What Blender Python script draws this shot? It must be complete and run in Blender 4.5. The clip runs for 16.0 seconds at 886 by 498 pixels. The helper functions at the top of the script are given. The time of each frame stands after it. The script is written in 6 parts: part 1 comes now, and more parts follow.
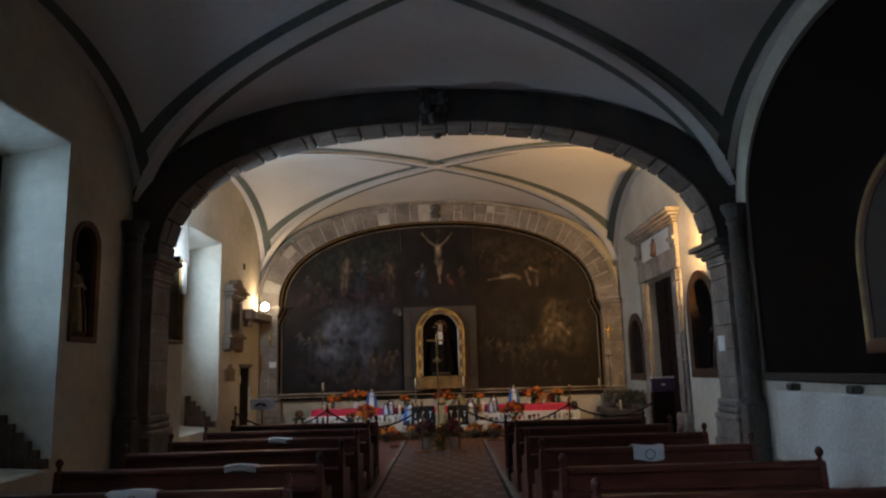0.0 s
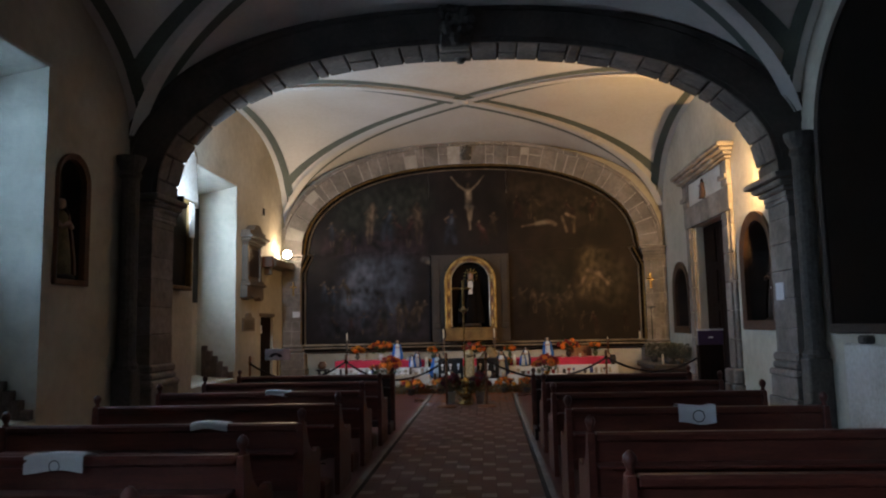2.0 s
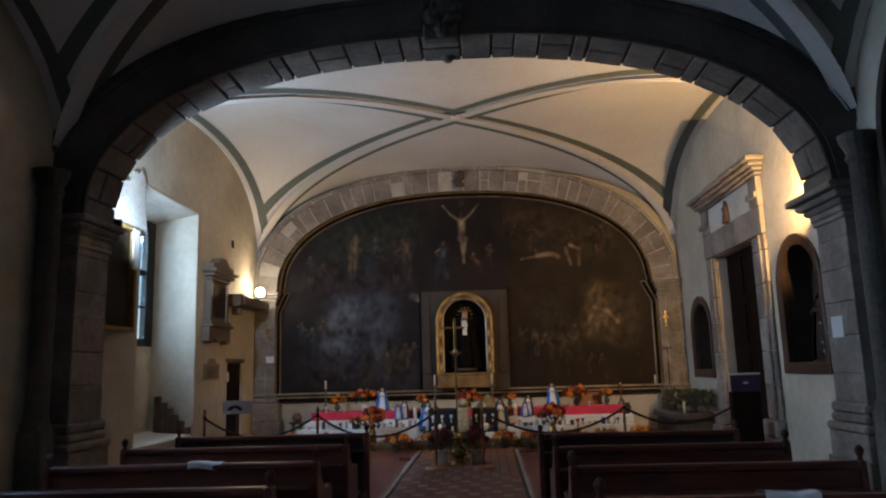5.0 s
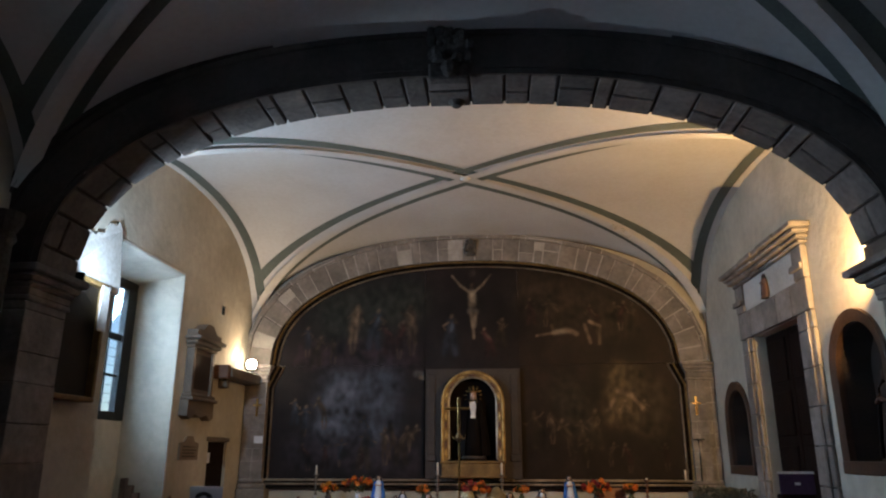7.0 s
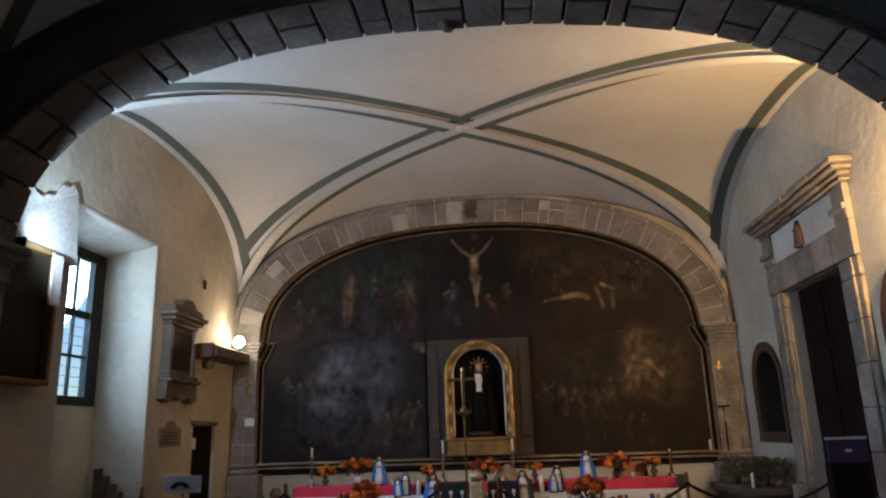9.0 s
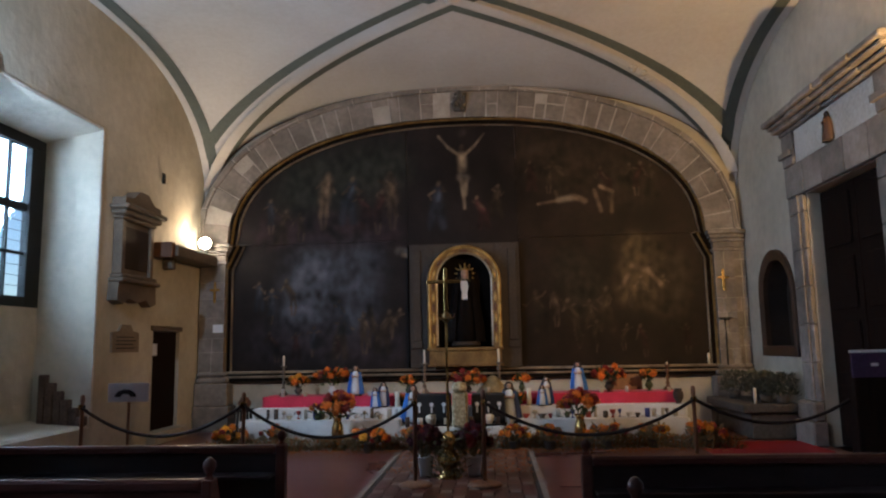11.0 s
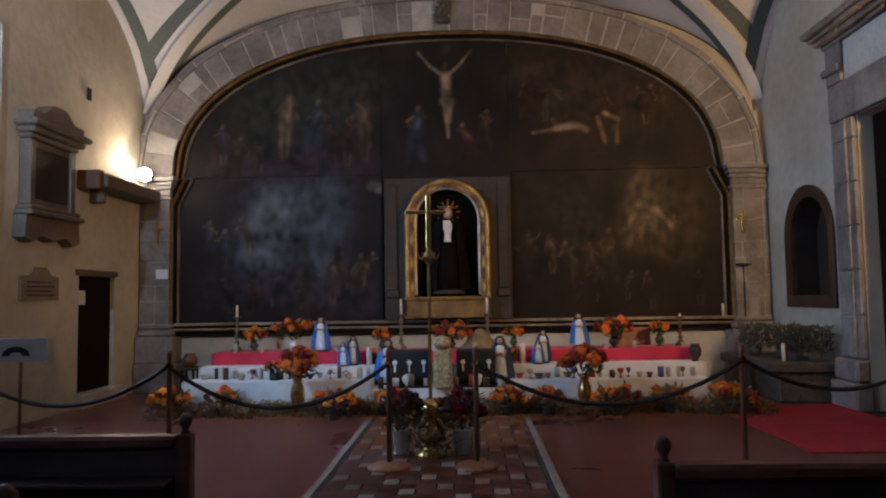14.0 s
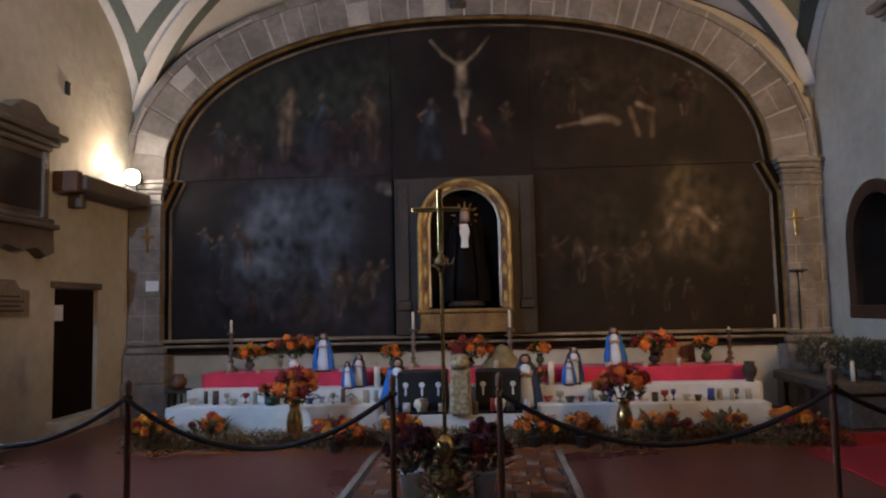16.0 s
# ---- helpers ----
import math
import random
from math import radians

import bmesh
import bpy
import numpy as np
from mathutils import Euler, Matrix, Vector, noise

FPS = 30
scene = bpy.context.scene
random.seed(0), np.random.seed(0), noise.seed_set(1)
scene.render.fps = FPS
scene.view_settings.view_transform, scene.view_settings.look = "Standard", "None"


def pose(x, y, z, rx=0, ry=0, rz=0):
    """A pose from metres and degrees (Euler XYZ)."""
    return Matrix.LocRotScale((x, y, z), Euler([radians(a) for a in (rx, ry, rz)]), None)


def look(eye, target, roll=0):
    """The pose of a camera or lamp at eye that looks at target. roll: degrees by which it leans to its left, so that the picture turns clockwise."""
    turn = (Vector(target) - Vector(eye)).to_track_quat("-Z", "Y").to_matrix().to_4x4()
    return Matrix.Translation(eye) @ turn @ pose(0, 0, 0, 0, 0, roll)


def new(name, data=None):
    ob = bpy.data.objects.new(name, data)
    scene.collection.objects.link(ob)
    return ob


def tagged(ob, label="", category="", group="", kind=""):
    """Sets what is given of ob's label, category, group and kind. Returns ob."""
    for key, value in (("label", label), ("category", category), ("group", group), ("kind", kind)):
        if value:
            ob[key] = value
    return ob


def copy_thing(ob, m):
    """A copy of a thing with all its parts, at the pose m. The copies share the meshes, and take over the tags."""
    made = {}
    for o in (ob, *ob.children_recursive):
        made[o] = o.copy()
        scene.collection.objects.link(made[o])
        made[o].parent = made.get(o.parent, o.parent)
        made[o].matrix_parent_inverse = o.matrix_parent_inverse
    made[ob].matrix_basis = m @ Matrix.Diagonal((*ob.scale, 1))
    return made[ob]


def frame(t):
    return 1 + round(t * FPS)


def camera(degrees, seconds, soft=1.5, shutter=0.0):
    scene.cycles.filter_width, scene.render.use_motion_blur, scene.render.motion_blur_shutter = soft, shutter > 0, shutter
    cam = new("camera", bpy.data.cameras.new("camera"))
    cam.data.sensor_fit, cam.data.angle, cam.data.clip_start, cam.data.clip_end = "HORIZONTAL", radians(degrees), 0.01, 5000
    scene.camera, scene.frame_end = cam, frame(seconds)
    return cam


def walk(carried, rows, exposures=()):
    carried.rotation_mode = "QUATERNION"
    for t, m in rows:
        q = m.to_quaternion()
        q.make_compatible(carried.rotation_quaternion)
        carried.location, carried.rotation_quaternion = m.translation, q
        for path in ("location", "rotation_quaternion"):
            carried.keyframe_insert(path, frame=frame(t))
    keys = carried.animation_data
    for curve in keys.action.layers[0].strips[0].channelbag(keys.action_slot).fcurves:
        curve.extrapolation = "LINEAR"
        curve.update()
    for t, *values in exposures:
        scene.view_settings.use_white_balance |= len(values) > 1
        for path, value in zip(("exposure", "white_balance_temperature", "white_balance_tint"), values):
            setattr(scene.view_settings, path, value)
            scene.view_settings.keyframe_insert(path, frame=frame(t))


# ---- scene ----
cam = camera(64.1, 16.0, soft=2.1, shutter=0.4)
METRES, EYE, TILT, LEAN, TURN = 8.929, 1.5, 0.0, -0.4, 0.0
ROWS = [
    (0.0, 0.0, 0.0, 0.0, 0.34, 9.65, 1.98),
    (0.5, 0.0079, 0.0291, -0.0037, 2.68, 7.08, 2.35),
    (1.0, 0.0133, 0.0573, -0.0072, 4.71, 5.24, 2.59),
    (1.5, 0.0176, 0.09, -0.007, 4.39, 5.83, 2.48),
    (2.0, 0.0273, 0.1206, -0.0093, 3.62, 6.11, 1.57),
    (2.5, 0.0299, 0.1501, -0.0096, 4.52, 5.86, 1.07),
    (3.0, 0.0242, 0.1839, -0.0086, 4.92, 5.66, 3.69),
    (5.5, 0.0319, 0.3462, -0.0065, 3.22, 10.97, 1.75),
    (6.0, 0.0291, 0.3802, -0.0066, 2.21, 12.45, 2.62),
    (6.5, 0.0387, 0.4152, -0.0095, 1.57, 14.63, 1.47),
    (7.0, 0.0401, 0.4431, -0.0052, 4.44, 16.2, 0.35),
    (7.5, 0.0352, 0.4733, -0.0045, 4.9, 16.81, 1.52),
    (8.0, 0.0383, 0.5063, -0.0077, 5.15, 16.49, 1.34),
    (8.5, 0.0394, 0.536, -0.0053, 6.59, 15.87, 1.15),
    (9.0, 0.0358, 0.5688, -0.0065, 5.06, 14.53, 2.23),
    (9.5, 0.0387, 0.6008, -0.0076, 4.1, 13.1, 1.71),
    (10.0, 0.0402, 0.632, -0.0095, 4.6, 10.98, 0.81),
    (12.5, 0.025, 0.7865, -0.0189, 3.0, 5.45, 2.45),
    (13.0, 0.0248, 0.8158, -0.0171, 4.07, 4.99, 0.54),
    (13.5, 0.016, 0.8482, -0.0166, 2.78, 4.77, 0.96),
    (14.0, 0.0173, 0.8735, -0.0192, 2.18, 3.87, 1.3),
    (14.5, 0.0174, 0.9032, -0.018, 3.9, 3.93, 1.38),
    (15.0, 0.0105, 0.9338, -0.0188, 3.34, 4.5, 1.54),
    (15.5, 0.0099, 0.9592, -0.0172, 2.24, 4.9, 1.98),
    (16.0, 0.0154, 0.9871, -0.0154, 3.69, 4.68, 1.68),
]
walk(cam, [(t, pose(0, 0, EYE, TILT, LEAN, TURN) @ pose(METRES * x, METRES * y, METRES * z, 90 + pitch, roll, yaw)) for t, x, y, z, yaw, pitch, roll in ROWS],
     [(0.0, 0.31, 5950, 11), (3.0, 0.36, 5650, 11), (10.0, 0.34, 5500, 11), (12.5, 0.39, 5350, 15), (16.0, 0.43, 5100, 15)])
# ---------------------------------------------------------------- world and light
world = bpy.data.worlds.new("sky")
scene.world = world
world.use_nodes = True
wn = world.node_tree.nodes
sky = wn.new("ShaderNodeTexSky")
sky.sky_type, sky.sun_disc = "NISHITA", False
sky.sun_elevation, sky.sun_rotation = radians(51.7), radians(71.6)
world.node_tree.links.new(sky.outputs[0], wn["Background"].inputs[0])
wn["Background"].inputs[1].default_value = 0.12

sun = new("sun", bpy.data.lights.new("sun", "SUN"))
sun.data.energy, sun.data.angle, sun.data.color = 2.5, radians(0.6), (1.0, 0.95, 0.87)
sun.matrix_world = look((30, 20, 40), (0, 10, 0))


def area_lamp(name, eye, target, w, h, power, colour):
    lamp = new(name, bpy.data.lights.new(name, "AREA"))
    lamp.data.shape, lamp.data.size, lamp.data.size_y = "RECTANGLE", w, h
    lamp.data.energy, lamp.data.color = power, colour
    lamp.matrix_world = look(eye, target)
    return lamp


def flood_lamp(name, eye, target, power, colour, angle=140, radius=0.06, blend=0.6):
    lamp = new(name, bpy.data.lights.new(name, "SPOT"))
    lamp.data.energy, lamp.data.color, lamp.data.shadow_soft_size = power, colour, radius
    lamp.data.spot_size, lamp.data.spot_blend = radians(angle), blend
    lamp.matrix_world = look(eye, target)
    return lamp


# daylight in the two splayed windows, fill through an added unseen third, and the floodlights of the chancel
area_lamp("window_daylight", (-6.1, 14.3, 3.9), (0, 15.6, 0.2), 3.6, 2.8, 360, (0.66, 0.83, 1.0))
area_lamp("window_daylight", (-6.4, 8.45, 4.0), (0, 8.3, 0.6), 3.6, 2.8, 175, (0.52, 0.75, 1.0))
# fill from behind for pews and altar, through the added rear window
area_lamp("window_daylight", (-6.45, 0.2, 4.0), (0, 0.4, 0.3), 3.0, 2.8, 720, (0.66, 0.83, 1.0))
flood_lamp("flood_shelf", (-4.58, 17.75, 3.20), (-4.35, 16.9, 4.1), 48, (1.0, 0.66, 0.34), 150, 0.05, 0.5)
flood_lamp("flood_right", (4.37, 11.55, 3.435), (2.8, 15.4, 5.0), 540, (1.0, 0.57, 0.19), 132, 0.03)
flood_lamp("flood_pier", (-4.40, 11.55, 3.42), (-2.3, 14.6, 4.9), 228, (0.76, 0.91, 1.0), 140, 0.04, 0.5)

# ---------------------------------------------------------------- materials


def nodes_of(name):
    m = bpy.data.materials.new(name)
    m.use_nodes = True
    t = m.node_tree
    return m, t.nodes, t.links, t.nodes["Principled BSDF"]


def mat(name, base, second=None, scale=3.0, detail=6.0, rough=0.7, metal=0.0, bump=0.2, grain=40.0, amount=0.5,
        stretch=(1, 1, 1), coat=0.0, vary=0.0, sheen=0.0, spec=0.5):
    """A surface with stains at one scale, grain at another, and relief."""
    m, n, l, b = nodes_of(name)
    second = second or tuple(c * 0.7 for c in base)
    co = n.new("ShaderNodeTexCoord")
    mp = n.new("ShaderNodeMapping")
    mp.inputs["Scale"].default_value = stretch
    l.new(co.outputs["Object"], mp.inputs[0])
    big, fine = n.new("ShaderNodeTexNoise"), n.new("ShaderNodeTexNoise")
    big.inputs["Scale"].default_value, big.inputs["Detail"].default_value = scale, detail
    fine.inputs["Scale"].default_value, fine.inputs["Detail"].default_value = grain, 4.0
    l.new(mp.outputs[0], big.inputs["Vector"])
    l.new(mp.outputs[0], fine.inputs["Vector"])
    ramp = n.new("ShaderNodeValToRGB")
    ramp.color_ramp.elements[0].position, ramp.color_ramp.elements[1].position = 0.36, 0.68
    ramp.color_ramp.elements[0].color = (*second, 1)
    ramp.color_ramp.elements[1].color = (*base, 1)
    l.new(big.outputs["Fac"], ramp.inputs[0])
    mix = n.new("ShaderNodeMix")
    mix.data_type, mix.blend_type = "RGBA", "OVERLAY"
    mix.inputs["Factor"].default_value = amount
    l.new(ramp.outputs[0], mix.inputs["A"])
    l.new(fine.outputs["Fac"], mix.inputs["B"])
    out = mix.outputs["Result"]
    if vary:
        info, hsv = n.new("ShaderNodeObjectInfo"), n.new("ShaderNodeHueSaturation")
        rng = n.new("ShaderNodeMapRange")
        rng.inputs["To Min"].default_value, rng.inputs["To Max"].default_value = 1 - vary, 1 + vary
        l.new(info.outputs["Random"], rng.inputs["Value"])
        l.new(rng.outputs[0], hsv.inputs["Value"])
        l.new(out, hsv.inputs["Color"])
        out = hsv.outputs[0]
    l.new(out, b.inputs["Base Color"])
    rr = n.new("ShaderNodeMapRange")
    rr.inputs["To Min"].default_value, rr.inputs["To Max"].default_value = max(rough - 0.12, 0.03), min(rough + 0.12, 1)
    l.new(big.outputs["Fac"], rr.inputs["Value"])
    l.new(rr.outputs[0], b.inputs["Roughness"])
    b.inputs["Metallic"].default_value = metal
    b.inputs["Specular IOR Level"].default_value = spec
    b.inputs["Coat Weight"].default_value = coat
    b.inputs["Sheen Weight"].default_value = sheen
    if bump:
        bp = n.new("ShaderNodeBump")
        bp.inputs["Strength"].default_value, bp.inputs["Distance"].default_value = bump, 0.02
        add = n.new("ShaderNodeMath")
        add.operation = "ADD"
        l.new(big.outputs["Fac"], add.inputs[0])
        l.new(fine.outputs["Fac"], add.inputs[1])
        l.new(add.outputs[0], bp.inputs["Height"])
        l.new(bp.outputs[0], b.inputs["Normal"])
    return m


PLASTER = mat("plaster", (0.575, 0.53, 0.44), (0.44, 0.40, 0.315), 0.9, 8, 0.85, bump=0.6, grain=7, amount=0.2)
VAULT = mat("vault_paint", (0.70, 0.685, 0.66), (0.61, 0.58, 0.54), 0.6, 6, 0.55, bump=0.15, grain=14, amount=0.2)
GREEN = mat("green_band", (0.135, 0.155, 0.132), (0.105, 0.122, 0.108), 2, 6, 0.8, bump=0.1, grain=30, amount=0.3)
REDLINE = mat("red_line", (0.16, 0.10, 0.075), None, 2, 6, 0.8, bump=0.1, amount=0.3)
STONE = mat("stone", (0.29, 0.255, 0.228), (0.17, 0.147, 0.13), 2.2, 10, 0.88, bump=0.5, grain=12, amount=0.4, vary=0.13)
# darker than STONE, and more varied from stone to stone
ARCHSTONE = mat("crossing_arch_stone", (0.180, 0.155, 0.138), (0.105, 0.090, 0.080), 2.6, 10, 0.88, bump=0.6, grain=14, amount=0.45, vary=0.25)
NICHEBROWN = mat("niche_brown", (0.085, 0.042, 0.024), (0.040, 0.022, 0.014), 3, 8, 0.45, bump=0.3, grain=30, amount=0.5)
# near-black brown of the shrine recess and the dark frame members
VOID = mat("near_black_brown", (0.014, 0.009, 0.008), (0.008, 0.006, 0.005), 2, 8, 0.95, bump=0.2, spec=0.1)
# pale gilt, its glints put into a lighter, less metallic base
PALEGILT = mat("pale_glint_gilding", (0.46, 0.38, 0.27), (0.17, 0.13, 0.085), 2.2, 8, 0.35, 0.3, bump=0.2, grain=24, amount=0.5)
LIGHTMORTAR = mat("light_mortar", (0.46, 0.42, 0.38), (0.36, 0.32, 0.28), 6, 6, 0.95, bump=0.3, amount=0.3)
DARKSTONE = mat("dark_stone", (0.13, 0.115, 0.10), (0.07, 0.062, 0.055), 1.3, 10, 0.85, bump=0.6, grain=22, amount=0.6, vary=0.15)
MORTAR = mat("mortar", (0.055, 0.048, 0.042), None, 6, 6, 0.95, bump=0.4)
WHITEWASH = mat("whitewash", (0.66, 0.64, 0.60), (0.5, 0.47, 0.42), 1.2, 8, 0.9, bump=0.4, grain=20, amount=0.4)
FLOOR = mat("red_floor", (0.150, 0.050, 0.038), (0.120, 0.040, 0.031), 0.8, 5, 0.30, bump=0.05, grain=30, amount=0.4)
TILE = mat("red_tile", (0.15, 0.045, 0.030), (0.09, 0.03, 0.022), 2.0, 8, 0.36, bump=0.1, grain=40, amount=0.5, vary=0.3)
PALETILE = mat("pale_tile", (0.40, 0.33, 0.28), (0.26, 0.21, 0.18), 4, 8, 0.45, bump=0.1, grain=40, amount=0.5, vary=0.2)
KERB = mat("pale_strip", (0.36, 0.31, 0.27), (0.24, 0.20, 0.17), 3, 8, 0.55, bump=0.15, grain=40, amount=0.5)
WOOD = mat("pew_wood", (0.145, 0.038, 0.024), (0.08, 0.021, 0.014), 2.4, 8, 0.38, bump=0.12, grain=30, amount=0.5, stretch=(1, 7, 7), coat=0.15)
DOORWOOD = mat("door_wood", (0.018, 0.009, 0.006), (0.009, 0.005, 0.004), 2.5, 8, 0.85, spec=0.1, bump=0.3, stretch=(8, 8, 1))
BROWN = mat("brown_frame", (0.17, 0.075, 0.035), (0.08, 0.036, 0.018), 3, 8, 0.5, bump=0.3, grain=30, amount=0.5)
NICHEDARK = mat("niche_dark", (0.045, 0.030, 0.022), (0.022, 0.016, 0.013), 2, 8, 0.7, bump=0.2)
GOLD = mat("gilding", (0.62, 0.42, 0.14), (0.30, 0.18, 0.05), 6, 8, 0.38, 0.55, bump=0.35, grain=50, amount=0.4)
DULLGOLD = mat("dull_gilding", (0.30, 0.19, 0.065), (0.17, 0.10, 0.035), 4, 8, 0.5, 0.45, bump=0.3, grain=40, amount=0.5)
BRASS = mat("brass", (0.75, 0.52, 0.20), (0.45, 0.28, 0.09), 9, 6, 0.22, 1.0, bump=0.08, amount=0.3)
GREYPANEL = mat("grey_panel", (0.058, 0.045, 0.036), (0.036, 0.028, 0.023), 2, 8, 0.7, bump=0.3, amount=0.5)
WHITECLOTH = mat("white_cloth", (0.74, 0.72, 0.70), (0.60, 0.58, 0.57), 3, 6, 0.9, bump=0.3, grain=60, amount=0.2, sheen=0.2)
REDCLOTH = mat("red_cloth", (0.62, 0.028, 0.075), (0.46, 0.016, 0.05), 3, 6, 0.8, bump=0.2, grain=60, amount=0.25, sheen=0.2)
CARPET = mat("red_carpet", (0.42, 0.014, 0.020), (0.30, 0.010, 0.014), 2, 8, 0.95, bump=0.4, grain=160, amount=0.5)
BLACKCLOTH = mat("black_cloth", (0.014, 0.013, 0.015), None, 4, 6, 0.85, bump=0.2)
ROPE = mat("rope", (0.026, 0.014, 0.014), None, 30, 4, 0.7, bump=0.3)
POST = mat("post_wood", (0.30, 0.14, 0.07), (0.19, 0.085, 0.045), 3, 8, 0.5, bump=0.1, stretch=(8, 8, 1))
IRON = mat("dark_iron", (0.010, 0.013, 0.012), None, 8, 6, 0.75, 0.0, bump=0.15)
PAPER = mat("paper", (0.78, 0.79, 0.82), (0.68, 0.69, 0.73), 3, 4, 0.8, bump=0.05, amount=0.1)
INK = mat("ink", (0.05, 0.05, 0.06), None, 8, 4, 0.8, bump=0)
WAX = mat("wax", (0.80, 0.75, 0.63), (0.7, 0.63, 0.5), 5, 4, 0.5, bump=0.05, amount=0.1)
PLASTICWHITE = mat("white_plastic", (0.84, 0.85, 0.86), (0.78, 0.79, 0.80), 3, 4, 0.4, bump=0.02, amount=0.1)
ORANGE = mat("marigold", (0.80, 0.27, 0.015), (0.60, 0.14, 0.010), 14, 4, 0.7, bump=0.3, vary=0.35, amount=0.4)
PETAL = mat("scattered_petal", (0.50, 0.18, 0.025), (0.32, 0.09, 0.015), 14, 4, 0.75, bump=0.1, amount=0.4)
YELLOW = mat("yellow_bloom", (0.80, 0.40, 0.02), (0.62, 0.25, 0.012), 14, 4, 0.7, bump=0.3, vary=0.3, amount=0.4)
REDBLOOM = mat("red_bloom", (0.33, 0.035, 0.03), (0.20, 0.018, 0.02), 14, 4, 0.7, bump=0.3, vary=0.35, amount=0.4)
MAROON = mat("maroon_bloom", (0.15, 0.035, 0.055), (0.08, 0.02, 0.032), 14, 4, 0.75, bump=0.3, vary=0.35, amount=0.4)
DULLLEAF = mat("dull_leaf", (0.115, 0.120, 0.085), (0.06, 0.065, 0.045), 8, 4, 0.7, bump=0.1)
BROCADE = mat("brocade", (0.62, 0.54, 0.36), (0.26, 0.20, 0.10), 22, 6, 0.4, 0.35, bump=0.5, grain=70, amount=0.5)
# dark paint of the arch face, darkened further for its backlit side
BACKLITPAINT = mat("backlit_arch_paint", (0.105, 0.088, 0.075), (0.055, 0.046, 0.040), 1.6, 9, 0.85, bump=0.4, grain=14, amount=0.4)
LEAF = mat("leaf", (0.055, 0.085, 0.025), (0.03, 0.05, 0.018), 8, 4, 0.6, bump=0.1, vary=0.35)
DRYLEAF = mat("dry_foliage", (0.28, 0.22, 0.11), (0.17, 0.135, 0.07), 8, 4, 0.8, bump=0.2, vary=0.35)
BLUE = mat("blue_mantle", (0.035, 0.17, 0.58), (0.025, 0.11, 0.42), 6, 4, 0.6, bump=0.1, amount=0.2)
DARKBLUE = mat("dark_blue_mantle", (0.02, 0.045, 0.16), None, 6, 4, 0.6, bump=0.1, amount=0.2)
ROBE = mat("white_robe", (0.74, 0.76, 0.80), (0.62, 0.66, 0.74), 6, 4, 0.7, bump=0.1, amount=0.15)
SKIN = mat("painted_plaster_skin", (0.50, 0.33, 0.24), None, 8, 4, 0.5, bump=0.05)
HAIR = mat("dark_hair", (0.03, 0.02, 0.016), None, 8, 4, 0.6, bump=0.1)
BLACKROBE = mat("black_robe", (0.010, 0.008, 0.008), None, 8, 4, 0.95, bump=0.2, spec=0.08)
PURPLE = mat("purple_banner", (0.055, 0.022, 0.085), (0.035, 0.015, 0.06), 3, 4, 0.6, bump=0.05)
MARBLE = mat("grey_marble", (0.175, 0.138, 0.105), (0.10, 0.08, 0.062), 3, 9, 0.55, bump=0.2, amount=0.5)


def bulb_material(name, colour, strength):
    m, n, l, b = nodes_of(name)
    b.inputs["Base Color"].default_value = (*colour, 1)
    b.inputs["Emission Color"].default_value = (*colour, 1)
    b.inputs["Emission Strength"].default_value = strength
    return m


BULB = bulb_material("lit_bulb", (1.0, 0.80, 0.50), 45)


def pane_glass():
    m, n, l, b = nodes_of("window_glass")
    b.inputs["Base Color"].default_value = (0.92, 0.97, 0.95, 1)
    b.inputs["Transmission Weight"].default_value = 1.0
    b.inputs["Roughness"].default_value = 0.12
    b.inputs["IOR"].default_value = 1.1
    return m


GLASS = pane_glass()

# ---------------------------------------------------------------- mesh tools


def mesh_of(name, bm, material, smooth=False):
    me = bpy.data.meshes.new(name)
    bmesh.ops.recalc_face_normals(bm, faces=bm.faces)
    bm.to_mesh(me)
    bm.free()
    for m in (material if isinstance(material, (list, tuple)) else [material]):
        me.materials.append(m)
    if smooth:
        me.shade_smooth()
    return me


def part(name, bm, material, parent=None, label="", smooth=False):
    ob = new(name, bm if isinstance(bm, bpy.types.Mesh) else mesh_of(name, bm, material, smooth))
    ob.parent = parent
    return tagged(ob, label)


def thing(name, m, label, category, group="", kind=""):
    ob = new(name)
    ob.empty_display_size = 0.1
    ob.matrix_world = m
    return tagged(ob, label, category, group, kind)


def structure(name, bm, material, label, category, smooth=False):
    return tagged(part(name, bm, material, None, "", smooth), label, category, "", "structure")


def add_box(bm, x0, y0, z0, x1, y1, z1, bevel=0.0):
    r = bmesh.ops.create_cube(bm, size=1, matrix=Matrix.LocRotScale(((x0 + x1) / 2, (y0 + y1) / 2, (z0 + z1) / 2), None, (abs(x1 - x0), abs(y1 - y0), abs(z1 - z0))))
    if bevel:
        edges = list({e for v in r["verts"] for e in v.link_edges})
        bmesh.ops.bevel(bm, geom=edges, offset=bevel, segments=1, affect="EDGES")
    return bm


def box(x0, y0, z0, x1, y1, z1, bevel=0.0):
    return add_box(bmesh.new(), x0, y0, z0, x1, y1, z1, bevel)


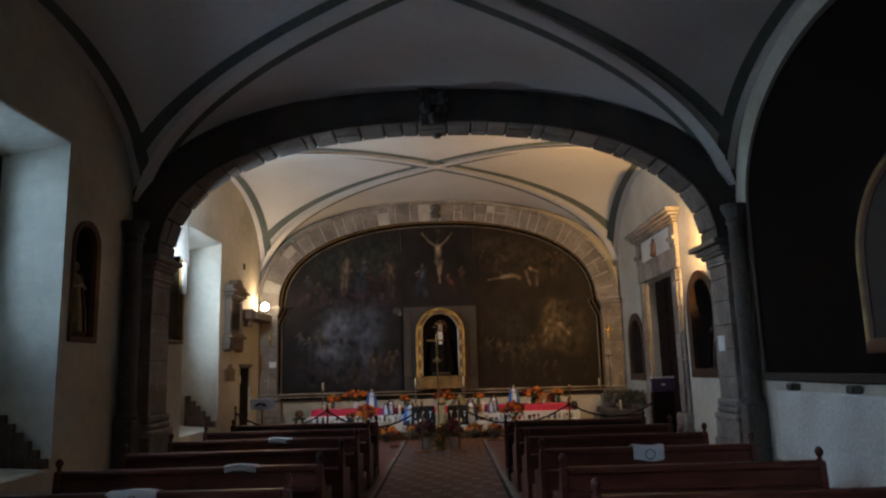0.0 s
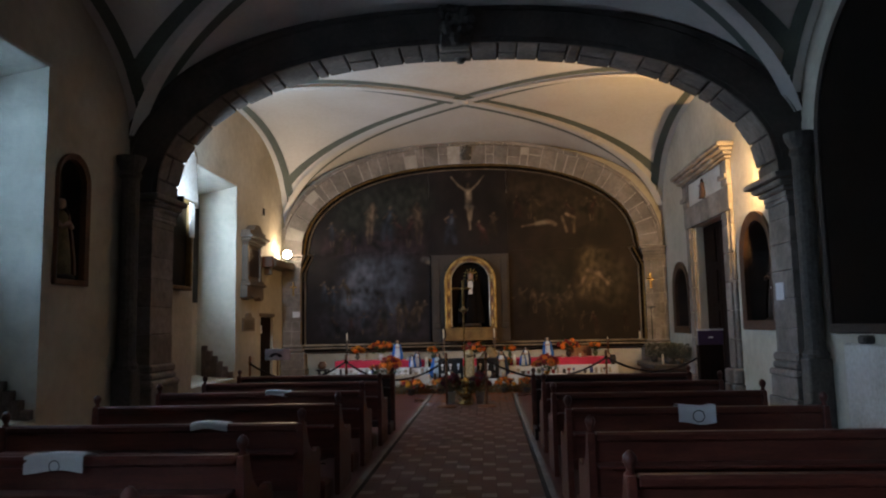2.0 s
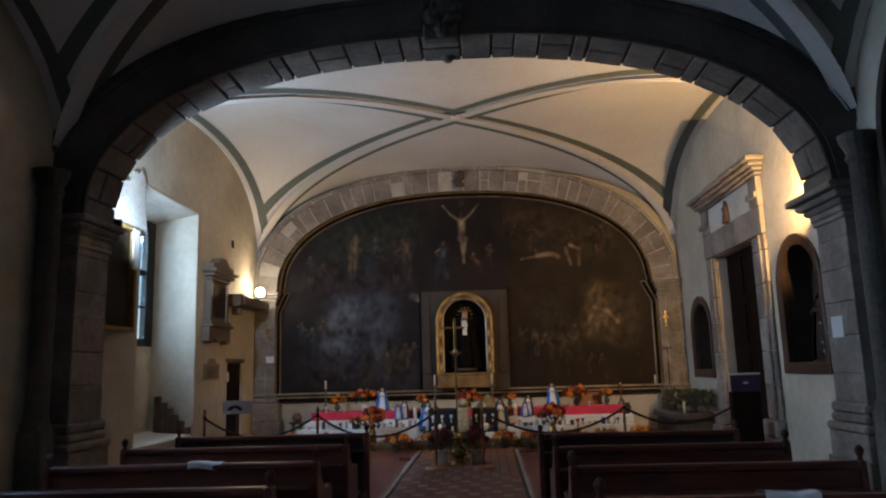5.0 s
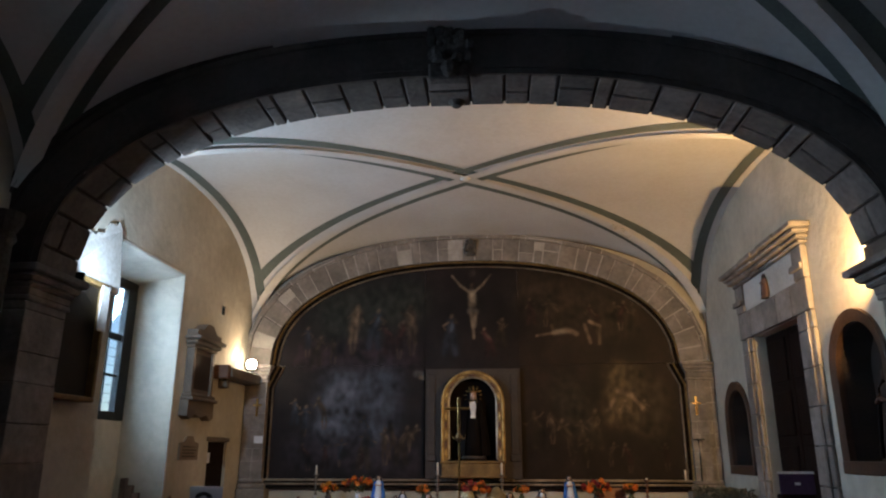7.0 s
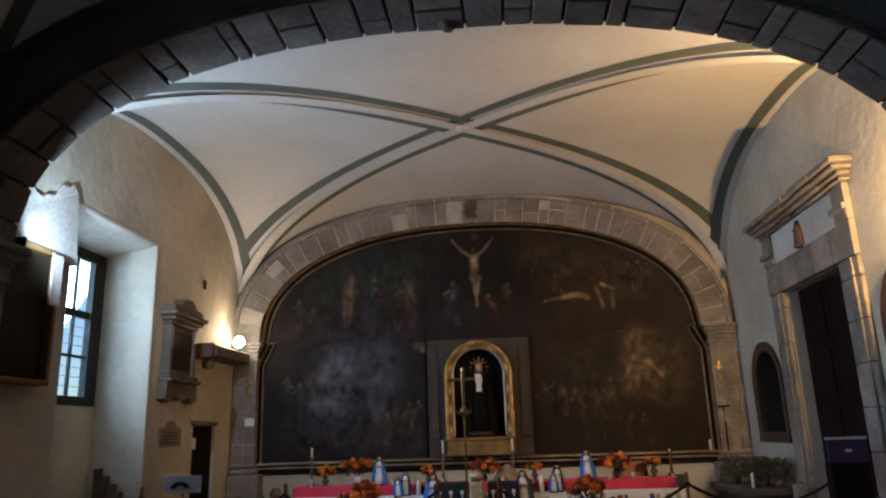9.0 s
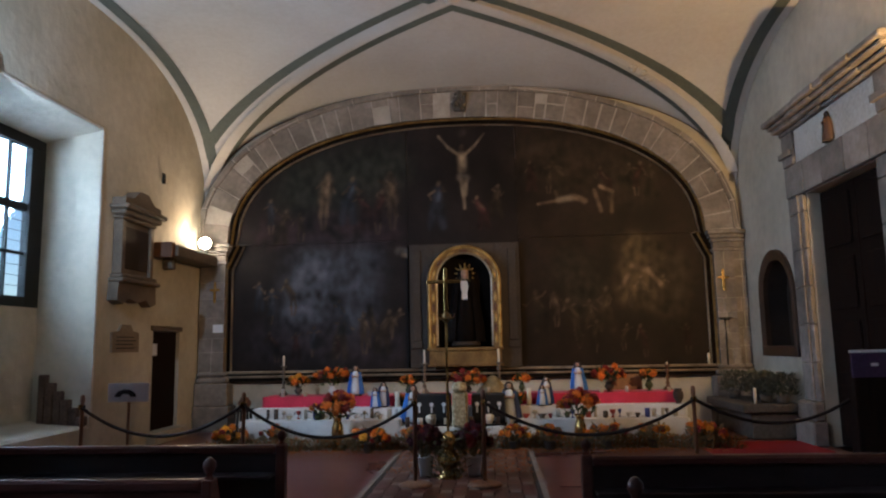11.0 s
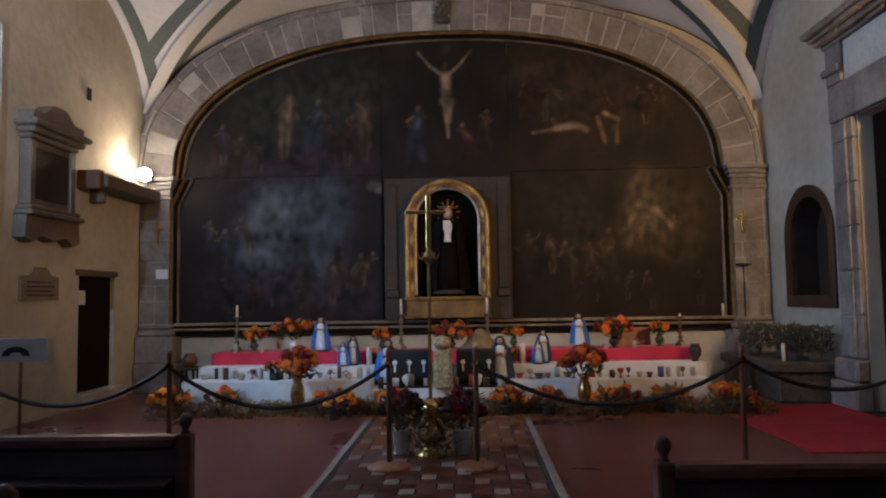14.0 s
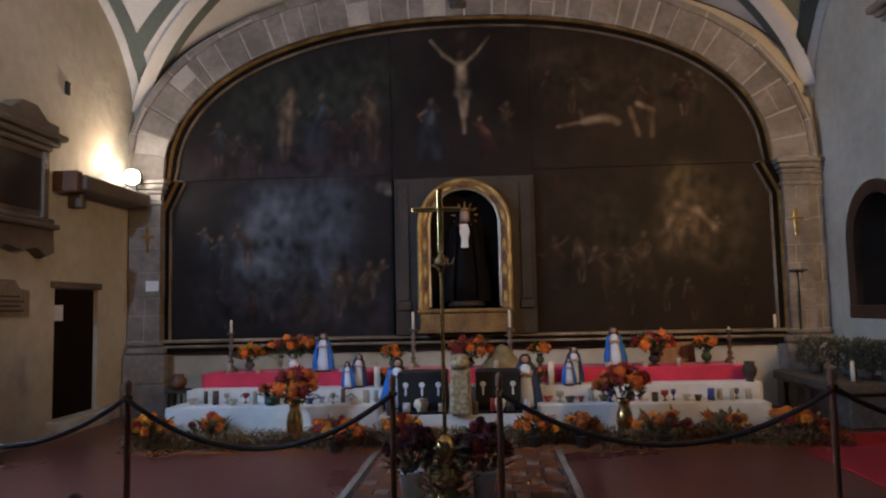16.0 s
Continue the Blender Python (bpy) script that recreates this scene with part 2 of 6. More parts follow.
def add_lathe(bm, profile, segments=16, at=(0, 0, 0), squash=1.0):
    """A turned form: profile of (radius, height) from bottom to top."""
    rings = []
    for r, z in profile:
        if r < 1e-5:
            rings.append([bm.verts.new((at[0], at[1], at[2] + z))])
        else:
            rings.append([bm.verts.new((at[0] + r * math.cos(2 * math.pi * i / segments), at[1] + squash * r * math.sin(2 * math.pi * i / segments), at[2] + z)) for i in range(segments)])
    for a, b in zip(rings, rings[1:]):
        for i in range(segments):
            j = (i + 1) % segments
            q = [a[i % len(a)], a[j % len(a)], b[j % len(b)], b[i % len(b)]]
            q = list(dict.fromkeys(q))
            if len(q) > 2:
                bm.faces.new(q)
    for ring, flip in ((rings[0], True), (rings[-1], False)):
        if len(ring) > 2:
            bm.faces.new(ring[::-1] if flip else ring)
    return bm


def lathe(profile, segments=16, at=(0, 0, 0), squash=1.0):
    return add_lathe(bmesh.new(), profile, segments, at, squash)


def add_tube(bm, points, radius, segments=8):
    points = [Vector(p) for p in points]
    rings = []
    for i, p in enumerate(points):
        d = (points[min(i + 1, len(points) - 1)] - points[max(i - 1, 0)]).normalized()
        side = d.cross(Vector((0, 0, 1)))
        side = side.normalized() if side.length > 1e-3 else Vector((1, 0, 0))
        up = side.cross(d)
        r = radius(i / (len(points) - 1)) if callable(radius) else radius
        rings.append([bm.verts.new(p + r * (side * math.cos(2 * math.pi * k / segments) + up * math.sin(2 * math.pi * k / segments))) for k in range(segments)])
    for a, b in zip(rings, rings[1:]):
        for k in range(segments):
            j = (k + 1) % segments
            bm.faces.new((a[k], a[j], b[j], b[k]))
    bm.faces.new(rings[0][::-1])
    bm.faces.new(rings[-1])
    return bm


def tube(points, radius, segments=8):
    return add_tube(bmesh.new(), points, radius, segments)


def add_sweep(bm, path, section, closed=False):
    """Sweeps section, points (out, across), along path: (place, outward, across) triples."""
    rings = [[bm.verts.new(p + o * a + c * b) for a, b in section] for p, o, c in path]
    pairs = list(zip(rings, rings[1:])) + ([(rings[-1], rings[0])] if closed else [])
    n = len(section)
    for r, s in pairs:
        for k in range(n):
            j = (k + 1) % n
            bm.faces.new((r[k], r[j], s[j], s[k]))
    if not closed:
        bm.faces.new(rings[0][::-1])
        bm.faces.new(rings[-1])
    return bm


def wall_cells(us, vs, holes, place, thick):
    """A wall with rectangular holes; place(u, v, depth) gives the point; holes are (u0, u1, v0, v1)."""
    us = sorted(set(us) | {h[0] for h in holes} | {h[1] for h in holes})
    vs = sorted(set(vs) | {h[2] for h in holes} | {h[3] for h in holes})
    bm = bmesh.new()
    cache = {}

    def vert(i, j, k):
        if (i, j, k) not in cache:
            cache[i, j, k] = bm.verts.new(place(us[i], vs[j], thick * k))
        return cache[i, j, k]

    def solid(i, j):
        if not (0 <= i < len(us) - 1 and 0 <= j < len(vs) - 1):
            return False
        u, v = (us[i] + us[i + 1]) / 2, (vs[j] + vs[j + 1]) / 2
        return not any(h[0] < u < h[1] and h[2] < v < h[3] for h in holes)

    for i in range(len(us) - 1):
        for j in range(len(vs) - 1):
            if not solid(i, j):
                continue
            for k in (0, 1):
                bm.faces.new([vert(i, j, k), vert(i + 1, j, k), vert(i + 1, j + 1, k), vert(i, j + 1, k)])
            for di, dj, a, b in ((-1, 0, (i, j), (i, j + 1)), (1, 0, (i + 1, j), (i + 1, j + 1)), (0, -1, (i, j), (i + 1, j)), (0, 1, (i, j + 1), (i + 1, j + 1))):
                if not solid(i + di, j + dj):
                    bm.faces.new([vert(*a, 0), vert(*b, 0), vert(*b, 1), vert(*a, 1)])
    return bm


def arch_curve(xc, a, zs, h, p=2.2, n=48):
    """Points (x, z) of a flattened arch from its left springing to its right one, evenly turned."""
    pts = []
    for i in range(n + 1):
        th = math.pi * (1 - i / n)
        c, s = math.cos(th), math.sin(th)
        pts.append((xc + a * math.copysign(abs(c) ** (2 / p), c), zs + h * abs(s) ** (2 / p)))
    return pts


def offset_curve(pts, d):
    """The curve moved outwards by d."""
    out = []
    for i, (x, z) in enumerate(pts):
        x0, z0 = pts[max(i - 1, 0)]
        x1, z1 = pts[min(i + 1, len(pts) - 1)]
        dx, dz = x1 - x0, z1 - z0
        l = math.hypot(dx, dz) or 1
        out.append((x - dz / l * d, z + dx / l * d))
    return out


def even(pts, n):
    """The polyline cut into n even steps."""
    run = [0]
    for a, b in zip(pts, pts[1:]):
        run.append(run[-1] + math.dist(a, b))
    out, k = [], 0
    for i in range(n + 1):
        s = run[-1] * i / n
        while k < len(pts) - 2 and run[k + 1] < s:
            k += 1
        f = (s - run[k]) / ((run[k + 1] - run[k]) or 1)
        out.append(tuple(p + (q - p) * f for p, q in zip(pts[k], pts[k + 1])))
    return out

# ---------------------------------------------------------------- structure
LEFT, RIGHT, BACK, REAR, TOP = -4.8, 4.55, 18.4, -5.5, 6.7
XC, HALF = (LEFT + RIGHT) / 2, (RIGHT - LEFT) / 2
NEAR0, NEAR1, VAULT0 = 10.75, 11.44, 11.52           # the transverse arch
SPRING, RISE = 3.70, 2.20             # the vaults

floor = structure("floor", box(LEFT - 0.4, REAR - 0.4, -0.2, RIGHT + 0.4, BACK + 0.6, 0.0), FLOOR, "polished dark red cement floor", "floor")

WINDOWS = [(12.93, 14.99, 0.42, 4.3), (6.72, 8.79, 0.42, 4.52), (-0.9, 1.2, 0.42, 4.52)]
LNICHE = (8.98, 9.68, 1.98, 3.60)
LDOOR = (16.6, 17.5, 0.18, 1.67)
wall_west = structure("wall_west", wall_cells([REAR - 0.4, 5, 10, BACK + 0.5], [-0.1, TOP], WINDOWS + [LNICHE, LDOOR], lambda u, v, d: (LEFT - d, u, v), 1.0), PLASTER, "aged cream plaster nave wall with deep window splays", "wall")
RDOOR = (14.0, 15.83, 0.0, 3.3)
NICHE_S = (16.43, 17.73, 1.12, 2.70)
NICHE_B = (11.91, 13.29, 1.23, 3.12)
wall_east = structure("wall_east", wall_cells([REAR - 0.4, 5, 10, BACK + 0.5], [-0.1, TOP], [RDOOR, NICHE_S, NICHE_B], lambda u, v, d: (RIGHT + d, u, v), 0.8), PLASTER, "aged cream plaster nave wall with rough patches", "wall")
wall_north = structure("wall_north", box(LEFT - 1.0, BACK, -0.1, RIGHT + 0.8, BACK + 0.5, TOP), PLASTER, "cream plaster end wall behind the altarpiece", "wall")
# unseen rear wall and top slab, added to shut out light from outside
wall_south = structure("wall_south", box(LEFT - 1.0, REAR - 0.4, -0.1, RIGHT + 0.8, REAR, TOP), PLASTER, "plain cream plaster rear wall, unseen, closing the nave", "wall")
roof = structure("sky_block_slab", box(LEFT - 1.1, REAR - 0.5, TOP, RIGHT + 0.9, BACK + 0.6, TOP + 0.25), PLASTER, "unseen slab above the vaults that keeps out sky light", "roof")


def vault_height(u, v, p=2.35):
    f = lambda w: SPRING + RISE * max(0.0, 1 - min(abs(w), 1) ** p) ** (1 / p)
    return max(f(u), f(v))


def vault_point(x, y, y0, y1, eps=0.0):
    """A point of the vault's underside, moved eps into the room."""
    yc, b = (y0 + y1) / 2, (y1 - y0) / 2
    g = lambda s, t: vault_height((s - XC) / HALF, (t - yc) / b)
    d = 0.02
    nx, ny = (g(x + d, y) - g(x - d, y)) / (2 * d), (g(x, y + d) - g(x, y - d)) / (2 * d)
    n = Vector((nx, ny, -1)).normalized()
    return Vector((x, y, g(x, y))) + n * eps


def groin_vault(y0, y1, label):
    n = 40
    bm = bmesh.new()
    yc, b = (y0 + y1) / 2, (y1 - y0) / 2
    w = [math.sin(math.pi / 2 * (2 * i / n - 1)) for i in range(n + 1)]
    vs = [[bm.verts.new((XC + HALF * u, yc + b * v, vault_height(u, v))) for v in w] for u in w]
    for i in range(n):
        for j in range(n):
            q = [vs[i][j], vs[i + 1][j], vs[i + 1][j + 1], vs[i][j + 1]]
            k = 0 if (i - n / 2 + 0.5) * (j - n / 2 + 0.5) > 0 else 1
            bm.faces.new((q[k], q[(k + 1) % 4], q[(k + 2) % 4]))
            bm.faces.new((q[k], q[(k + 2) % 4], q[(k + 3) % 4]))
    bmesh.ops.recalc_face_normals(bm, faces=bm.faces)
    vault = structure("ceiling", bm, VAULT, label, "vault")
    # a diagonal rib with a painted green band and a thin red line along it
    for sign in (-1, 1):
        for name, lo, hi, deep, material, text in (("vault_rib", -0.10, 0.10, 0.035, VAULT, "pale plaster groin rib"),
                                                    ("trim", 0.14, 0.30, 0.008, GREEN, "grey-green painted band along the groin"),
                                                    ("trim", -0.30, -0.14, 0.008, GREEN, "grey-green painted band along the groin")):
            bm = bmesh.new()
            rows = []
            for i in range(97):
                s = 0.985 * math.sin(math.pi / 2 * (2 * i / 96 - 1))
                x, y = XC + HALF * s, yc + sign * b * s
                side = Vector((-sign * b, HALF, 0)).normalized()
                row = []
                for q in (lo, (lo + hi) / 2, hi):
                    px, py = x + side.x * q, y + side.y * q
                    px, py = min(max(px, LEFT + 0.01), RIGHT - 0.01), min(max(py, y0 + 0.005), y1 - 0.005)
                    if (lo < 0 < hi):
                        z = vault_height(s, s)
                        cx = vault_point(px, py, y0, y1, 0.004)
                        cx.z = min(cx.z, z + 0.004) - deep
                        row.append(cx)
                    else:
                        row.append(vault_point(px, py, y0, y1, deep))
                rows.append([bm.verts.new(c) for c in row])
            for r0, r1 in zip(rows, rows[1:]):
                for k in range(2):
                    bm.faces.new((r0[k], r0[k + 1], r1[k + 1], r1[k]))
            structure(name, bm, material, text, "trim")
    # bands along the side walls and the cross arches
    for wall in (0, 1, 2, 3):
        for lo, hi, material in ((0.0, 0.11, VAULT), (0.12, 0.30, GREEN)) if wall < 2 else ((0.0, 0.045, REDLINE),):
            bm = bmesh.new()
            rows = []
            for i in range(81):
                s = 0.965 * math.sin(math.pi / 2 * (2 * i / 80 - 1))
                row = []
                for q in (lo, hi):
                    if wall == 0:
                        c = vault_point(LEFT + 0.01 + q, yc + b * s, y0, y1, 0.012)
                    elif wall == 1:
                        c = vault_point(RIGHT - 0.01 - q, yc + b * s, y0, y1, 0.012)
                    elif wall == 2:
                        c = vault_point(XC + HALF * s, y1 - 0.01 - q, y0, y1, 0.012)
                    else:
                        c = vault_point(XC + HALF * s, y0 + 0.01 + q, y0, y1, 0.012)
                    row.append(bm.verts.new(c))
                rows.append(row)
            for r0, r1 in zip(rows, rows[1:]):
                bm.faces.new((r0[0], r0[1], r1[1], r1[0]))
            structure("trim", bm, material, "painted border band along the vault edge", "trim")
    return vault


groin_vault(VAULT0, BACK, "white groin vault with grey-green painted bands over the chancel")
groin_vault(3.9, NEAR0 + 0.02, "dim white groin vault with grey-green bands over the nave")
groin_vault(REAR, 3.4, "dim white groin vault over the entrance bay")


def boss(x, y, z):
    bm = lathe([(0.0, -0.05), (0.05, -0.045), (0.09, -0.02), (0.11, 0.03)], 14, (x, y, z))
    structure("trim", bm, VAULT, "small plaster boss where the ribs cross", "boss", True)


boss(XC, (VAULT0 + BACK) / 2, SPRING + RISE - 0.03)


bm = bmesh.new()
rnd = random.Random(4)
for k in range(9):
    s = 0.58 + 0.008 * k
    c = vault_point(XC + HALF * s + rnd.uniform(-0.05, 0.05), (VAULT0 + BACK) / 2 + (BACK - VAULT0) / 2 * s + rnd.uniform(-0.05, 0.05), VAULT0, BACK, 0.03)
    add_lathe(bm, [(0, -0.03), (0.05, -0.015), (0.07, 0.01), (0.04, 0.03)], 6, c)
structure("trim", bm, WHITEWASH, "flaked white plaster patch on the rib", "plaster patch")


def arch_ring(name, pts, thick, y0, y1, count, material, label, gap=0.006, core_mat=MORTAR, inset=0.012, courses=False):
    """Voussoirs round an arch, each a stone of its own, over a recessed mortar core."""
    ring = tagged(new(name), label, "arch", "", "structure")
    fine, jig = even(pts, count * 20), random.Random(count + 1)
    steps = [fine[0]] + [fine[20 * i + jig.randint(-6, 6)] for i in range(1, count)] + [fine[-1]]
    core = bmesh.new()
    inner, outer = offset_curve(pts, inset), offset_curve(pts, thick - inset)
    rows = [[core.verts.new((a[0], y0 + inset, a[1])), core.verts.new((b[0], y0 + inset, b[1])), core.verts.new((b[0], y1 - inset, b[1])), core.verts.new((a[0], y1 - inset, a[1]))] for a, b in zip(inner, outer)]
    for r, s in zip(rows, rows[1:]):
        for k in range(4):
            core.faces.new((r[k], r[(k + 1) % 4], s[(k + 1) % 4], s[k]))
    part("mortar_core", core, core_mat, ring)
    rnd = random.Random(count)
    off = offset_curve(steps, thick)

    def stone(i, ya, yb, f0, f1):
        """One stone between joints i and i + 1, from f0 to f1 of the ring's thickness."""
        bm = bmesh.new()
        at = lambda k, f: (steps[k][0] + (off[k][0] - steps[k][0]) * f, steps[k][1] + (off[k][1] - steps[k][1]) * f)
        (xa, za), (xb, zb), (xc, zc), (xd, zd) = at(i, f0), at(i + 1, f0), at(i, f1), at(i + 1, f1)
        g = gap * rnd.uniform(0.7, 1.4) / math.dist(steps[i], steps[i + 1])
        proud = rnd.uniform(-0.008, 0.008)
        quad = [(xa + (xb - xa) * g, za + (zb - za) * g), (xb + (xa - xb) * g, zb + (za - zb) * g), (xd + (xc - xd) * g, zd + (zc - zd) * g), (xc + (xd - xc) * g, zc + (zd - zc) * g)]
        mx, mz = (xa + xb) / 2 - (xc + xd) / 2, (za + zb) / 2 - (zc + zd) / 2
        ml = math.hypot(mx, mz)
        quad = [(x + mx / ml * proud + rnd.uniform(-0.004, 0.004), z + mz / ml * proud + rnd.uniform(-0.004, 0.004)) if k < 2 else (x, z) for k, (x, z) in enumerate(quad)]
        va = [bm.verts.new((x, ya + (gap if ya != y0 else 0) - proud, z)) for x, z in quad]
        vb = [bm.verts.new((x, yb - (gap if yb != y1 else 0), z)) for x, z in quad]
        for k in range(4):
            bm.faces.new((va[k], va[(k + 1) % 4], vb[(k + 1) % 4], vb[k]))
        bm.faces.new(va[::-1])
        bm.faces.new(vb)
        bmesh.ops.bevel(bm, geom=bm.edges, offset=0.012, segments=1, affect="EDGES")
        part("voussoir", bm, material, ring)

    for i in range(count):
        if courses and rnd.random() < 0.28:
            f = rnd.uniform(0.35, 0.68)
            h = gap / thick
            stone(i, y0, y1, 0.0, f - h)
            stone(i, y0, y1, f + h, 1.0)
        elif not courses and i % 2:
            cut = y0 + (y1 - y0) * rnd.choice((0.40, 0.5, 0.60))
            stone(i, y0, cut, 0.0, 1.0)
            stone(i, cut, y1, 0.0, 1.0)
        else:
            stone(i, y0, y1, 0.0, 1.0)
    return ring


# cross arch between the nave and the chancel
AX, AH, AS, AR = -0.10, 4.32, 3.32, 2.06
near_curve = arch_curve(AX, AH, AS, AR, 2.3)
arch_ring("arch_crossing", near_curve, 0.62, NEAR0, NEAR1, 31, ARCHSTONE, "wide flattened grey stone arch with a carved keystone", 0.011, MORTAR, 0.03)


def spandrel(name, pts, y0, y1, top, material, label):
    """Fills between an arch and a level above it, wall to wall."""
    bm = bmesh.new()
    pts = [(LEFT, pts[0][1])] + list(pts) + [(RIGHT, pts[-1][1])]
    lo = [[bm.verts.new((x, y, z)) for y in (y0, y1)] for x, z in pts]
    hi = [[bm.verts.new((x, y, max(top, z))) for y in (y0, y1)] for x, z in pts]
    for i in range(len(pts) - 1):
        for k in (0, 1):
            bm.faces.new((lo[i][k], lo[i + 1][k], hi[i + 1][k], hi[i][k]))
        bm.faces.new((lo[i][0], lo[i][1], lo[i + 1][1], lo[i + 1][0]))
        bm.faces.new((hi[i][0], hi[i][1], hi[i + 1][1], hi[i + 1][0]))
    return structure(name, bm, material, label, "wall")


spandrel("wall_crossing", offset_curve(near_curve, 0.60), NEAR0 + 0.05, NEAR1 + 0.10, TOP, PLASTER, "plaster spandrels above the crossing arch")
rear_curve = arch_curve(XC, 4.2, AS, AR, 2.3)
arch_ring("arch_entrance", rear_curve, 0.55, 3.4, 3.9, 25, STONE, "flattened grey stone arch of the nave")
spandrel("wall_entrance", offset_curve(rear_curve, 0.53), 3.45, 3.85, TOP, PLASTER, "plaster spandrels above the nave arch")


def pier(x_in, x_wall, y0, y1, label, jut=1.0):
    """A stone pier with a plinth, base mouldings, courses, and a capital."""
    s = 1 if x_wall > x_in else -1
    p = tagged(new("pier"), label, "pier", "", "structure")
    lo = min(x_in, x_wall)
    hi = max(x_in, x_wall)

    def block(name, z0, z1, out, bevel=0.012):
        a, b = (x_in - s * out, x_wall + s * 0.02)
        part(name, box(min(a, b), y0 - out, z0, max(a, b), y1 + out, z1, bevel), STONE, p)

    block("plinth", 0, 0.34, 0.11)
    block("plinth", 0.34, 0.62, 0.08)
    block("base_moulding", 0.62, 0.72, 0.10, 0.03)
    block("base_moulding", 0.72, 0.82, 0.06, 0.03)
    block("base_moulding", 0.82, 0.94, 0.05, 0.03)
    z, k = 0.94, 0
    rnd = random.Random(int(abs(x_in) * 100 + y0))
    while z < AS - 0.36:
        h = min(rnd.uniform(0.30, 0.46), AS - 0.34 - z)
        block("stone_course", z + 0.002, z + h - 0.002, rnd.uniform(-0.004, 0.004), 0.008)
        z, k = z + h, k + 1
    block("capital", AS - 0.34, AS - 0.28, 0.03, 0.015)
    block("capital", AS - 0.28, AS - 0.20, 0.04 * jut)
    block("capital", AS - 0.20, AS - 0.13, 0.10 * jut, 0.03)
    block("capital", AS - 0.13, AS - 0.05, 0.17 * jut, 0.035)
    block("capital", AS - 0.05, AS + 0.03, 0.24 * jut, 0.014)
    return p


pier(AX - AH - 0.05, LEFT, NEAR0, NEAR1, "grey stone pier with moulded base and capital", 0.6)
pier(AX + AH + 0.09, RIGHT, NEAR0, NEAR1, "grey stone pier with moulded base and capital")
pier(XC - 4.2, LEFT, 3.4, 3.9, "grey stone pier with moulded base and capital")
pier(XC + 4.2, RIGHT, 3.4, 3.9, "grey stone pier with moulded base and capital")

# end arch round the altarpiece, and its pilasters
PX, PB = -0.175, 0.96
end_curve = arch_curve(-0.20, 4.12, 3.2, 2.15, 2.25)
arch_ring("arch_altarpiece", end_curve, 0.47, BACK - 0.16, BACK + 0.05, 37, STONE, "flattened stone arch framing the altarpiece", 0.007, LIGHTMORTAR, 0.006, True)
arch_ring("arch_hood", offset_curve(end_curve, 0.472), 0.10, BACK - 0.19, BACK + 0.05, 23, STONE, "narrow stone hood moulding round the altarpiece arch", 0.005, LIGHTMORTAR, 0.008, True)


def pilaster(x0, x1, label, deep=0.20):
    """A flat stone pilaster against the end wall, built of courses."""
    p = tagged(new("pilaster"), label, "pilaster", "", "structure")
    rnd = random.Random(int(abs(x0) * 77))
    f = BACK - deep

    def block(name, z0, z1, out, bevel=0.010, a=x0, b=x1):
        part(name, box(a - (out if a > LEFT + 0.1 else 0), f - out, z0, b + (out if b < RIGHT - 0.1 else 0), BACK - 0.004, z1, bevel), STONE, p)

    part("mortar", box(x0 + 0.006, f + 0.006, 0.0, x1 - 0.006, BACK - 0.005, 3.19), LIGHTMORTAR, p, "pale mortar between the blocks")
    block("plinth", 0, 0.42, 0.16)
    block("plinth", 0.424, 0.80, 0.12)
    block("base_moulding", 0.804, 0.90, 0.09, 0.03)
    block("base_moulding", 0.904, 0.98, 0.05, 0.03)
    z = 0.984
    while z < 2.80:
        h = min(rnd.uniform(0.22, 0.36), 2.84 - z)
        if 2.84 - z - h < 0.12:
            h = 2.84 - z
        cut = x0 + (x1 - x0) * rnd.uniform(0.35, 0.65)
        for a, b in ((x0, cut - 0.002), (cut + 0.002, x1)):
            block("stone", z + 0.002, z + h - 0.002, rnd.uniform(-0.005, 0.005), 0.006, a, b)
        z += h
    for z0, z1, out in ((2.84, 2.90, 0.03), (2.90, 3.0, 0.01), (3.0, 3.06, 0.04), (3.06, 3.13, 0.07), (3.13, 3.20, 0.10)):
        block("capital", z0, z1 - 0.003, out, 0.014)
    return p


pilaster(-4.78, -4.33, "grey stone pilaster of mortared blocks beside the altarpiece")
pilaster(4.01, 4.33, "grey stone pilaster of mortared blocks beside the altarpiece")
pilaster(4.335, 4.548, "narrow stone pilaster returning into the corner", 0.13)

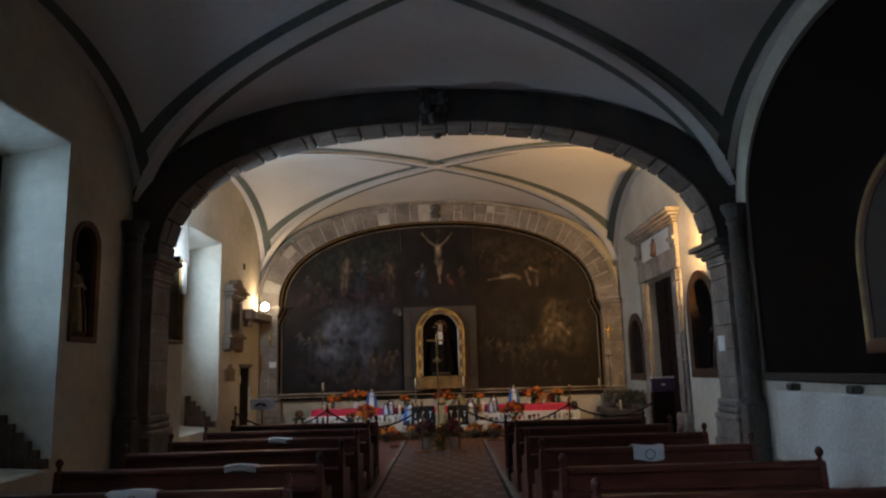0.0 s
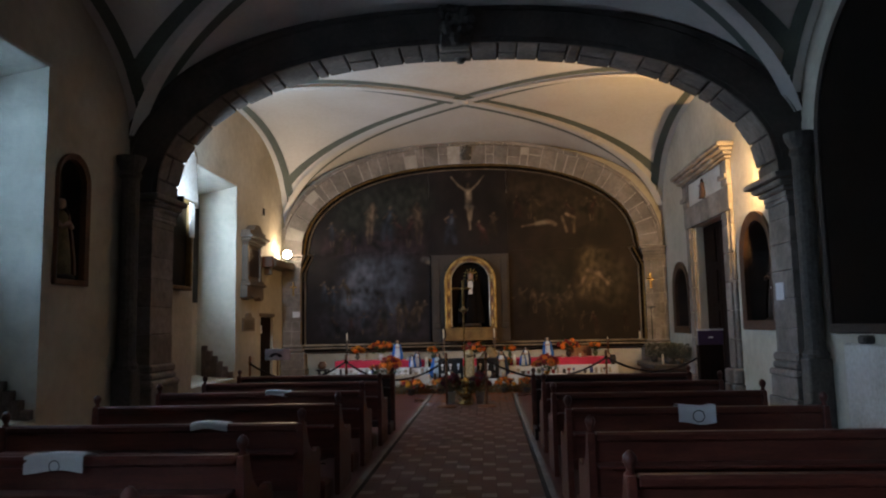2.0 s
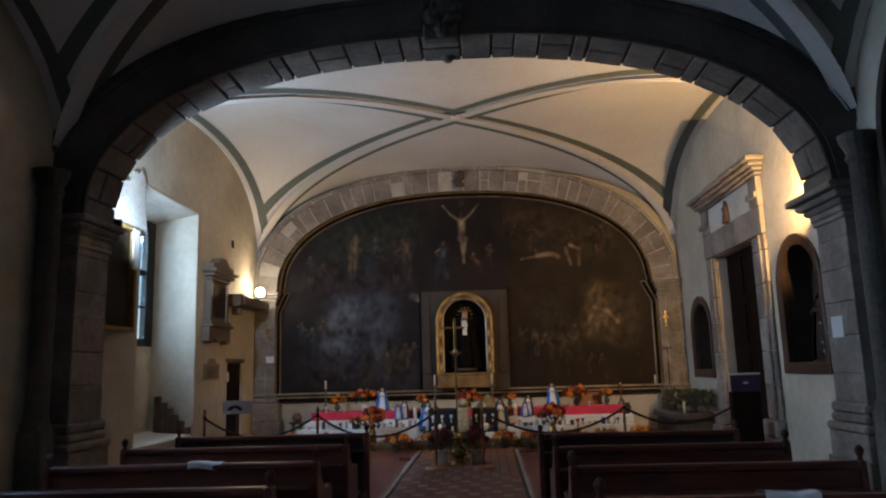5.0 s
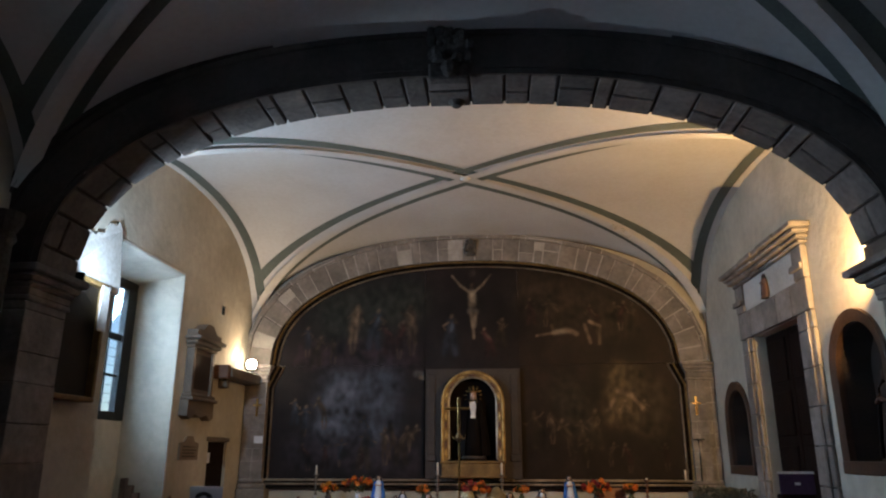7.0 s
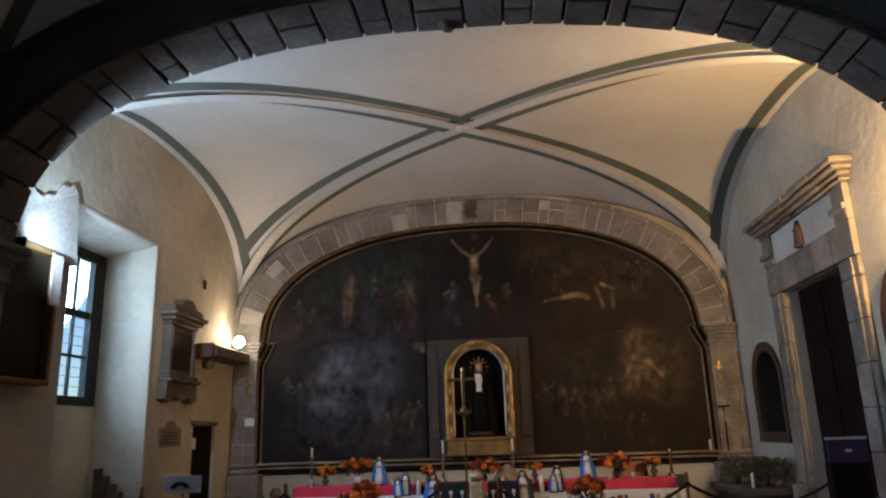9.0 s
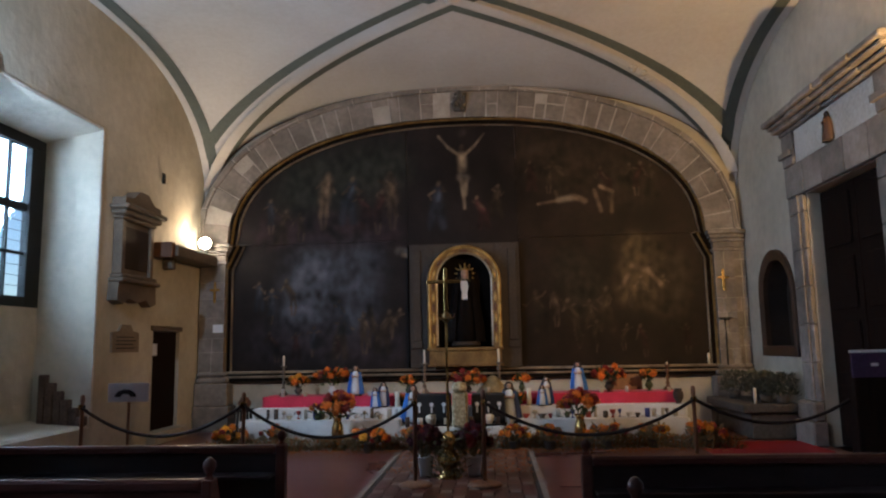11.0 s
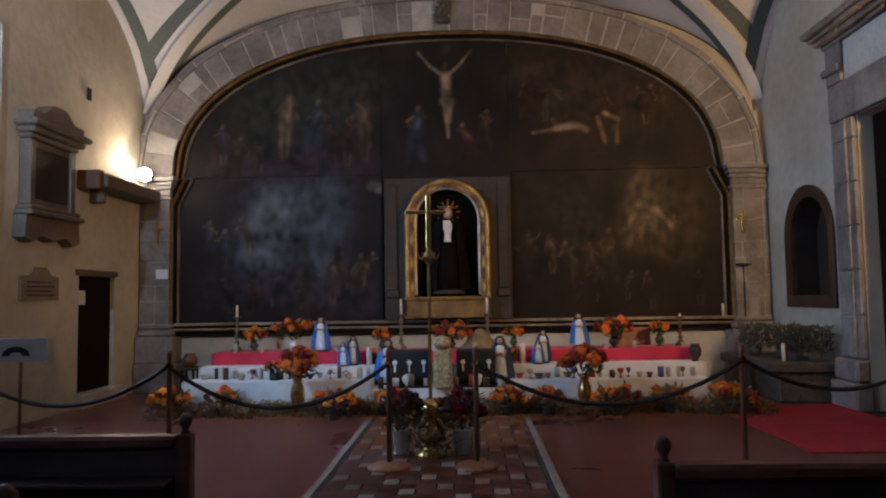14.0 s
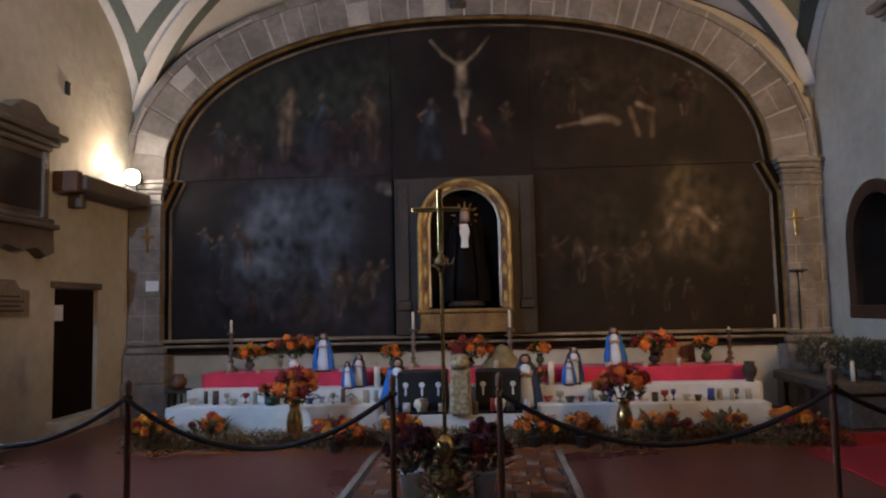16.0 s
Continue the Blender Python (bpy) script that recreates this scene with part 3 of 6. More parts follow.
# carved keystones: a tapered block under a lump of worn scrolls and leaves
for x, y, z, size in ((AX - 0.01, NEAR0 - 0.07, AS + AR + 0.34, 1.65), (PX, BACK - 0.22, 5.64, 0.8)):
    bm = bmesh.new()
    rnd = random.Random(int(z * 10))
    for k in range(26):
        a, r = rnd.uniform(0, 6.28), 0.15 * size * math.sqrt(rnd.random())
        q = size * rnd.uniform(0.025, 0.055)
        cx, cz = x + r * math.cos(a), z + 1.35 * r * math.sin(a)
        add_lathe(bm, [(0, -1.2 * q), (0.8 * q, -0.8 * q), (q, 0), (0.8 * q, 0.8 * q), (0, 1.2 * q)], 7, (cx, y + rnd.uniform(-0.04, 0.04), cz))
    for s in (-1, 1):
        pts = [(x + s * size * (0.05 + 0.10 * f * math.cos(4.5 * f)), y - 0.02, z + size * (-0.14 + 0.26 * f + 0.03 * math.sin(9 * f))) for f in [k / 9 for k in range(10)]]
        add_tube(bm, pts, lambda f: 0.035 * size * (1.1 - 0.6 * f), 7)
    add_box(bm, x - 0.13 * size, y - 0.01, z - 0.25 * size, x + 0.13 * size, y + 0.14, z - 0.13 * size, 0.02)
    structure("trim", bm, DARKSTONE, "weathered carved keystone ornament on the arch", "keystone")
structure("trim", lathe([(0, -0.07), (0.05, -0.06), (0.07, -0.03), (0.10, 0.0), (0.11, 0.05)], 12, (AX + 0.04, NEAR1 - 0.10, AS + AR - 0.01)), DARKSTONE, "small stone pendant under the arch crown", "pendant")

# moulding that edges the near face of the crossing arch, its backlit shade put into the colour
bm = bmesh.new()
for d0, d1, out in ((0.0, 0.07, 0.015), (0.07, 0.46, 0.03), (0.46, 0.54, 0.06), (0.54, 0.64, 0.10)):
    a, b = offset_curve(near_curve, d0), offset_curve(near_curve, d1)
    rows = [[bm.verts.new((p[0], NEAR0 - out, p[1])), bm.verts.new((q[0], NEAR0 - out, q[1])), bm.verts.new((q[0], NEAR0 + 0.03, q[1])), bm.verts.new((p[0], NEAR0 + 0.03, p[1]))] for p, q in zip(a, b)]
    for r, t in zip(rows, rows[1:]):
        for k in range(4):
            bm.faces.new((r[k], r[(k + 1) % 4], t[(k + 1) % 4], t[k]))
structure("trim", bm, BACKLITPAINT, "dark painted mouldings round the crossing arch, backlit shade in the colour", "moulding", False)

# engaged shafts on the nave side of the crossing piers
for x, s in ((LEFT, 1), (RIGHT, -1)):
    for off, w in ((0.0, 0.22),):
        bm = box(x, NEAR0 - 0.42, 0.0, x + s * 0.30, NEAR0 - 0.17, 0.9, 0.02)
        add_lathe(bm, [(0.15, 0.9), (0.16, 0.95), (0.13, 1.0), (0.12, 1.1), (0.12, 3.5), (0.15, 3.55), (0.13, 3.62), (0.19, 3.74), (0.2, 3.82)], 14, (x + s * 0.15, NEAR0 - 0.30, 0))
        structure("trim", bm, DARKSTONE, "dark engaged stone shaft beside the pier", "shaft")

# ---------------------------------------------------------------- windows and doors
STEPDIRT = mat("worn_step", (0.16, 0.105, 0.075), (0.08, 0.05, 0.04), 5, 8, 0.9, bump=0.5, grain=30, amount=0.6)


def window(y0, y1, z1, number, sash_z, deep):
    """A deep splay: stepped sill, infill under the sash, and a dark two-leaf sash of leaded panes."""
    w = tagged(new("window_%d" % number), "dark wooden sash window deep in the plaster wall", "window", "", "structure")
    xb = LEFT - deep
    part("parapet", box(xb - 0.27, y0 + 0.002, 0.3, xb, y1 - 0.002, sash_z), PLASTER, w, "cream plaster under the sash")
    bm = bmesh.new()
    prof = [(xb, 0.3), (xb, 0.52), (xb + 0.10, 0.50), (xb + deep - 0.06, 0.46), (xb + deep - 0.002, 0.43), (xb + deep - 0.002, 0.3)]
    va, vb = [bm.verts.new((x, y0 + 0.004, z)) for x, z in prof], [bm.verts.new((x, y1 - 0.004, z)) for x, z in prof]
    bm.faces.new(va), bm.faces.new(vb[::-1])
    for k in range(6):
        bm.faces.new((va[k], va[(k + 1) % 6], vb[(k + 1) % 6], vb[k]))
    part("window_sill", bm, PLASTER, w, "low plaster ledge in the window splay")
    for k in range(6):
        part("sill_stone", box(xb + deep - 0.64 + 0.105 * k, y1 - 0.10 - 0.015 * (k % 2), 0.46, xb + deep - 0.54 + 0.105 * k, y1 - 0.006, 1.10 - 0.105 * k, 0.012), STEPDIRT, w, "dirty stepped stone at the foot of the splay")
    bm = bmesh.new()
    prof = [(xb - 0.25, z1 - 0.003), (xb - 0.25, z1 - 0.15), (xb + 0.012, z1 - 0.15), (xb + deep - 0.005, z1 - 0.006), (xb + deep - 0.005, z1 - 0.003)]
    va, vb = [bm.verts.new((x, y0 + 0.003, z)) for x, z in prof], [bm.verts.new((x, y1 - 0.003, z)) for x, z in prof]
    bm.faces.new(va), bm.faces.new(vb[::-1])
    for k in range(5):
        bm.faces.new((va[k], va[(k + 1) % 5], vb[(k + 1) % 5], vb[k]))
    part("lintel", bm, PLASTER, w, "plaster head sloping down to the sash")
    part("splay_edge", box(xb + deep - 0.02, y0 - 0.01, z1 + 0.003, xb + deep + 0.012, y1 + 0.04, z1 + 0.035, 0.006), WHITEWASH, w, "narrow white edge strip of the splay")
    x0, x1 = xb - 0.10, xb - 0.02
    zt = z1 - 0.30
    part("window_frame", box(x0, y0 + 0.003, zt, x1 + 0.03, y1 - 0.003, z1 - 0.153, 0.01), IRON, w, "dark green painted frame")
    for a, b in ((y0 + 0.003, y0 + 0.17), (y1 - 0.28, y1 - 0.003), ((y0 + y1) / 2 - 0.07, (y0 + y1) / 2 + 0.07)):
        part("window_frame", box(x0, a, sash_z, x1 + 0.03, b, zt, 0.008), IRON, w)
    part("window_frame", box(x0, y0 + 0.17, sash_z, x1 + 0.03, y1 - 0.28, sash_z + 0.13, 0.008), IRON, w)
    mid = sash_z + (zt - sash_z) * 0.62
    spans = ((y0 + 0.17, (y0 + y1) / 2 - 0.07), ((y0 + y1) / 2 + 0.07, y1 - 0.28))
    for a, b in spans:
        part("window_frame", box(x0, a, mid - 0.05, x1, b, mid + 0.05, 0.008), IRON, w)
        low = sash_z + 0.13
        c = (a + b) / 2
        for zz in (low + (mid - 0.05 - low) / 2,):
            part("glazing_bar", box(x0 + 0.02, a, zz - 0.018, x1 - 0.01, b, zz + 0.018), IRON, w)
        part("glazing_bar", box(x0 + 0.02, c - 0.013, low, x1 - 0.01, c + 0.013, mid - 0.05), IRON, w)
        part("glazing_bar", box(x0 + 0.02, c - 0.013, mid + 0.05, x1 - 0.01, c + 0.013, zt), IRON, w)
        for za, zb in ((low, low + (mid - 0.05 - low) / 2 - 0.018), (low + (mid - 0.05 - low) / 2 + 0.018, mid - 0.05), (mid + 0.05, zt)):
            for ya, yb in ((a, c - 0.013), (c + 0.013, b)):
                pane = part("pane", box(x0 + 0.035, ya, za, x0 + 0.041, yb, zb), GLASS, w)
                pane.visible_shadow = False
                bm = bmesh.new()
                n = 4
                for k in range(1, n):
                    zz = za + (zb - za) * k / n
                    add_box(bm, x0 + 0.044, ya, zz - 0.003, x0 + 0.050, yb, zz + 0.003)
                part("lead", bm, IRON, pane)
    return w


window(12.93, 14.99, 4.3, 1, 1.95, 0.77)
window(6.72, 8.79, 4.52, 2, 2.2, 0.87)
# unseen rear window, added to let the fill lamp in
window(-0.9, 1.2, 4.52, 3, 2.2, 0.87)
# a ragged pale patch between the crossing arch and the window: floodlight on the wall, put into its colour
rnd = random.Random(17)
edge = [(12.90, 3.50), (12.90, 4.40)] + [(12.90 - 0.11 * k + rnd.uniform(-0.05, 0.05), 4.40 + 0.08 * math.sin(k * 0.9) - 0.004 * k * k + rnd.uniform(-0.06, 0.06)) for k in range(1, 12)] + [(11.58, 3.50)]
bm = bmesh.new()
va, vb = [bm.verts.new((LEFT + (0.10 if z < 3.6 else 0.035) + rnd.uniform(-0.004, 0.004), y, z)) for y, z in edge], [bm.verts.new((LEFT - 0.005, y, z)) for y, z in edge]
bm.faces.new(va)
for k in range(len(edge)):
    bm.faces.new((va[k], va[(k + 1) % len(edge)], vb[(k + 1) % len(edge)], vb[k]))
structure("trim", bm, WHITEWASH, "ragged pale patch by the window, lamplight put into its colour", "plaster patch")
# outer lip of the chancel window splay, a narrow white strip
structure("trim", box(LEFT - 0.02, 14.994, 0.6, LEFT + 0.012, 15.03, 4.34, 0.006), WHITEWASH, "narrow white edge strip of the window splay", "trim")

d = tagged(new("door_1"), "low dark wooden side door in a stone surround", "door", "", "structure")
part("door_leaf", box(LEFT - 0.10, 16.605, 0.185, LEFT - 0.05, 17.495, 1.665, 0.006), DOORWOOD, d)
part("step", box(LEFT - 0.18, 16.5, 0.0, LEFT + 0.14, 17.6, 0.178, 0.012), PLASTER, d, "worn plastered step")
part("door_frame", box(LEFT - 0.02, 16.52, 1.672, LEFT + 0.03, 17.56, 1.75, 0.012), MARBLE, d, "rough brown lintel")
part("notice", box(LEFT - 0.049, 16.66, 1.30, LEFT - 0.046, 16.84, 1.48), PAPER, d, "small pale notice")

d = tagged(new("door_2"), "tall dark wooden double door in a carved stone portal", "door", "", "structure")
for a, b in ((14.01, 14.91), (14.92, 15.82)):
    leaf = part("door_leaf", box(RIGHT + 0.16, a, 0.01, RIGHT + 0.22, b, 3.29, 0.008), DOORWOOD, d)
    for k in range(4):
        z = 0.12 + 0.8 * k
        part("door_panel", box(RIGHT + 0.13, a + 0.12, z, RIGHT + 0.158, b - 0.12, z + 0.66, 0.014), DOORWOOD, leaf)
for a, b in ((13.50, 13.995), (15.835, 16.30)):
    z = 0.56
    part("door_base", box(RIGHT - 0.19, a - 0.05, 0, RIGHT - 0.003, b + 0.05, 0.30, 0.015), STONE, d)
    part("door_base", box(RIGHT - 0.16, a - 0.02, 0.304, RIGHT - 0.003, b + 0.02, 0.556, 0.03), STONE, d)
    while z < 3.28:
        h = min(0.5, 3.30 - z)
        part("door_jamb", box(RIGHT - 0.06, a, z + 0.004, RIGHT - 0.003, b, z + h - 0.003, 0.012), STONE, d)
        part("jamb_moulding", box(RIGHT - 0.09, a + 0.10, z + 0.004, RIGHT - 0.063, a + 0.16, z + h - 0.003, 0.012), STONE, d)
        z += h
for k in range(5):
    a = 13.50 + 0.56 * k
    part("door_lintel", box(RIGHT - 0.08, a + 0.004, 3.305, RIGHT - 0.003, a + 0.556, 3.74, 0.012), STONE, d)
for a in (13.50, 15.96):
    part("frieze_block", box(RIGHT - 0.09, a, 3.744, RIGHT - 0.003, a + 0.34, 4.20, 0.012), STONE, d)
    part("frieze_block", box(RIGHT - 0.14, a - 0.02, 3.86, RIGHT - 0.093, a + 0.36, 3.95, 0.012), STONE, d)
part("frieze", box(RIGHT - 0.05, 13.85, 3.744, RIGHT - 0.003, 15.95, 4.20), WHITEWASH, d, "whitewashed frieze panel")
rnd = random.Random(33)
for z0, z1, out, e in ((4.204, 4.26, 0.13, 0.03), (4.262, 4.33, 0.18, 0.07), (4.332, 4.39, 0.25, 0.12), (4.392, 4.48, 0.30, 0.18)):
    cuts = [13.46 - e] + [14.0 + 0.47 * k + rnd.uniform(-0.12, 0.12) for k in range(5)] + [16.34 + e]
    for a, b in zip(cuts, cuts[1:]):
        o = out - rnd.choice((0.0, 0.0, 0.012, 0.03))
        part("cornice_block", box(RIGHT - o, a + 0.002, z0 + rnd.uniform(0, 0.006), RIGHT - 0.003, b - 0.002, z1 - rnd.uniform(0, 0.008), 0.018), STONE, d, "weathered projecting cornice block")

# ---------------------------------------------------------------- niches


def arch_outline(half, z0, z1, n=18):
    """Half-round-headed outline, from the lower left over the crown to the lower right."""
    zs = z1 - half
    return [(-half, z0)] + [(half * math.cos(math.pi * (1 - i / n)), zs + half * math.sin(math.pi * (1 - i / n))) for i in range(n + 1)] + [(half, z0)]


def loft(bm, rings, close_last=False):
    rows = [[bm.verts.new(p) for p in r] for r in rings]
    for a, b in zip(rows, rows[1:]):
        for i in range(len(a) - 1):
            bm.faces.new((a[i], a[i + 1], b[i + 1], b[i]))
    if close_last:
        bm.faces.new(rows[-1])
    return rows


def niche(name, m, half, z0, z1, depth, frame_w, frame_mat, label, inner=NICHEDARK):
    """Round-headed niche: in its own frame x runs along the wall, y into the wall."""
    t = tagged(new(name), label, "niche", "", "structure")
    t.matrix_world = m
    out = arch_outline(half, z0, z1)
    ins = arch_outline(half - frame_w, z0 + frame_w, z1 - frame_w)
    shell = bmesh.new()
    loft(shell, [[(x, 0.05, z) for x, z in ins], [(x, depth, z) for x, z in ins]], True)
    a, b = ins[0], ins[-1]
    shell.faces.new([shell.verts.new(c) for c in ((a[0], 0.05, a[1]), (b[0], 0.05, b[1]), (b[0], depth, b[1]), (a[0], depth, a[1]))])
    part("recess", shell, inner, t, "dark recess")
    fr = bmesh.new()
    loft(fr, [[(x, 0.02, z) for x, z in out], [(x, -0.035, z) for x, z in out], [(x * 0.97, -0.045, z) for x, z in out], [(x, -0.02, z) for x, z in ins], [(x, 0.06, z) for x, z in ins]])
    add_box(fr, -half, -0.045, z0, half, 0.06, z0 + frame_w, 0.008)
    part("frame", fr, frame_mat, t)
    sp = bmesh.new()
    rows = [[sp.verts.new((x, 0.0, z)) for x, z in out[1:-1]], [sp.verts.new((x, 0.0, z1 + 0.004)) for x, z in out[1:-1]]]
    for i in range(len(rows[0]) - 1):
        sp.faces.new((rows[0][i], rows[0][i + 1], rows[1][i + 1], rows[1][i]))
    part("spandrel", sp, PLASTER, t)
    return t


EASTWARD, WESTWARD = lambda y: pose(RIGHT, y, 0, 0, 0, -90), lambda y: pose(LEFT, y, 0, 0, 0, 90)
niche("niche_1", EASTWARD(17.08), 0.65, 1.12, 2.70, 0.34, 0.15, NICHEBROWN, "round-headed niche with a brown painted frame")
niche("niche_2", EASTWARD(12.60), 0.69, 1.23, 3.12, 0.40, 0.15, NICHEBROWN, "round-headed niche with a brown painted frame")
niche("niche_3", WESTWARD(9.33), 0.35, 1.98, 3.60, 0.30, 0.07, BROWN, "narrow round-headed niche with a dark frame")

# ---------------------------------------------------------------- statues (plain one-piece figures)


def figure(name, m, height, cloak, gown, label, group="", veil=None, halo=False, arms=True, crown=False, skin=None):
    """A small robed devotional figure, one mesh."""
    h = height
    bm = bmesh.new()

    def mark(i):
        for f in bm.faces:
            if not f.tag:
                f.material_index, f.tag = i, True

    add_lathe(bm, [(0.17 * h, 0), (0.18 * h, 0.02 * h), (0.16 * h, 0.05 * h)], 16)
    mark(3)
    add_lathe(bm, [(0.14 * h, 0.05 * h), (0.13 * h, 0.25 * h), (0.10 * h, 0.5 * h), (0.085 * h, 0.62 * h), (0.09 * h, 0.74 * h), (0.04 * h, 0.80 * h)], 16, (0, -0.02 * h, 0), 0.8)
    mark(1)
    # the mantle: an open shell behind and beside the gown
    prof = [(0.19, 0.05), (0.18, 0.25), (0.15, 0.5), (0.125, 0.66), (0.115, 0.76), (0.075, 0.84), (0.072, 0.92), (0.03, 0.985)]
    rows = []
    for r, z in prof:
        rows.append([bm.verts.new((r * h * 1.28 * math.sin(a), -r * h * 0.85 * math.cos(a) * (1 if math.cos(a) < 0 else 0.9) + 0.01 * h, z * h)) for a in [radians(30 + 300 * k / 16) for k in range(17)]])
    for q, (a, b) in enumerate(zip(rows, rows[1:])):
        for k in range(16):
            bm.faces.new((a[k], a[k + 1], b[k + 1], b[k]))
        mark(5 if q > 3 else 0)
    add_lathe(bm, [(0, -0.075 * h), (0.045 * h, -0.05 * h), (0.055 * h, 0), (0.045 * h, 0.045 * h), (0, 0.065 * h)], 12, (0, -0.015 * h, 0.885 * h))
    if arms:
        add_tube(bm, [(-0.09 * h, -0.04 * h, 0.68 * h), (-0.07 * h, -0.12 * h, 0.60 * h), (0, -0.14 * h, 0.64 * h)], 0.026 * h, 7)
        add_tube(bm, [(0.09 * h, -0.04 * h, 0.68 * h), (0.07 * h, -0.12 * h, 0.60 * h), (0, -0.14 * h, 0.64 * h)], 0.026 * h, 7)
    mark(2)
    if halo or crown:
        for k in range(12 if halo else 7):
            a = 2 * math.pi * k / 12 if halo else math.pi * (k / 6)
            c, s = math.cos(a), math.sin(a)
            add_tube(bm, [(0.07 * h * c, 0.02 * h, 0.9 * h + 0.07 * h * s), (0.135 * h * c, 0.02 * h, 0.9 * h + 0.135 * h * s)], lambda f: 0.014 * h * (1.2 - f), 5)
        add_lathe(bm, [(0.06 * h, 0), (0.068 * h, 0.02 * h)], 12, (0, -0.01 * h, 0.935 * h))
        mark(4)
    me = mesh_of(name, bm, [cloak, gown, skin or SKIN, NICHEDARK, GOLD, veil or HAIR], True)
    ob = new(name, me)
    ob.matrix_world = m
    return tagged(ob, label, "statue", group)


# ---------------------------------------------------------------- altarpiece
def half_width(z):
    if z < 2.76:
        return 4.09
    if z < 3.2:
        return 4.09 - 0.20 * (z - 2.76) / 0.44
    f = min((z - 3.2) / 2.06, 1.0)
    return max(4.03 * (1 - f ** 2.25) ** (1 / 2.25), 0.02) - 0.02


def canvas_material():
    m, n, l, b = nodes_of("old_oil_canvas")
    at = n.new("ShaderNodeVertexColor")
    at.layer_name = "paint"
    co = n.new("ShaderNodeTexCoord")
    no = n.new("ShaderNodeTexNoise")
    no.inputs["Scale"].default_value, no.inputs["Detail"].default_value, no.inputs["Roughness"].default_value = 5.0, 10, 0.7
    l.new(co.outputs["Object"], no.inputs["Vector"])
    mx = n.new("ShaderNodeMix")
    mx.data_type, mx.blend_type = "RGBA", "OVERLAY"
    mx.inputs["Factor"].default_value = 0.75
    l.new(at.outputs["Color"], mx.inputs["A"])
    l.new(no.outputs["Fac"], mx.inputs["B"])
    l.new(mx.outputs["Result"], b.inputs["Base Color"])
    rr = n.new("ShaderNodeMapRange")
    rr.inputs["To Min"].default_value, rr.inputs["To Max"].default_value = 0.42, 0.75
    b.inputs["Specular IOR Level"].default_value = 0.20
    l.new(no.outputs["Fac"], rr.inputs["Value"])
    l.new(rr.outputs[0], b.inputs["Roughness"])
    bp = n.new("ShaderNodeBump")
    bp.inputs["Strength"].default_value, bp.inputs["Distance"].default_value = 0.3, 0.02
    l.new(no.outputs["Fac"], bp.inputs["Height"])
    l.new(bp.outputs[0], b.inputs["Normal"])
    return m


CANVAS = canvas_material()
rnd = random.Random(11)
STROKES = []            # (x0, z0, x1, z1, width, colour): soft plain strokes of paint
FLESH, OCHRE, BLUISH, DULLRED, PALE = (0.20, 0.135, 0.085), (0.085, 0.058, 0.032), (0.050, 0.060, 0.082), (0.070, 0.026, 0.022), (0.20, 0.155, 0.105)


def form(x, z, tall, tone, lean=0.0, light=1.0, legs=True):
    """A dim upright form: a trunk, a round top, two lower strokes and two side strokes."""
    dim = lambda c, k: tuple(v * k * light for v in c)
    t, w = tall, 0.10 * tall
    hx, hz = x + lean * t, z + 0.42 * t
    STROKES.append((x, z, hx, hz - 0.10 * t, w, dim(tone, 0.75)))
    STROKES.append((x + 0.03 * t, z + 0.08 * t, hx + 0.03 * t, hz - 0.14 * t, 0.4 * w, dim(tone, 1.3)))
    STROKES.append((hx, hz, hx + 0.01, hz + 0.03 * t, 0.05 * t, dim(FLESH, 0.75)))
    for s in (-1, 1):
        ax, az = hx + s * rnd.uniform(0.10, 0.22) * t, hz - rnd.uniform(0.05, 0.36) * t
        STROKES.append((hx + s * 0.06 * t, hz - 0.13 * t, ax, az, 0.026 * t, dim(FLESH, rnd.uniform(0.3, 0.8))))
        STROKES.append((ax, az, ax - s * rnd.uniform(-0.1, 0.15) * t, az - rnd.uniform(-0.12, 0.12) * t, 0.022 * t, dim(FLESH, rnd.uniform(0.3, 0.7))))
        if legs:
            kx = x + s * rnd.uniform(0.03, 0.10) * t
            STROKES.append((x + s * 0.03 * t, z - 0.04 * t, kx, z - 0.26 * t, 0.04 * t, dim(tone, 0.7)))
            STROKES.append((kx, z - 0.26 * t, kx - s * 0.03 * t, z - 0.48 * t, 0.028 * t, dim(FLESH, rnd.uniform(0.25, 0.8))))
        else:
            STROKES.append((x + s * 0.07 * t, z - 0.05 * t, x + s * 0.12 * t, z - 0.45 * t, 0.09 * t, dim(tone, 0.5)))


def crowd(x0, x1, z0, z1, count, size, tones, light):
    for k in range(count):
        form(x0 + (x1 - x0) * (k + rnd.uniform(0.1, 0.9)) / count, rnd.uniform(z0, z1), size * rnd.uniform(0.7, 1.2), rnd.choice(tones), rnd.uniform(-0.25, 0.25), light * rnd.uniform(0.5, 1.1), rnd.random() < 0.5)


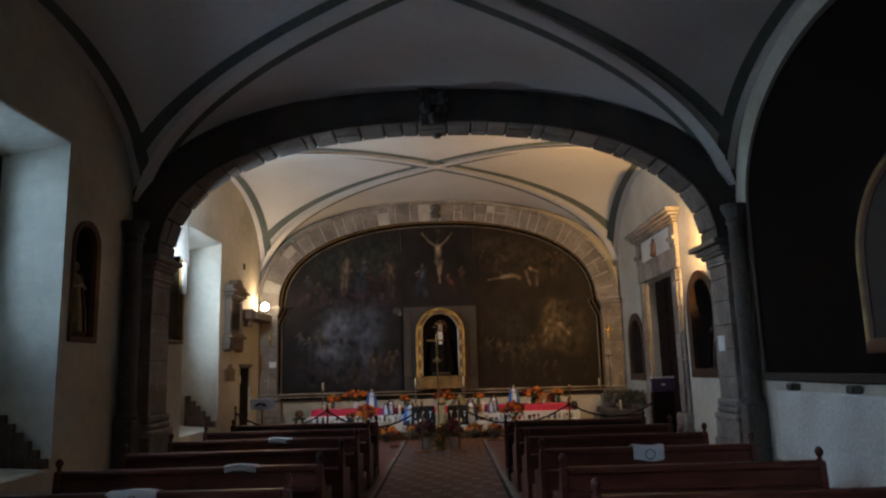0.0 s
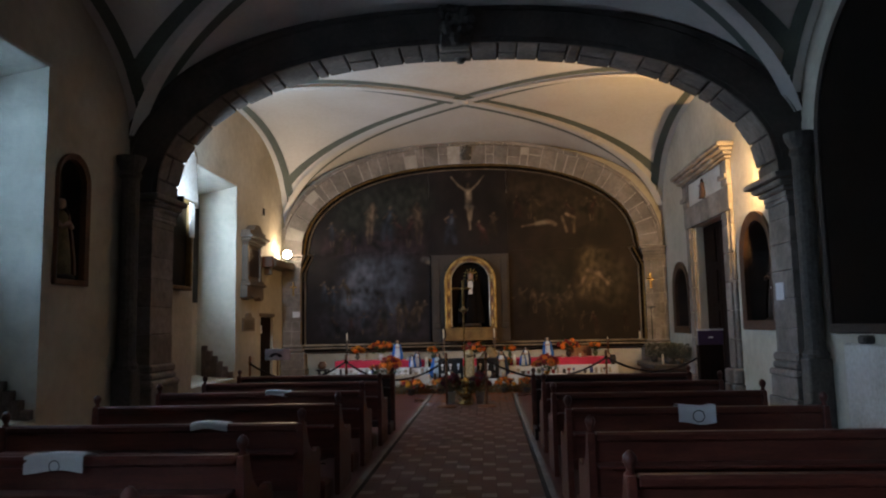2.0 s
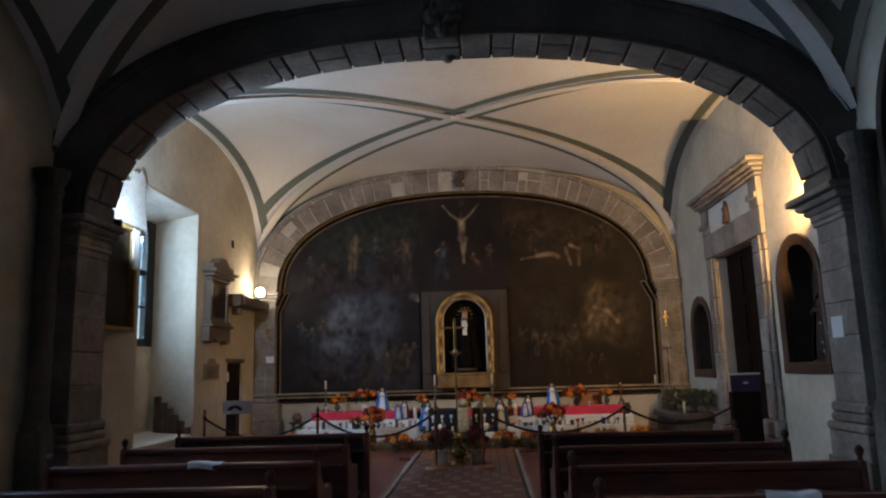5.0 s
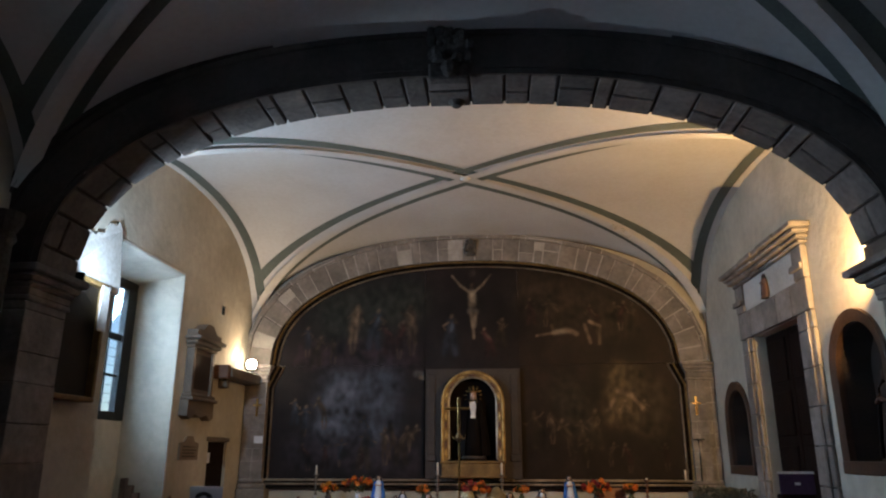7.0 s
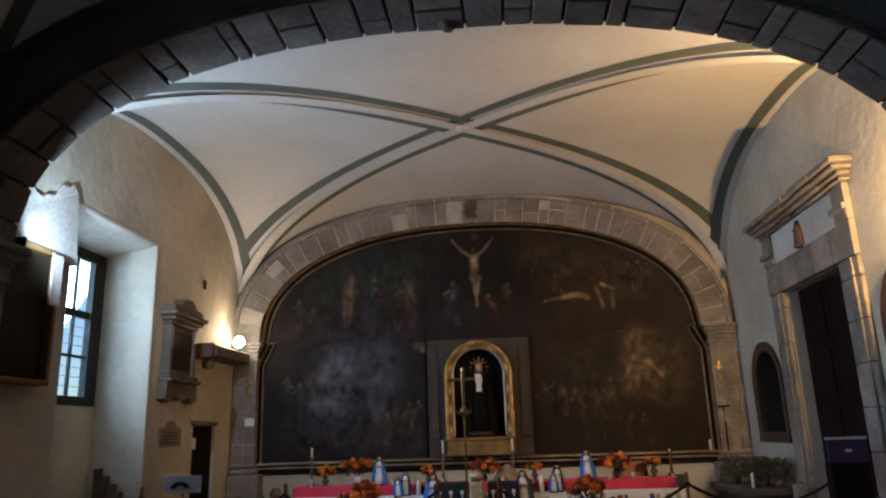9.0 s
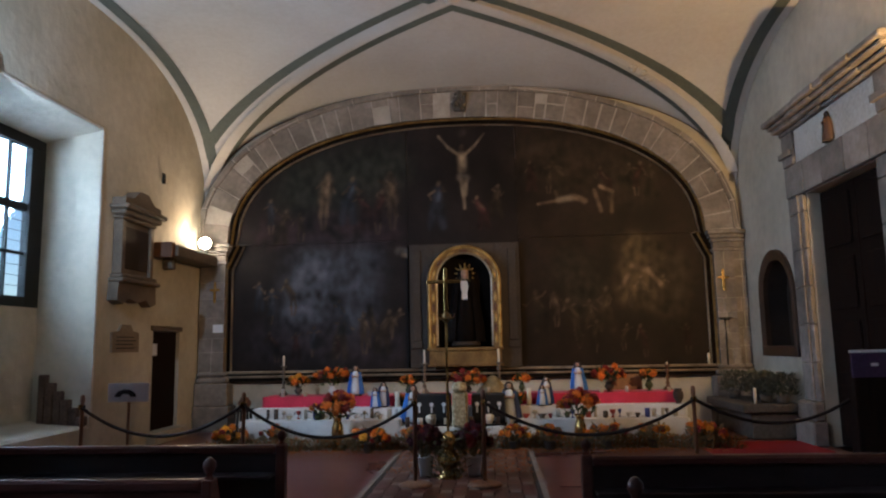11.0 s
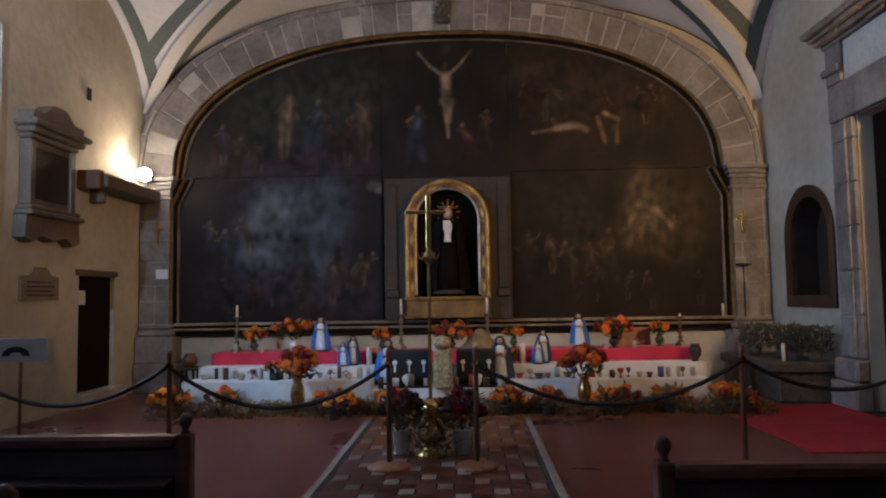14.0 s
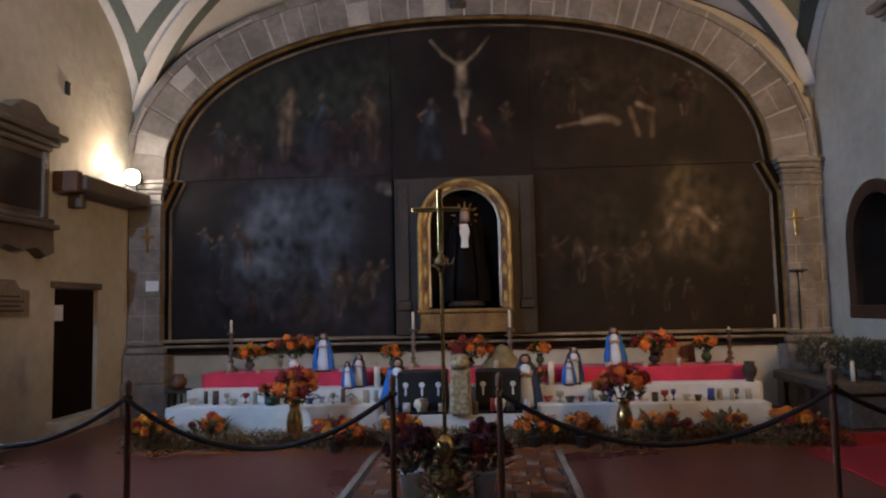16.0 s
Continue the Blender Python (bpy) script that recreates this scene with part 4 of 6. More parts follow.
# broad fields of tone first: sky, ground, a bluish varnish sheen painted into the lower left canvas, the lighter field
# of the lower right one
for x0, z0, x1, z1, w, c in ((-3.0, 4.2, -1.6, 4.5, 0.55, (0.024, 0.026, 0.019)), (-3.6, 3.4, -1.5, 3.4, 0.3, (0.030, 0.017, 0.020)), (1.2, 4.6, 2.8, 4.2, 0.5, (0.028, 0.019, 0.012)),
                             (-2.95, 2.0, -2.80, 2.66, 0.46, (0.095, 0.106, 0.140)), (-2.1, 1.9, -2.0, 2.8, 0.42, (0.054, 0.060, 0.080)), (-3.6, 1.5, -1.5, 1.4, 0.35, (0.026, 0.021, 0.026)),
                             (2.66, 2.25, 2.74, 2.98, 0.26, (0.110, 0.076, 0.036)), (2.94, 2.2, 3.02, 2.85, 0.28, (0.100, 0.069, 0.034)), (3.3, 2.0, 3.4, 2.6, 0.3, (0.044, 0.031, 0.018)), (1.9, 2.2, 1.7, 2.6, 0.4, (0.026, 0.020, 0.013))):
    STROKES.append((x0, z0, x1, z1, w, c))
crowd(-3.7, -2.9, 3.5, 3.85, 3, 0.55, (OCHRE, BLUISH), 0.55)
form(-2.62, 3.95, 1.05, FLESH, 0.06, 0.85)
form(-2.2, 3.95, 0.85, BLUISH, 0.1, 0.7, False)
crowd(-2.0, -1.6, 3.7, 3.9, 2, 0.8, (DULLRED, OCHRE), 0.75)
form(-1.40, 3.92, 1.05, FLESH, -0.05, 0.6)
form(-0.62, 3.82, 0.85, BLUISH, 0.03, 1.0, False)
form(0.20, 3.66, 0.6, DULLRED, -0.2, 0.9, False)
form(0.42, 3.85, 0.6, OCHRE, 0.05, 0.5, False)
crowd(1.0, 1.8, 4.2, 4.5, 3, 0.6, (OCHRE, DULLRED), 0.65)
crowd(2.3, 3.3, 4.0, 4.3, 4, 0.6, (OCHRE, OCHRE, DULLRED), 0.7)
crowd(-3.9, -3.1, 1.9, 2.3, 3, 0.7, (BLUISH, OCHRE), 0.8)
crowd(-2.5, -1.3, 1.55, 2.0, 6, 0.75, (BLUISH, OCHRE, OCHRE), 0.85)
crowd(-3.6, -2.3, 1.3, 1.5, 4, 0.5, (BLUISH, DULLRED), 0.55)
crowd(1.0, 2.3, 1.7, 2.1, 5, 0.7, (OCHRE, FLESH, OCHRE), 0.65)
crowd(2.5, 3.3, 2.2, 2.5, 4, 0.55, (OCHRE, FLESH), 1.0)
crowd(1.5, 3.6, 1.3, 1.5, 5, 0.5, (OCHRE, DULLRED), 0.45)
BX = -0.16
for x0, z0, x1, z1, w, c in ((BX, 4.70, BX + 0.01, 4.44, 0.075, PALE), (BX, 4.66, BX + 0.02, 4.50, 0.045, (0.26, 0.205, 0.14)), (BX - 0.03, 4.30, BX + 0.07, 4.28, 0.065, (0.17, 0.14, 0.11)), (BX - 0.01, 4.24, BX + 0.02, 3.98, 0.040, PALE), (BX + 0.06, 4.24, BX + 0.05, 3.98, 0.040, PALE),
                             (BX + 0.02, 3.98, BX + 0.03, 3.74, 0.030, PALE), (BX - 0.06, 4.71, BX - 0.24, 4.84, 0.028, PALE), (BX - 0.24, 4.84, BX - 0.41, 5.05, 0.022, PALE), (BX + 0.06, 4.71, BX + 0.22, 4.85, 0.028, PALE), (BX + 0.22, 4.85, BX + 0.39, 5.07, 0.022, PALE),
                             (BX, 4.82, BX, 4.85, 0.042, (0.10, 0.065, 0.04)), (BX, 5.10, BX + 0.01, 5.10, 0.07, (0.05, 0.04, 0.032)),
                             (1.15, 3.77, 1.55, 3.83, 0.026, FLESH), (1.5, 3.83, 1.75, 3.87, 0.055, PALE), (1.75, 3.90, 1.95, 3.80, 0.05, FLESH), (1.45, 3.98, 1.47, 3.92, 0.03, OCHRE), (2.12, 3.98, 2.22, 3.62, 0.035, FLESH), (2.22, 4.05, 2.42, 3.95, 0.035, FLESH), (2.42, 3.95, 2.40, 3.60, 0.035, OCHRE),
                             (2.70, 2.66, 2.95, 2.58, 0.05, FLESH), (2.95, 2.58, 3.15, 2.34, 0.04, FLESH), (2.62, 2.5, 2.5, 2.3, 0.04, FLESH), (-1.30, 3.02, -1.08, 2.98, 0.07, (0.085, 0.078, 0.072)), (-1.22, 2.95, -1.08, 2.92, 0.04, PALE)):
    STROKES.append((x0, z0, x1, z1, w, c))


def paint(xs, zs):
    """Linear colours at the places (xs, zs), stroke laid over stroke."""
    mottle = np.array([1 + 0.6 * noise.noise(Vector((x * 0.8, z * 0.8, 3.1))) + 0.5 * noise.noise(Vector((x * 3.1, z * 2.3, 7.7))) for x, z in zip(xs, zs)])
    c = mottle[:, None] * np.array((0.0135, 0.0090, 0.0085))
    c = np.where(xs[:, None] > 0.78, c * np.array((1.25, 1.1, 0.8)), c)
    grain = np.array([1 + 0.8 * noise.noise(Vector((x * 9.0, z * 7.0, 1.3))) + 0.7 * noise.noise(Vector((x * 3.0, z * 3.5, 9.3))) for x, z in zip(xs, zs)])
    for x0, z0, x1, z1, w, tone in STROKES:
        dx, dz = x1 - x0, z1 - z0
        f = np.clip(((xs - x0) * dx + (zs - z0) * dz) / (dx * dx + dz * dz + 1e-9), 0, 1)
        g = 0.8 * np.exp(-(((xs - x0 - f * dx) ** 2 + (zs - z0 - f * dz) ** 2) / (w * w)) ** 1.5)[:, None]
        c = c * (1 - g) + np.array(tone) * grain[:, None] * g
    return np.clip(c, 0.002, 1)


def canvas_piece(x0, x1, z0, z1, parent, nx, nz):
    bm = bmesh.new()
    layer = bm.loops.layers.float_color.new("paint")
    rows = []
    for j in range(nz + 1):
        z = z0 + (z1 - z0) * j / nz
        w = half_width(z)
        a, b = max(x0, PX - w), min(x1, PX + w)
        if b < a:
            a = b = max(min(x0, PX + w), PX - w) if x0 > PX else min(x1, PX - w)
            b = a + 0.004
        rows.append([bm.verts.new((a + (b - a) * i / nx, BACK - 0.035, z)) for i in range(nx + 1)])
    every = [v for r in rows for v in r]
    tone = dict(zip(every, paint(np.array([v.co.x for v in every]), np.array([v.co.z for v in every]))))
    for r, s in zip(rows, rows[1:]):
        for i in range(nx):
            f = bm.faces.new((r[i], r[i + 1], s[i + 1], s[i]))
            for lp in f.loops:
                lp[layer] = (*tone[lp.vert], 1)
    ext = bmesh.ops.extrude_edge_only(bm, edges=[e for e in bm.edges if e.is_boundary])
    for v in ext["geom"]:
        if isinstance(v, bmesh.types.BMVert):
            v.co.y += 0.03
    return part("canvas", bm, CANVAS, parent, "dark old oil canvas with dim plain forms")


altarpiece = thing("altarpiece", Matrix(), "huge dark arched oil painting in a thin gilt frame", "painting")
SEAM = 3.19
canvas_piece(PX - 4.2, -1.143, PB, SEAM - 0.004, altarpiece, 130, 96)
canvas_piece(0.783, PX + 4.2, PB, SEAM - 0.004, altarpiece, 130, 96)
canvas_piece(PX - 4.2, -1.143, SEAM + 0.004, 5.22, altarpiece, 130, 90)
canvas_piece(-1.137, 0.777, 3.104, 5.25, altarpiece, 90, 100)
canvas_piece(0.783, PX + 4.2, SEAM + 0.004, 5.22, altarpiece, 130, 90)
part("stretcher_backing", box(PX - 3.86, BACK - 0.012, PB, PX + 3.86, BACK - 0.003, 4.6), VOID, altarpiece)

outline = [(-4.09, PB), (-4.09, 2.76), (-3.89, 3.17), (-4.03, 3.2)] + [(x - PX, z) for x, z in arch_curve(PX, 4.0, 3.22, 2.03, 2.25, 60)][1:-1] + [(4.03, 3.2), (3.89, 3.17), (4.09, 2.76), (4.09, PB)]


def moulding(pts, lo, hi, y0, y1, parent, material, label, name="frame"):
    bm = bmesh.new()
    a, b = offset_curve(pts, lo), offset_curve(pts, hi)
    mid = offset_curve(pts, (lo + hi) / 2)
    rows = [[bm.verts.new((p[0] + PX, y1, p[1])), bm.verts.new((p[0] + PX, (y0 * 2 + y1) / 3, p[1])), bm.verts.new((c[0] + PX, y0, c[1])), bm.verts.new((q[0] + PX, (y0 * 2 + y1) / 3, q[1])), bm.verts.new((q[0] + PX, y1, q[1]))] for p, c, q in zip(a, mid, b)]
    for r, s in zip(rows, rows[1:]):
        for k in range(4):
            bm.faces.new((r[k], r[k + 1], s[k + 1], s[k]))
    return part(name, bm, material, parent, label)


moulding(outline, -0.030, -0.004, BACK - 0.09, BACK - 0.02, altarpiece, PALEGILT, "thin pale gilt inner moulding, glint in its colour")
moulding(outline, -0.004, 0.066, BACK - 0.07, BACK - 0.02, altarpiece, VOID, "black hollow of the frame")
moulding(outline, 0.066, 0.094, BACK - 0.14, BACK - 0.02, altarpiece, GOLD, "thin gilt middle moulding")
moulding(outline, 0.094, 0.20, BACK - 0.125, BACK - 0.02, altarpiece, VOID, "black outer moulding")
for z0, z1, out, m in ((PB - 0.01, PB + 0.03, 0.12, PALEGILT), (PB - 0.045, PB - 0.012, 0.15, VOID), (PB - 0.08, PB - 0.048, 0.17, PALEGILT), (PB - 0.14, PB - 0.083, 0.15, VOID)):
    part("bottom_rail", box(PX - 4.16, BACK - out, z0, PX + 4.16, BACK - 0.003, z1, 0.008), m, altarpiece)

# central shrine
shrine = thing("shrine", Matrix(), "gilded arched shrine set against a grey panel in the altarpiece", "shrine")
SX, SF = -0.16, BACK - 0.36
bm = bmesh.new()
op = arch_outline(0.455, 1.36, 2.905)
for x0, x1 in ((-0.94, -0.52), (0.52, 0.94)):
    add_box(bm, SX + x0, BACK - 0.16, PB + 0.03, SX + x1, BACK - 0.04, 3.10, 0.01)
arc = arch_outline(0.57, 1.28, 3.0)[1:-1]
loft(bm, [[(SX + x, BACK - 0.155, 3.10) for x, z in arc], [(SX + x, BACK - 0.155, z) for x, z in arc], [(SX + x, BACK - 0.05, z) for x, z in arc]])
part("surround", bm, GREYPANEL, shrine, "dull grey-brown wooden panel")
for x in (-0.82, 0.82):
    part("pilaster_strip", box(SX + x - 0.075, BACK - 0.19, 1.45, SX + x + 0.075, BACK - 0.163, 3.0, 0.01), GREYPANEL, shrine)
    part("pilaster_base", box(SX + x - 0.10, BACK - 0.20, 1.32, SX + x + 0.10, BACK - 0.163, 1.446, 0.015), GREYPANEL, shrine)
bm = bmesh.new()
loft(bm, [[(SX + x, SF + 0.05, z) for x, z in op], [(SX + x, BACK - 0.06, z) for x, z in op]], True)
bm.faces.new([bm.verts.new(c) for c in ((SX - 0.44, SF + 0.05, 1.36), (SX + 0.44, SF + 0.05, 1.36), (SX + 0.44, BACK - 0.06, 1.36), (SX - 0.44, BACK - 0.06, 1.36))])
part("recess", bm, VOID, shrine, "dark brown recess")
bm = bmesh.new()
o1, o2, o3 = arch_outline(0.62, 1.28, 3.05), arch_outline(0.59, 1.28, 3.02), arch_outline(0.56, 1.30, 2.99)
loft(bm, [[(SX + x, BACK - 0.15, z) for x, z in o1], [(SX + x, SF + 0.02, z) for x, z in o1], [(SX + x, SF - 0.03, z) for x, z in o2], [(SX + x, SF + 0.01, z) for x, z in o3]])
part("outer_moulding", bm, GOLD, shrine, "bright gilt arched moulding", True)
bm = bmesh.new()
loft(bm, [[(SX + x, SF + 0.01, z) for x, z in o3], [(SX + x, SF + 0.03, z) for x, z in op], [(SX + x, SF + 0.06, z) for x, z in op]])
part("inner_band", bm, DULLGOLD, shrine, "broad dull gilt band")
bm = bmesh.new()
q1, q2 = arch_outline(0.475, 1.36, 2.925), arch_outline(0.445, 1.36, 2.895)
loft(bm, [[(SX + x, SF + 0.03, z) for x, z in q1], [(SX + x, SF - 0.005, z) for x, z in q1], [(SX + x, SF + 0.005, z) for x, z in q2], [(SX + x, SF + 0.06, z) for x, z in q2]])
part("inner_moulding", bm, PALEGILT, shrine, "pale gilt inner moulding, glint in its colour")
bm = box(SX - 0.60, SF - 0.02, 1.05, SX + 0.60, BACK - 0.16, 1.28, 0.012)
add_box(bm, SX - 0.63, SF - 0.05, 1.28, SX + 0.63, SF + 0.06, 1.335, 0.012)
add_box(bm, SX - 0.63, SF - 0.05, 1.02, SX + 0.63, SF + 0.04, 1.06, 0.010)
part("base", bm, DULLGOLD, shrine, "gilt base panel")
for s in (-1, 1):
    for k in range(6):
        leaf = part("carved_leaf", lathe([(0.0, -0.085), (0.022, -0.05), (0.030, 0.0), (0.022, 0.05), (0.0, 0.085)], 8), BROWN if k % 2 else GOLD, shrine)
        leaf.matrix_world = pose(SX + s * 0.517, SF + 0.016, 1.47 + 0.175 * k)
for k in range(7):
    a = math.pi * (k + 0.5) / 7
    leaf = part("carved_leaf", lathe([(0.0, -0.085), (0.022, -0.05), (0.030, 0.0), (0.022, 0.05), (0.0, 0.085)], 8), BROWN if k % 2 else GOLD, shrine)
    leaf.matrix_world = pose(SX + 0.517 * math.cos(a), SF + 0.016, 2.43 + 0.517 * math.sin(a), 0, -math.degrees(a), 0)
figure("statue", pose(SX + 0.01, BACK - 0.17, 1.36), 1.36, BLACKROBE, BLACKROBE, "dark-robed standing statue with a gilt halo in the shrine", halo=True, arms=False, veil=BLACKROBE)
bm = bmesh.new()
prof = [(-0.05, 2.44), (0.05, 2.44), (0.075, 2.34), (0.05, 2.24), (0.055, 2.13), (-0.045, 2.13), (-0.035, 2.24), (-0.06, 2.34)]
va, vb = [bm.verts.new((SX + x, BACK - 0.335, z)) for x, z in prof], [bm.verts.new((SX + x, BACK - 0.305, z)) for x, z in prof]
bm.faces.new(va), bm.faces.new(vb[::-1])
for k in range(8):
    bm.faces.new((va[k], va[(k + 1) % 8], vb[(k + 1) % 8], vb[k]))
tagged(part("cloth", bm, WHITECLOTH), "narrow white cloth hung on the dark statue", "cloth")

# ---------------------------------------------------------------- side wall fittings
mon = thing("wall_monument", pose(LEFT, 15.80, 2.0, 0, 0, 90), "carved brown stone wall monument with a dark inscription panel", "monument")


def mbox(x0, x1, z0, z1, out, bevel=0.012):
    return box(x0, -out, z0, x1, -0.002, z1, bevel)


tablet = part("tablet", mbox(-0.42, 0.42, 0.42, 1.16, 0.10), MARBLE, mon)
part("inscription_panel", mbox(-0.33, 0.33, 0.50, 1.08, 0.112, 0.006), NICHEDARK, tablet, "dark worn inscription panel")
for x in (-0.40, 0.40):
    part("side_pilaster", mbox(x - 0.05, x + 0.05, 0.42, 1.16, 0.14), MARBLE, mon)
for z0, z1, w, o in ((1.162, 1.22, 0.48, 0.16), (1.222, 1.29, 0.53, 0.22), (1.292, 1.36, 0.58, 0.28)):
    part("cornice", mbox(-w, w, z0, z1, o, 0.02), MARBLE, mon)
bm = bmesh.new()
prof = [(-0.52, 1.362), (0.52, 1.362), (0.50, 1.46), (0.30, 1.47), (0.12, 1.60), (-0.12, 1.60), (-0.30, 1.47), (-0.50, 1.46)]
va, vb = [bm.verts.new((x, -0.20, z)) for x, z in prof], [bm.verts.new((x, -0.01, z)) for x, z in prof]
bm.faces.new(va), bm.faces.new(vb[::-1])
for k in range(len(prof)):
    bm.faces.new((va[k], va[(k + 1) % 8], vb[(k + 1) % 8], vb[k]))
part("pediment", bm, MARBLE, mon)
for z0, z1, w, o in ((0.36, 0.418, 0.50, 0.18), (0.30, 0.358, 0.54, 0.22)):
    part("ledge", mbox(-w, w, z0, z1, o, 0.015), MARBLE, mon)
bm = bmesh.new()
prof = [(-0.52, 0.298), (0.52, 0.298), (0.54, 0.05), (0.40, 0.0), (0.24, 0.09), (0, 0.04), (-0.24, 0.09), (-0.40, 0.0), (-0.54, 0.05)]
va, vb = [bm.verts.new((x, -0.15, z)) for x, z in prof], [bm.verts.new((x, -0.004, z)) for x, z in prof]
bm.faces.new(va), bm.faces.new(vb[::-1])
for k in range(len(prof)):
    bm.faces.new((va[k], va[(k + 1) % 9], vb[(k + 1) % 9], vb[k]))
part("apron", bm, MARBLE, mon)

plq = thing("wall_plaque", pose(LEFT, 15.75, 1.36, 0, 0, 90), "small worn brown stone plaque with a curved top", "plaque")
bm = bmesh.new()
prof = [(-0.36, 0), (0.36, 0), (0.36, 0.27), (0.20, 0.29), (0.12, 0.38), (-0.12, 0.38), (-0.20, 0.29), (-0.36, 0.27)]
va, vb = [bm.verts.new((x, -0.035, z)) for x, z in prof], [bm.verts.new((x, -0.002, z)) for x, z in prof]
bm.faces.new(va), bm.faces.new(vb[::-1])
for k in range(len(prof)):
    bm.faces.new((va[k], va[(k + 1) % 8], vb[(k + 1) % 8], vb[k]))
slab = part("slab", bm, mat("plaque_stone", (0.27, 0.215, 0.155), (0.19, 0.15, 0.105), 3, 9, 0.8, bump=0.3, amount=0.5), plq)
for k in range(4):
    part("text_bar", box(-0.26, -0.040, 0.05 + 0.05 * k, 0.26 - 0.06 * (k % 2), -0.0352, 0.065 + 0.05 * k), NICHEDARK, slab, "unreadable line of lettering")
tagged(part("wall_vent", box(LEFT + 0.002, 16.70, 3.97, LEFT + 0.03, 16.78, 4.13, 0.004), IRON), "small black vent cover on the wall", "vent")

shelf = thing("wall_shelf", Matrix(), "heavy brown beam shelf fixed along the wall", "shelf")
part("beam", box(LEFT + 0.003, 16.62, 2.80, LEFT + 0.34, 18.17, 2.98, 0.015), MARBLE, shelf)
part("end_block", box(LEFT + 0.003, 16.50, 2.77, LEFT + 0.30, 16.617, 3.01, 0.012), BROWN, shelf)
part("bracket", box(LEFT + 0.003, 16.80, 2.62, LEFT + 0.18, 16.92, 2.797, 0.02), MARBLE, shelf)

fl = thing("floodlight", pose(-4.60, 17.98, 2.982), "small lit floodlight standing on the beam shelf", "lamp")
part("base", box(-0.07, -0.05, 0.0, 0.07, 0.05, 0.02, 0.004), IRON, fl)
part("housing", box(-0.09, 0.0, 0.12, 0.09, 0.06, 0.28, 0.012), IRON, fl)
part("stem", box(-0.02, 0.01, 0.021, 0.02, 0.05, 0.119), IRON, fl)
housing = bpy.data.objects["housing"]
# bulb made larger so that its shape takes in the glare
part("bulb", lathe([(0, -0.105), (0.075, -0.075), (0.105, 0), (0.075, 0.075), (0, 0.105)], 16, (0.03, -0.105, 0.20)), BULB, housing, "glowing warm bulb, enlarged by its glare", True)
for name, x, y, z in (("floodlight", 4.37, 11.58, AS + 0.032), ("floodlight", -4.40, 11.57, AS + 0.032)):
    f2 = thing(name, pose(x, y, z), "small floodlight behind the pier capital", "lamp")
    part("housing", box(-0.07, -0.13, 0.0, 0.07, -0.09, 0.10, 0.01), IRON, f2)

# brass crosses and notices on the pilasters
for x in (-4.50, 4.13):
    c = thing("cross", pose(x, BACK - 0.207, 2.18), "small brass cross hung on the stone pilaster", "cross", "pilaster crosses")
    part("upright", box(-0.022, -0.02, 0, 0.022, -0.001, 0.36, 0.005), BRASS, c)
    part("arm", box(-0.09, -0.019, 0.20, 0.09, -0.002, 0.24, 0.005), BRASS, c)
s = thing("candle_bracket", pose(4.11, BACK - 0.20, 1.72), "dark iron candle bracket on the pilaster", "bracket")
part("plate", box(-0.10, -0.10, 0, 0.10, 0, 0.02, 0.004), IRON, s)
part("stem", tube([(0, -0.02, 0.0), (0, -0.04, -0.3), (0, -0.02, -0.8)], 0.012), IRON, s)
tagged(part("notice", box(-4.52, BACK - 0.212, 1.66, -4.34, BACK - 0.207, 1.80), PAPER), "white paper notice taped on the pilaster", "notice")
tagged(part("notice", box(4.292, NEAR1 - 0.40, 1.66, 4.304, NEAR1 - 0.14, 1.90), PAPER), "white paper notice taped on the pier", "notice")

# white board added beside the dark picture by the window, in place of a bright casement pane
board = thing("pale_board", Matrix(), "narrow white board added for a bright casement pane by the dark picture", "board")
part("board", box(LEFT + 0.192, 12.30, 2.93, LEFT + 0.212, 12.48, 3.50, 0.004), WHITEWASH, board)
part("bracket", box(LEFT + 0.003, 12.486, 3.30, LEFT + 0.191, 12.52, 3.36, 0.004), IRON, board)

# pictures of the side walls
def picture(name, m, w, h, frame_w, frame_mat, label, deep=0.06):
    p = thing(name, m, label, "picture")
    bm = bmesh.new()
    layer = bm.loops.layers.float_color.new("paint")
    n = 16
    rows = [[bm.verts.new((-w / 2 + w * i / n, -deep * 0.5, h * j / n)) for i in range(n + 1)] for j in range(n + 1)]
    tone = {v: np.array((0.020, 0.015, 0.011)) * (1.1 + 1.1 * noise.noise(Vector((v.co.x * 2.3 + w, h, v.co.z * 1.7)))) for r in rows for v in r}
    for r, t in zip(rows, rows[1:]):
        for i in range(n):
            f = bm.faces.new((r[i], r[i + 1], t[i + 1], t[i]))
            for lp in f.loops:
                lp[layer] = (*tone[lp.vert], 1)
    part("canvas", bm, CANVAS, p, "very dark aged canvas")
    part("backing", box(-w / 2, -deep * 0.45, 0.0, w / 2, -0.003, h), NICHEDARK, p)
    f = frame_w
    for x0, x1, z0, z1 in ((-w / 2 - f, w / 2 + f, -f, 0), (-w / 2 - f, w / 2 + f, h, h + f), (-w / 2 - f, -w / 2, 0, h), (w / 2, w / 2 + f, 0, h)):
        part("frame_side", box(x0, -deep, z0, x1, -0.003, z1, 0.012), frame_mat, p)
    return p


picture("wall_painting", WESTWARD(11.90) @ pose(0, 0, 2.12), 1.04, 1.36, 0.06, DULLGOLD, "dark oil painting in a dull gilt frame beside the window", 0.19)
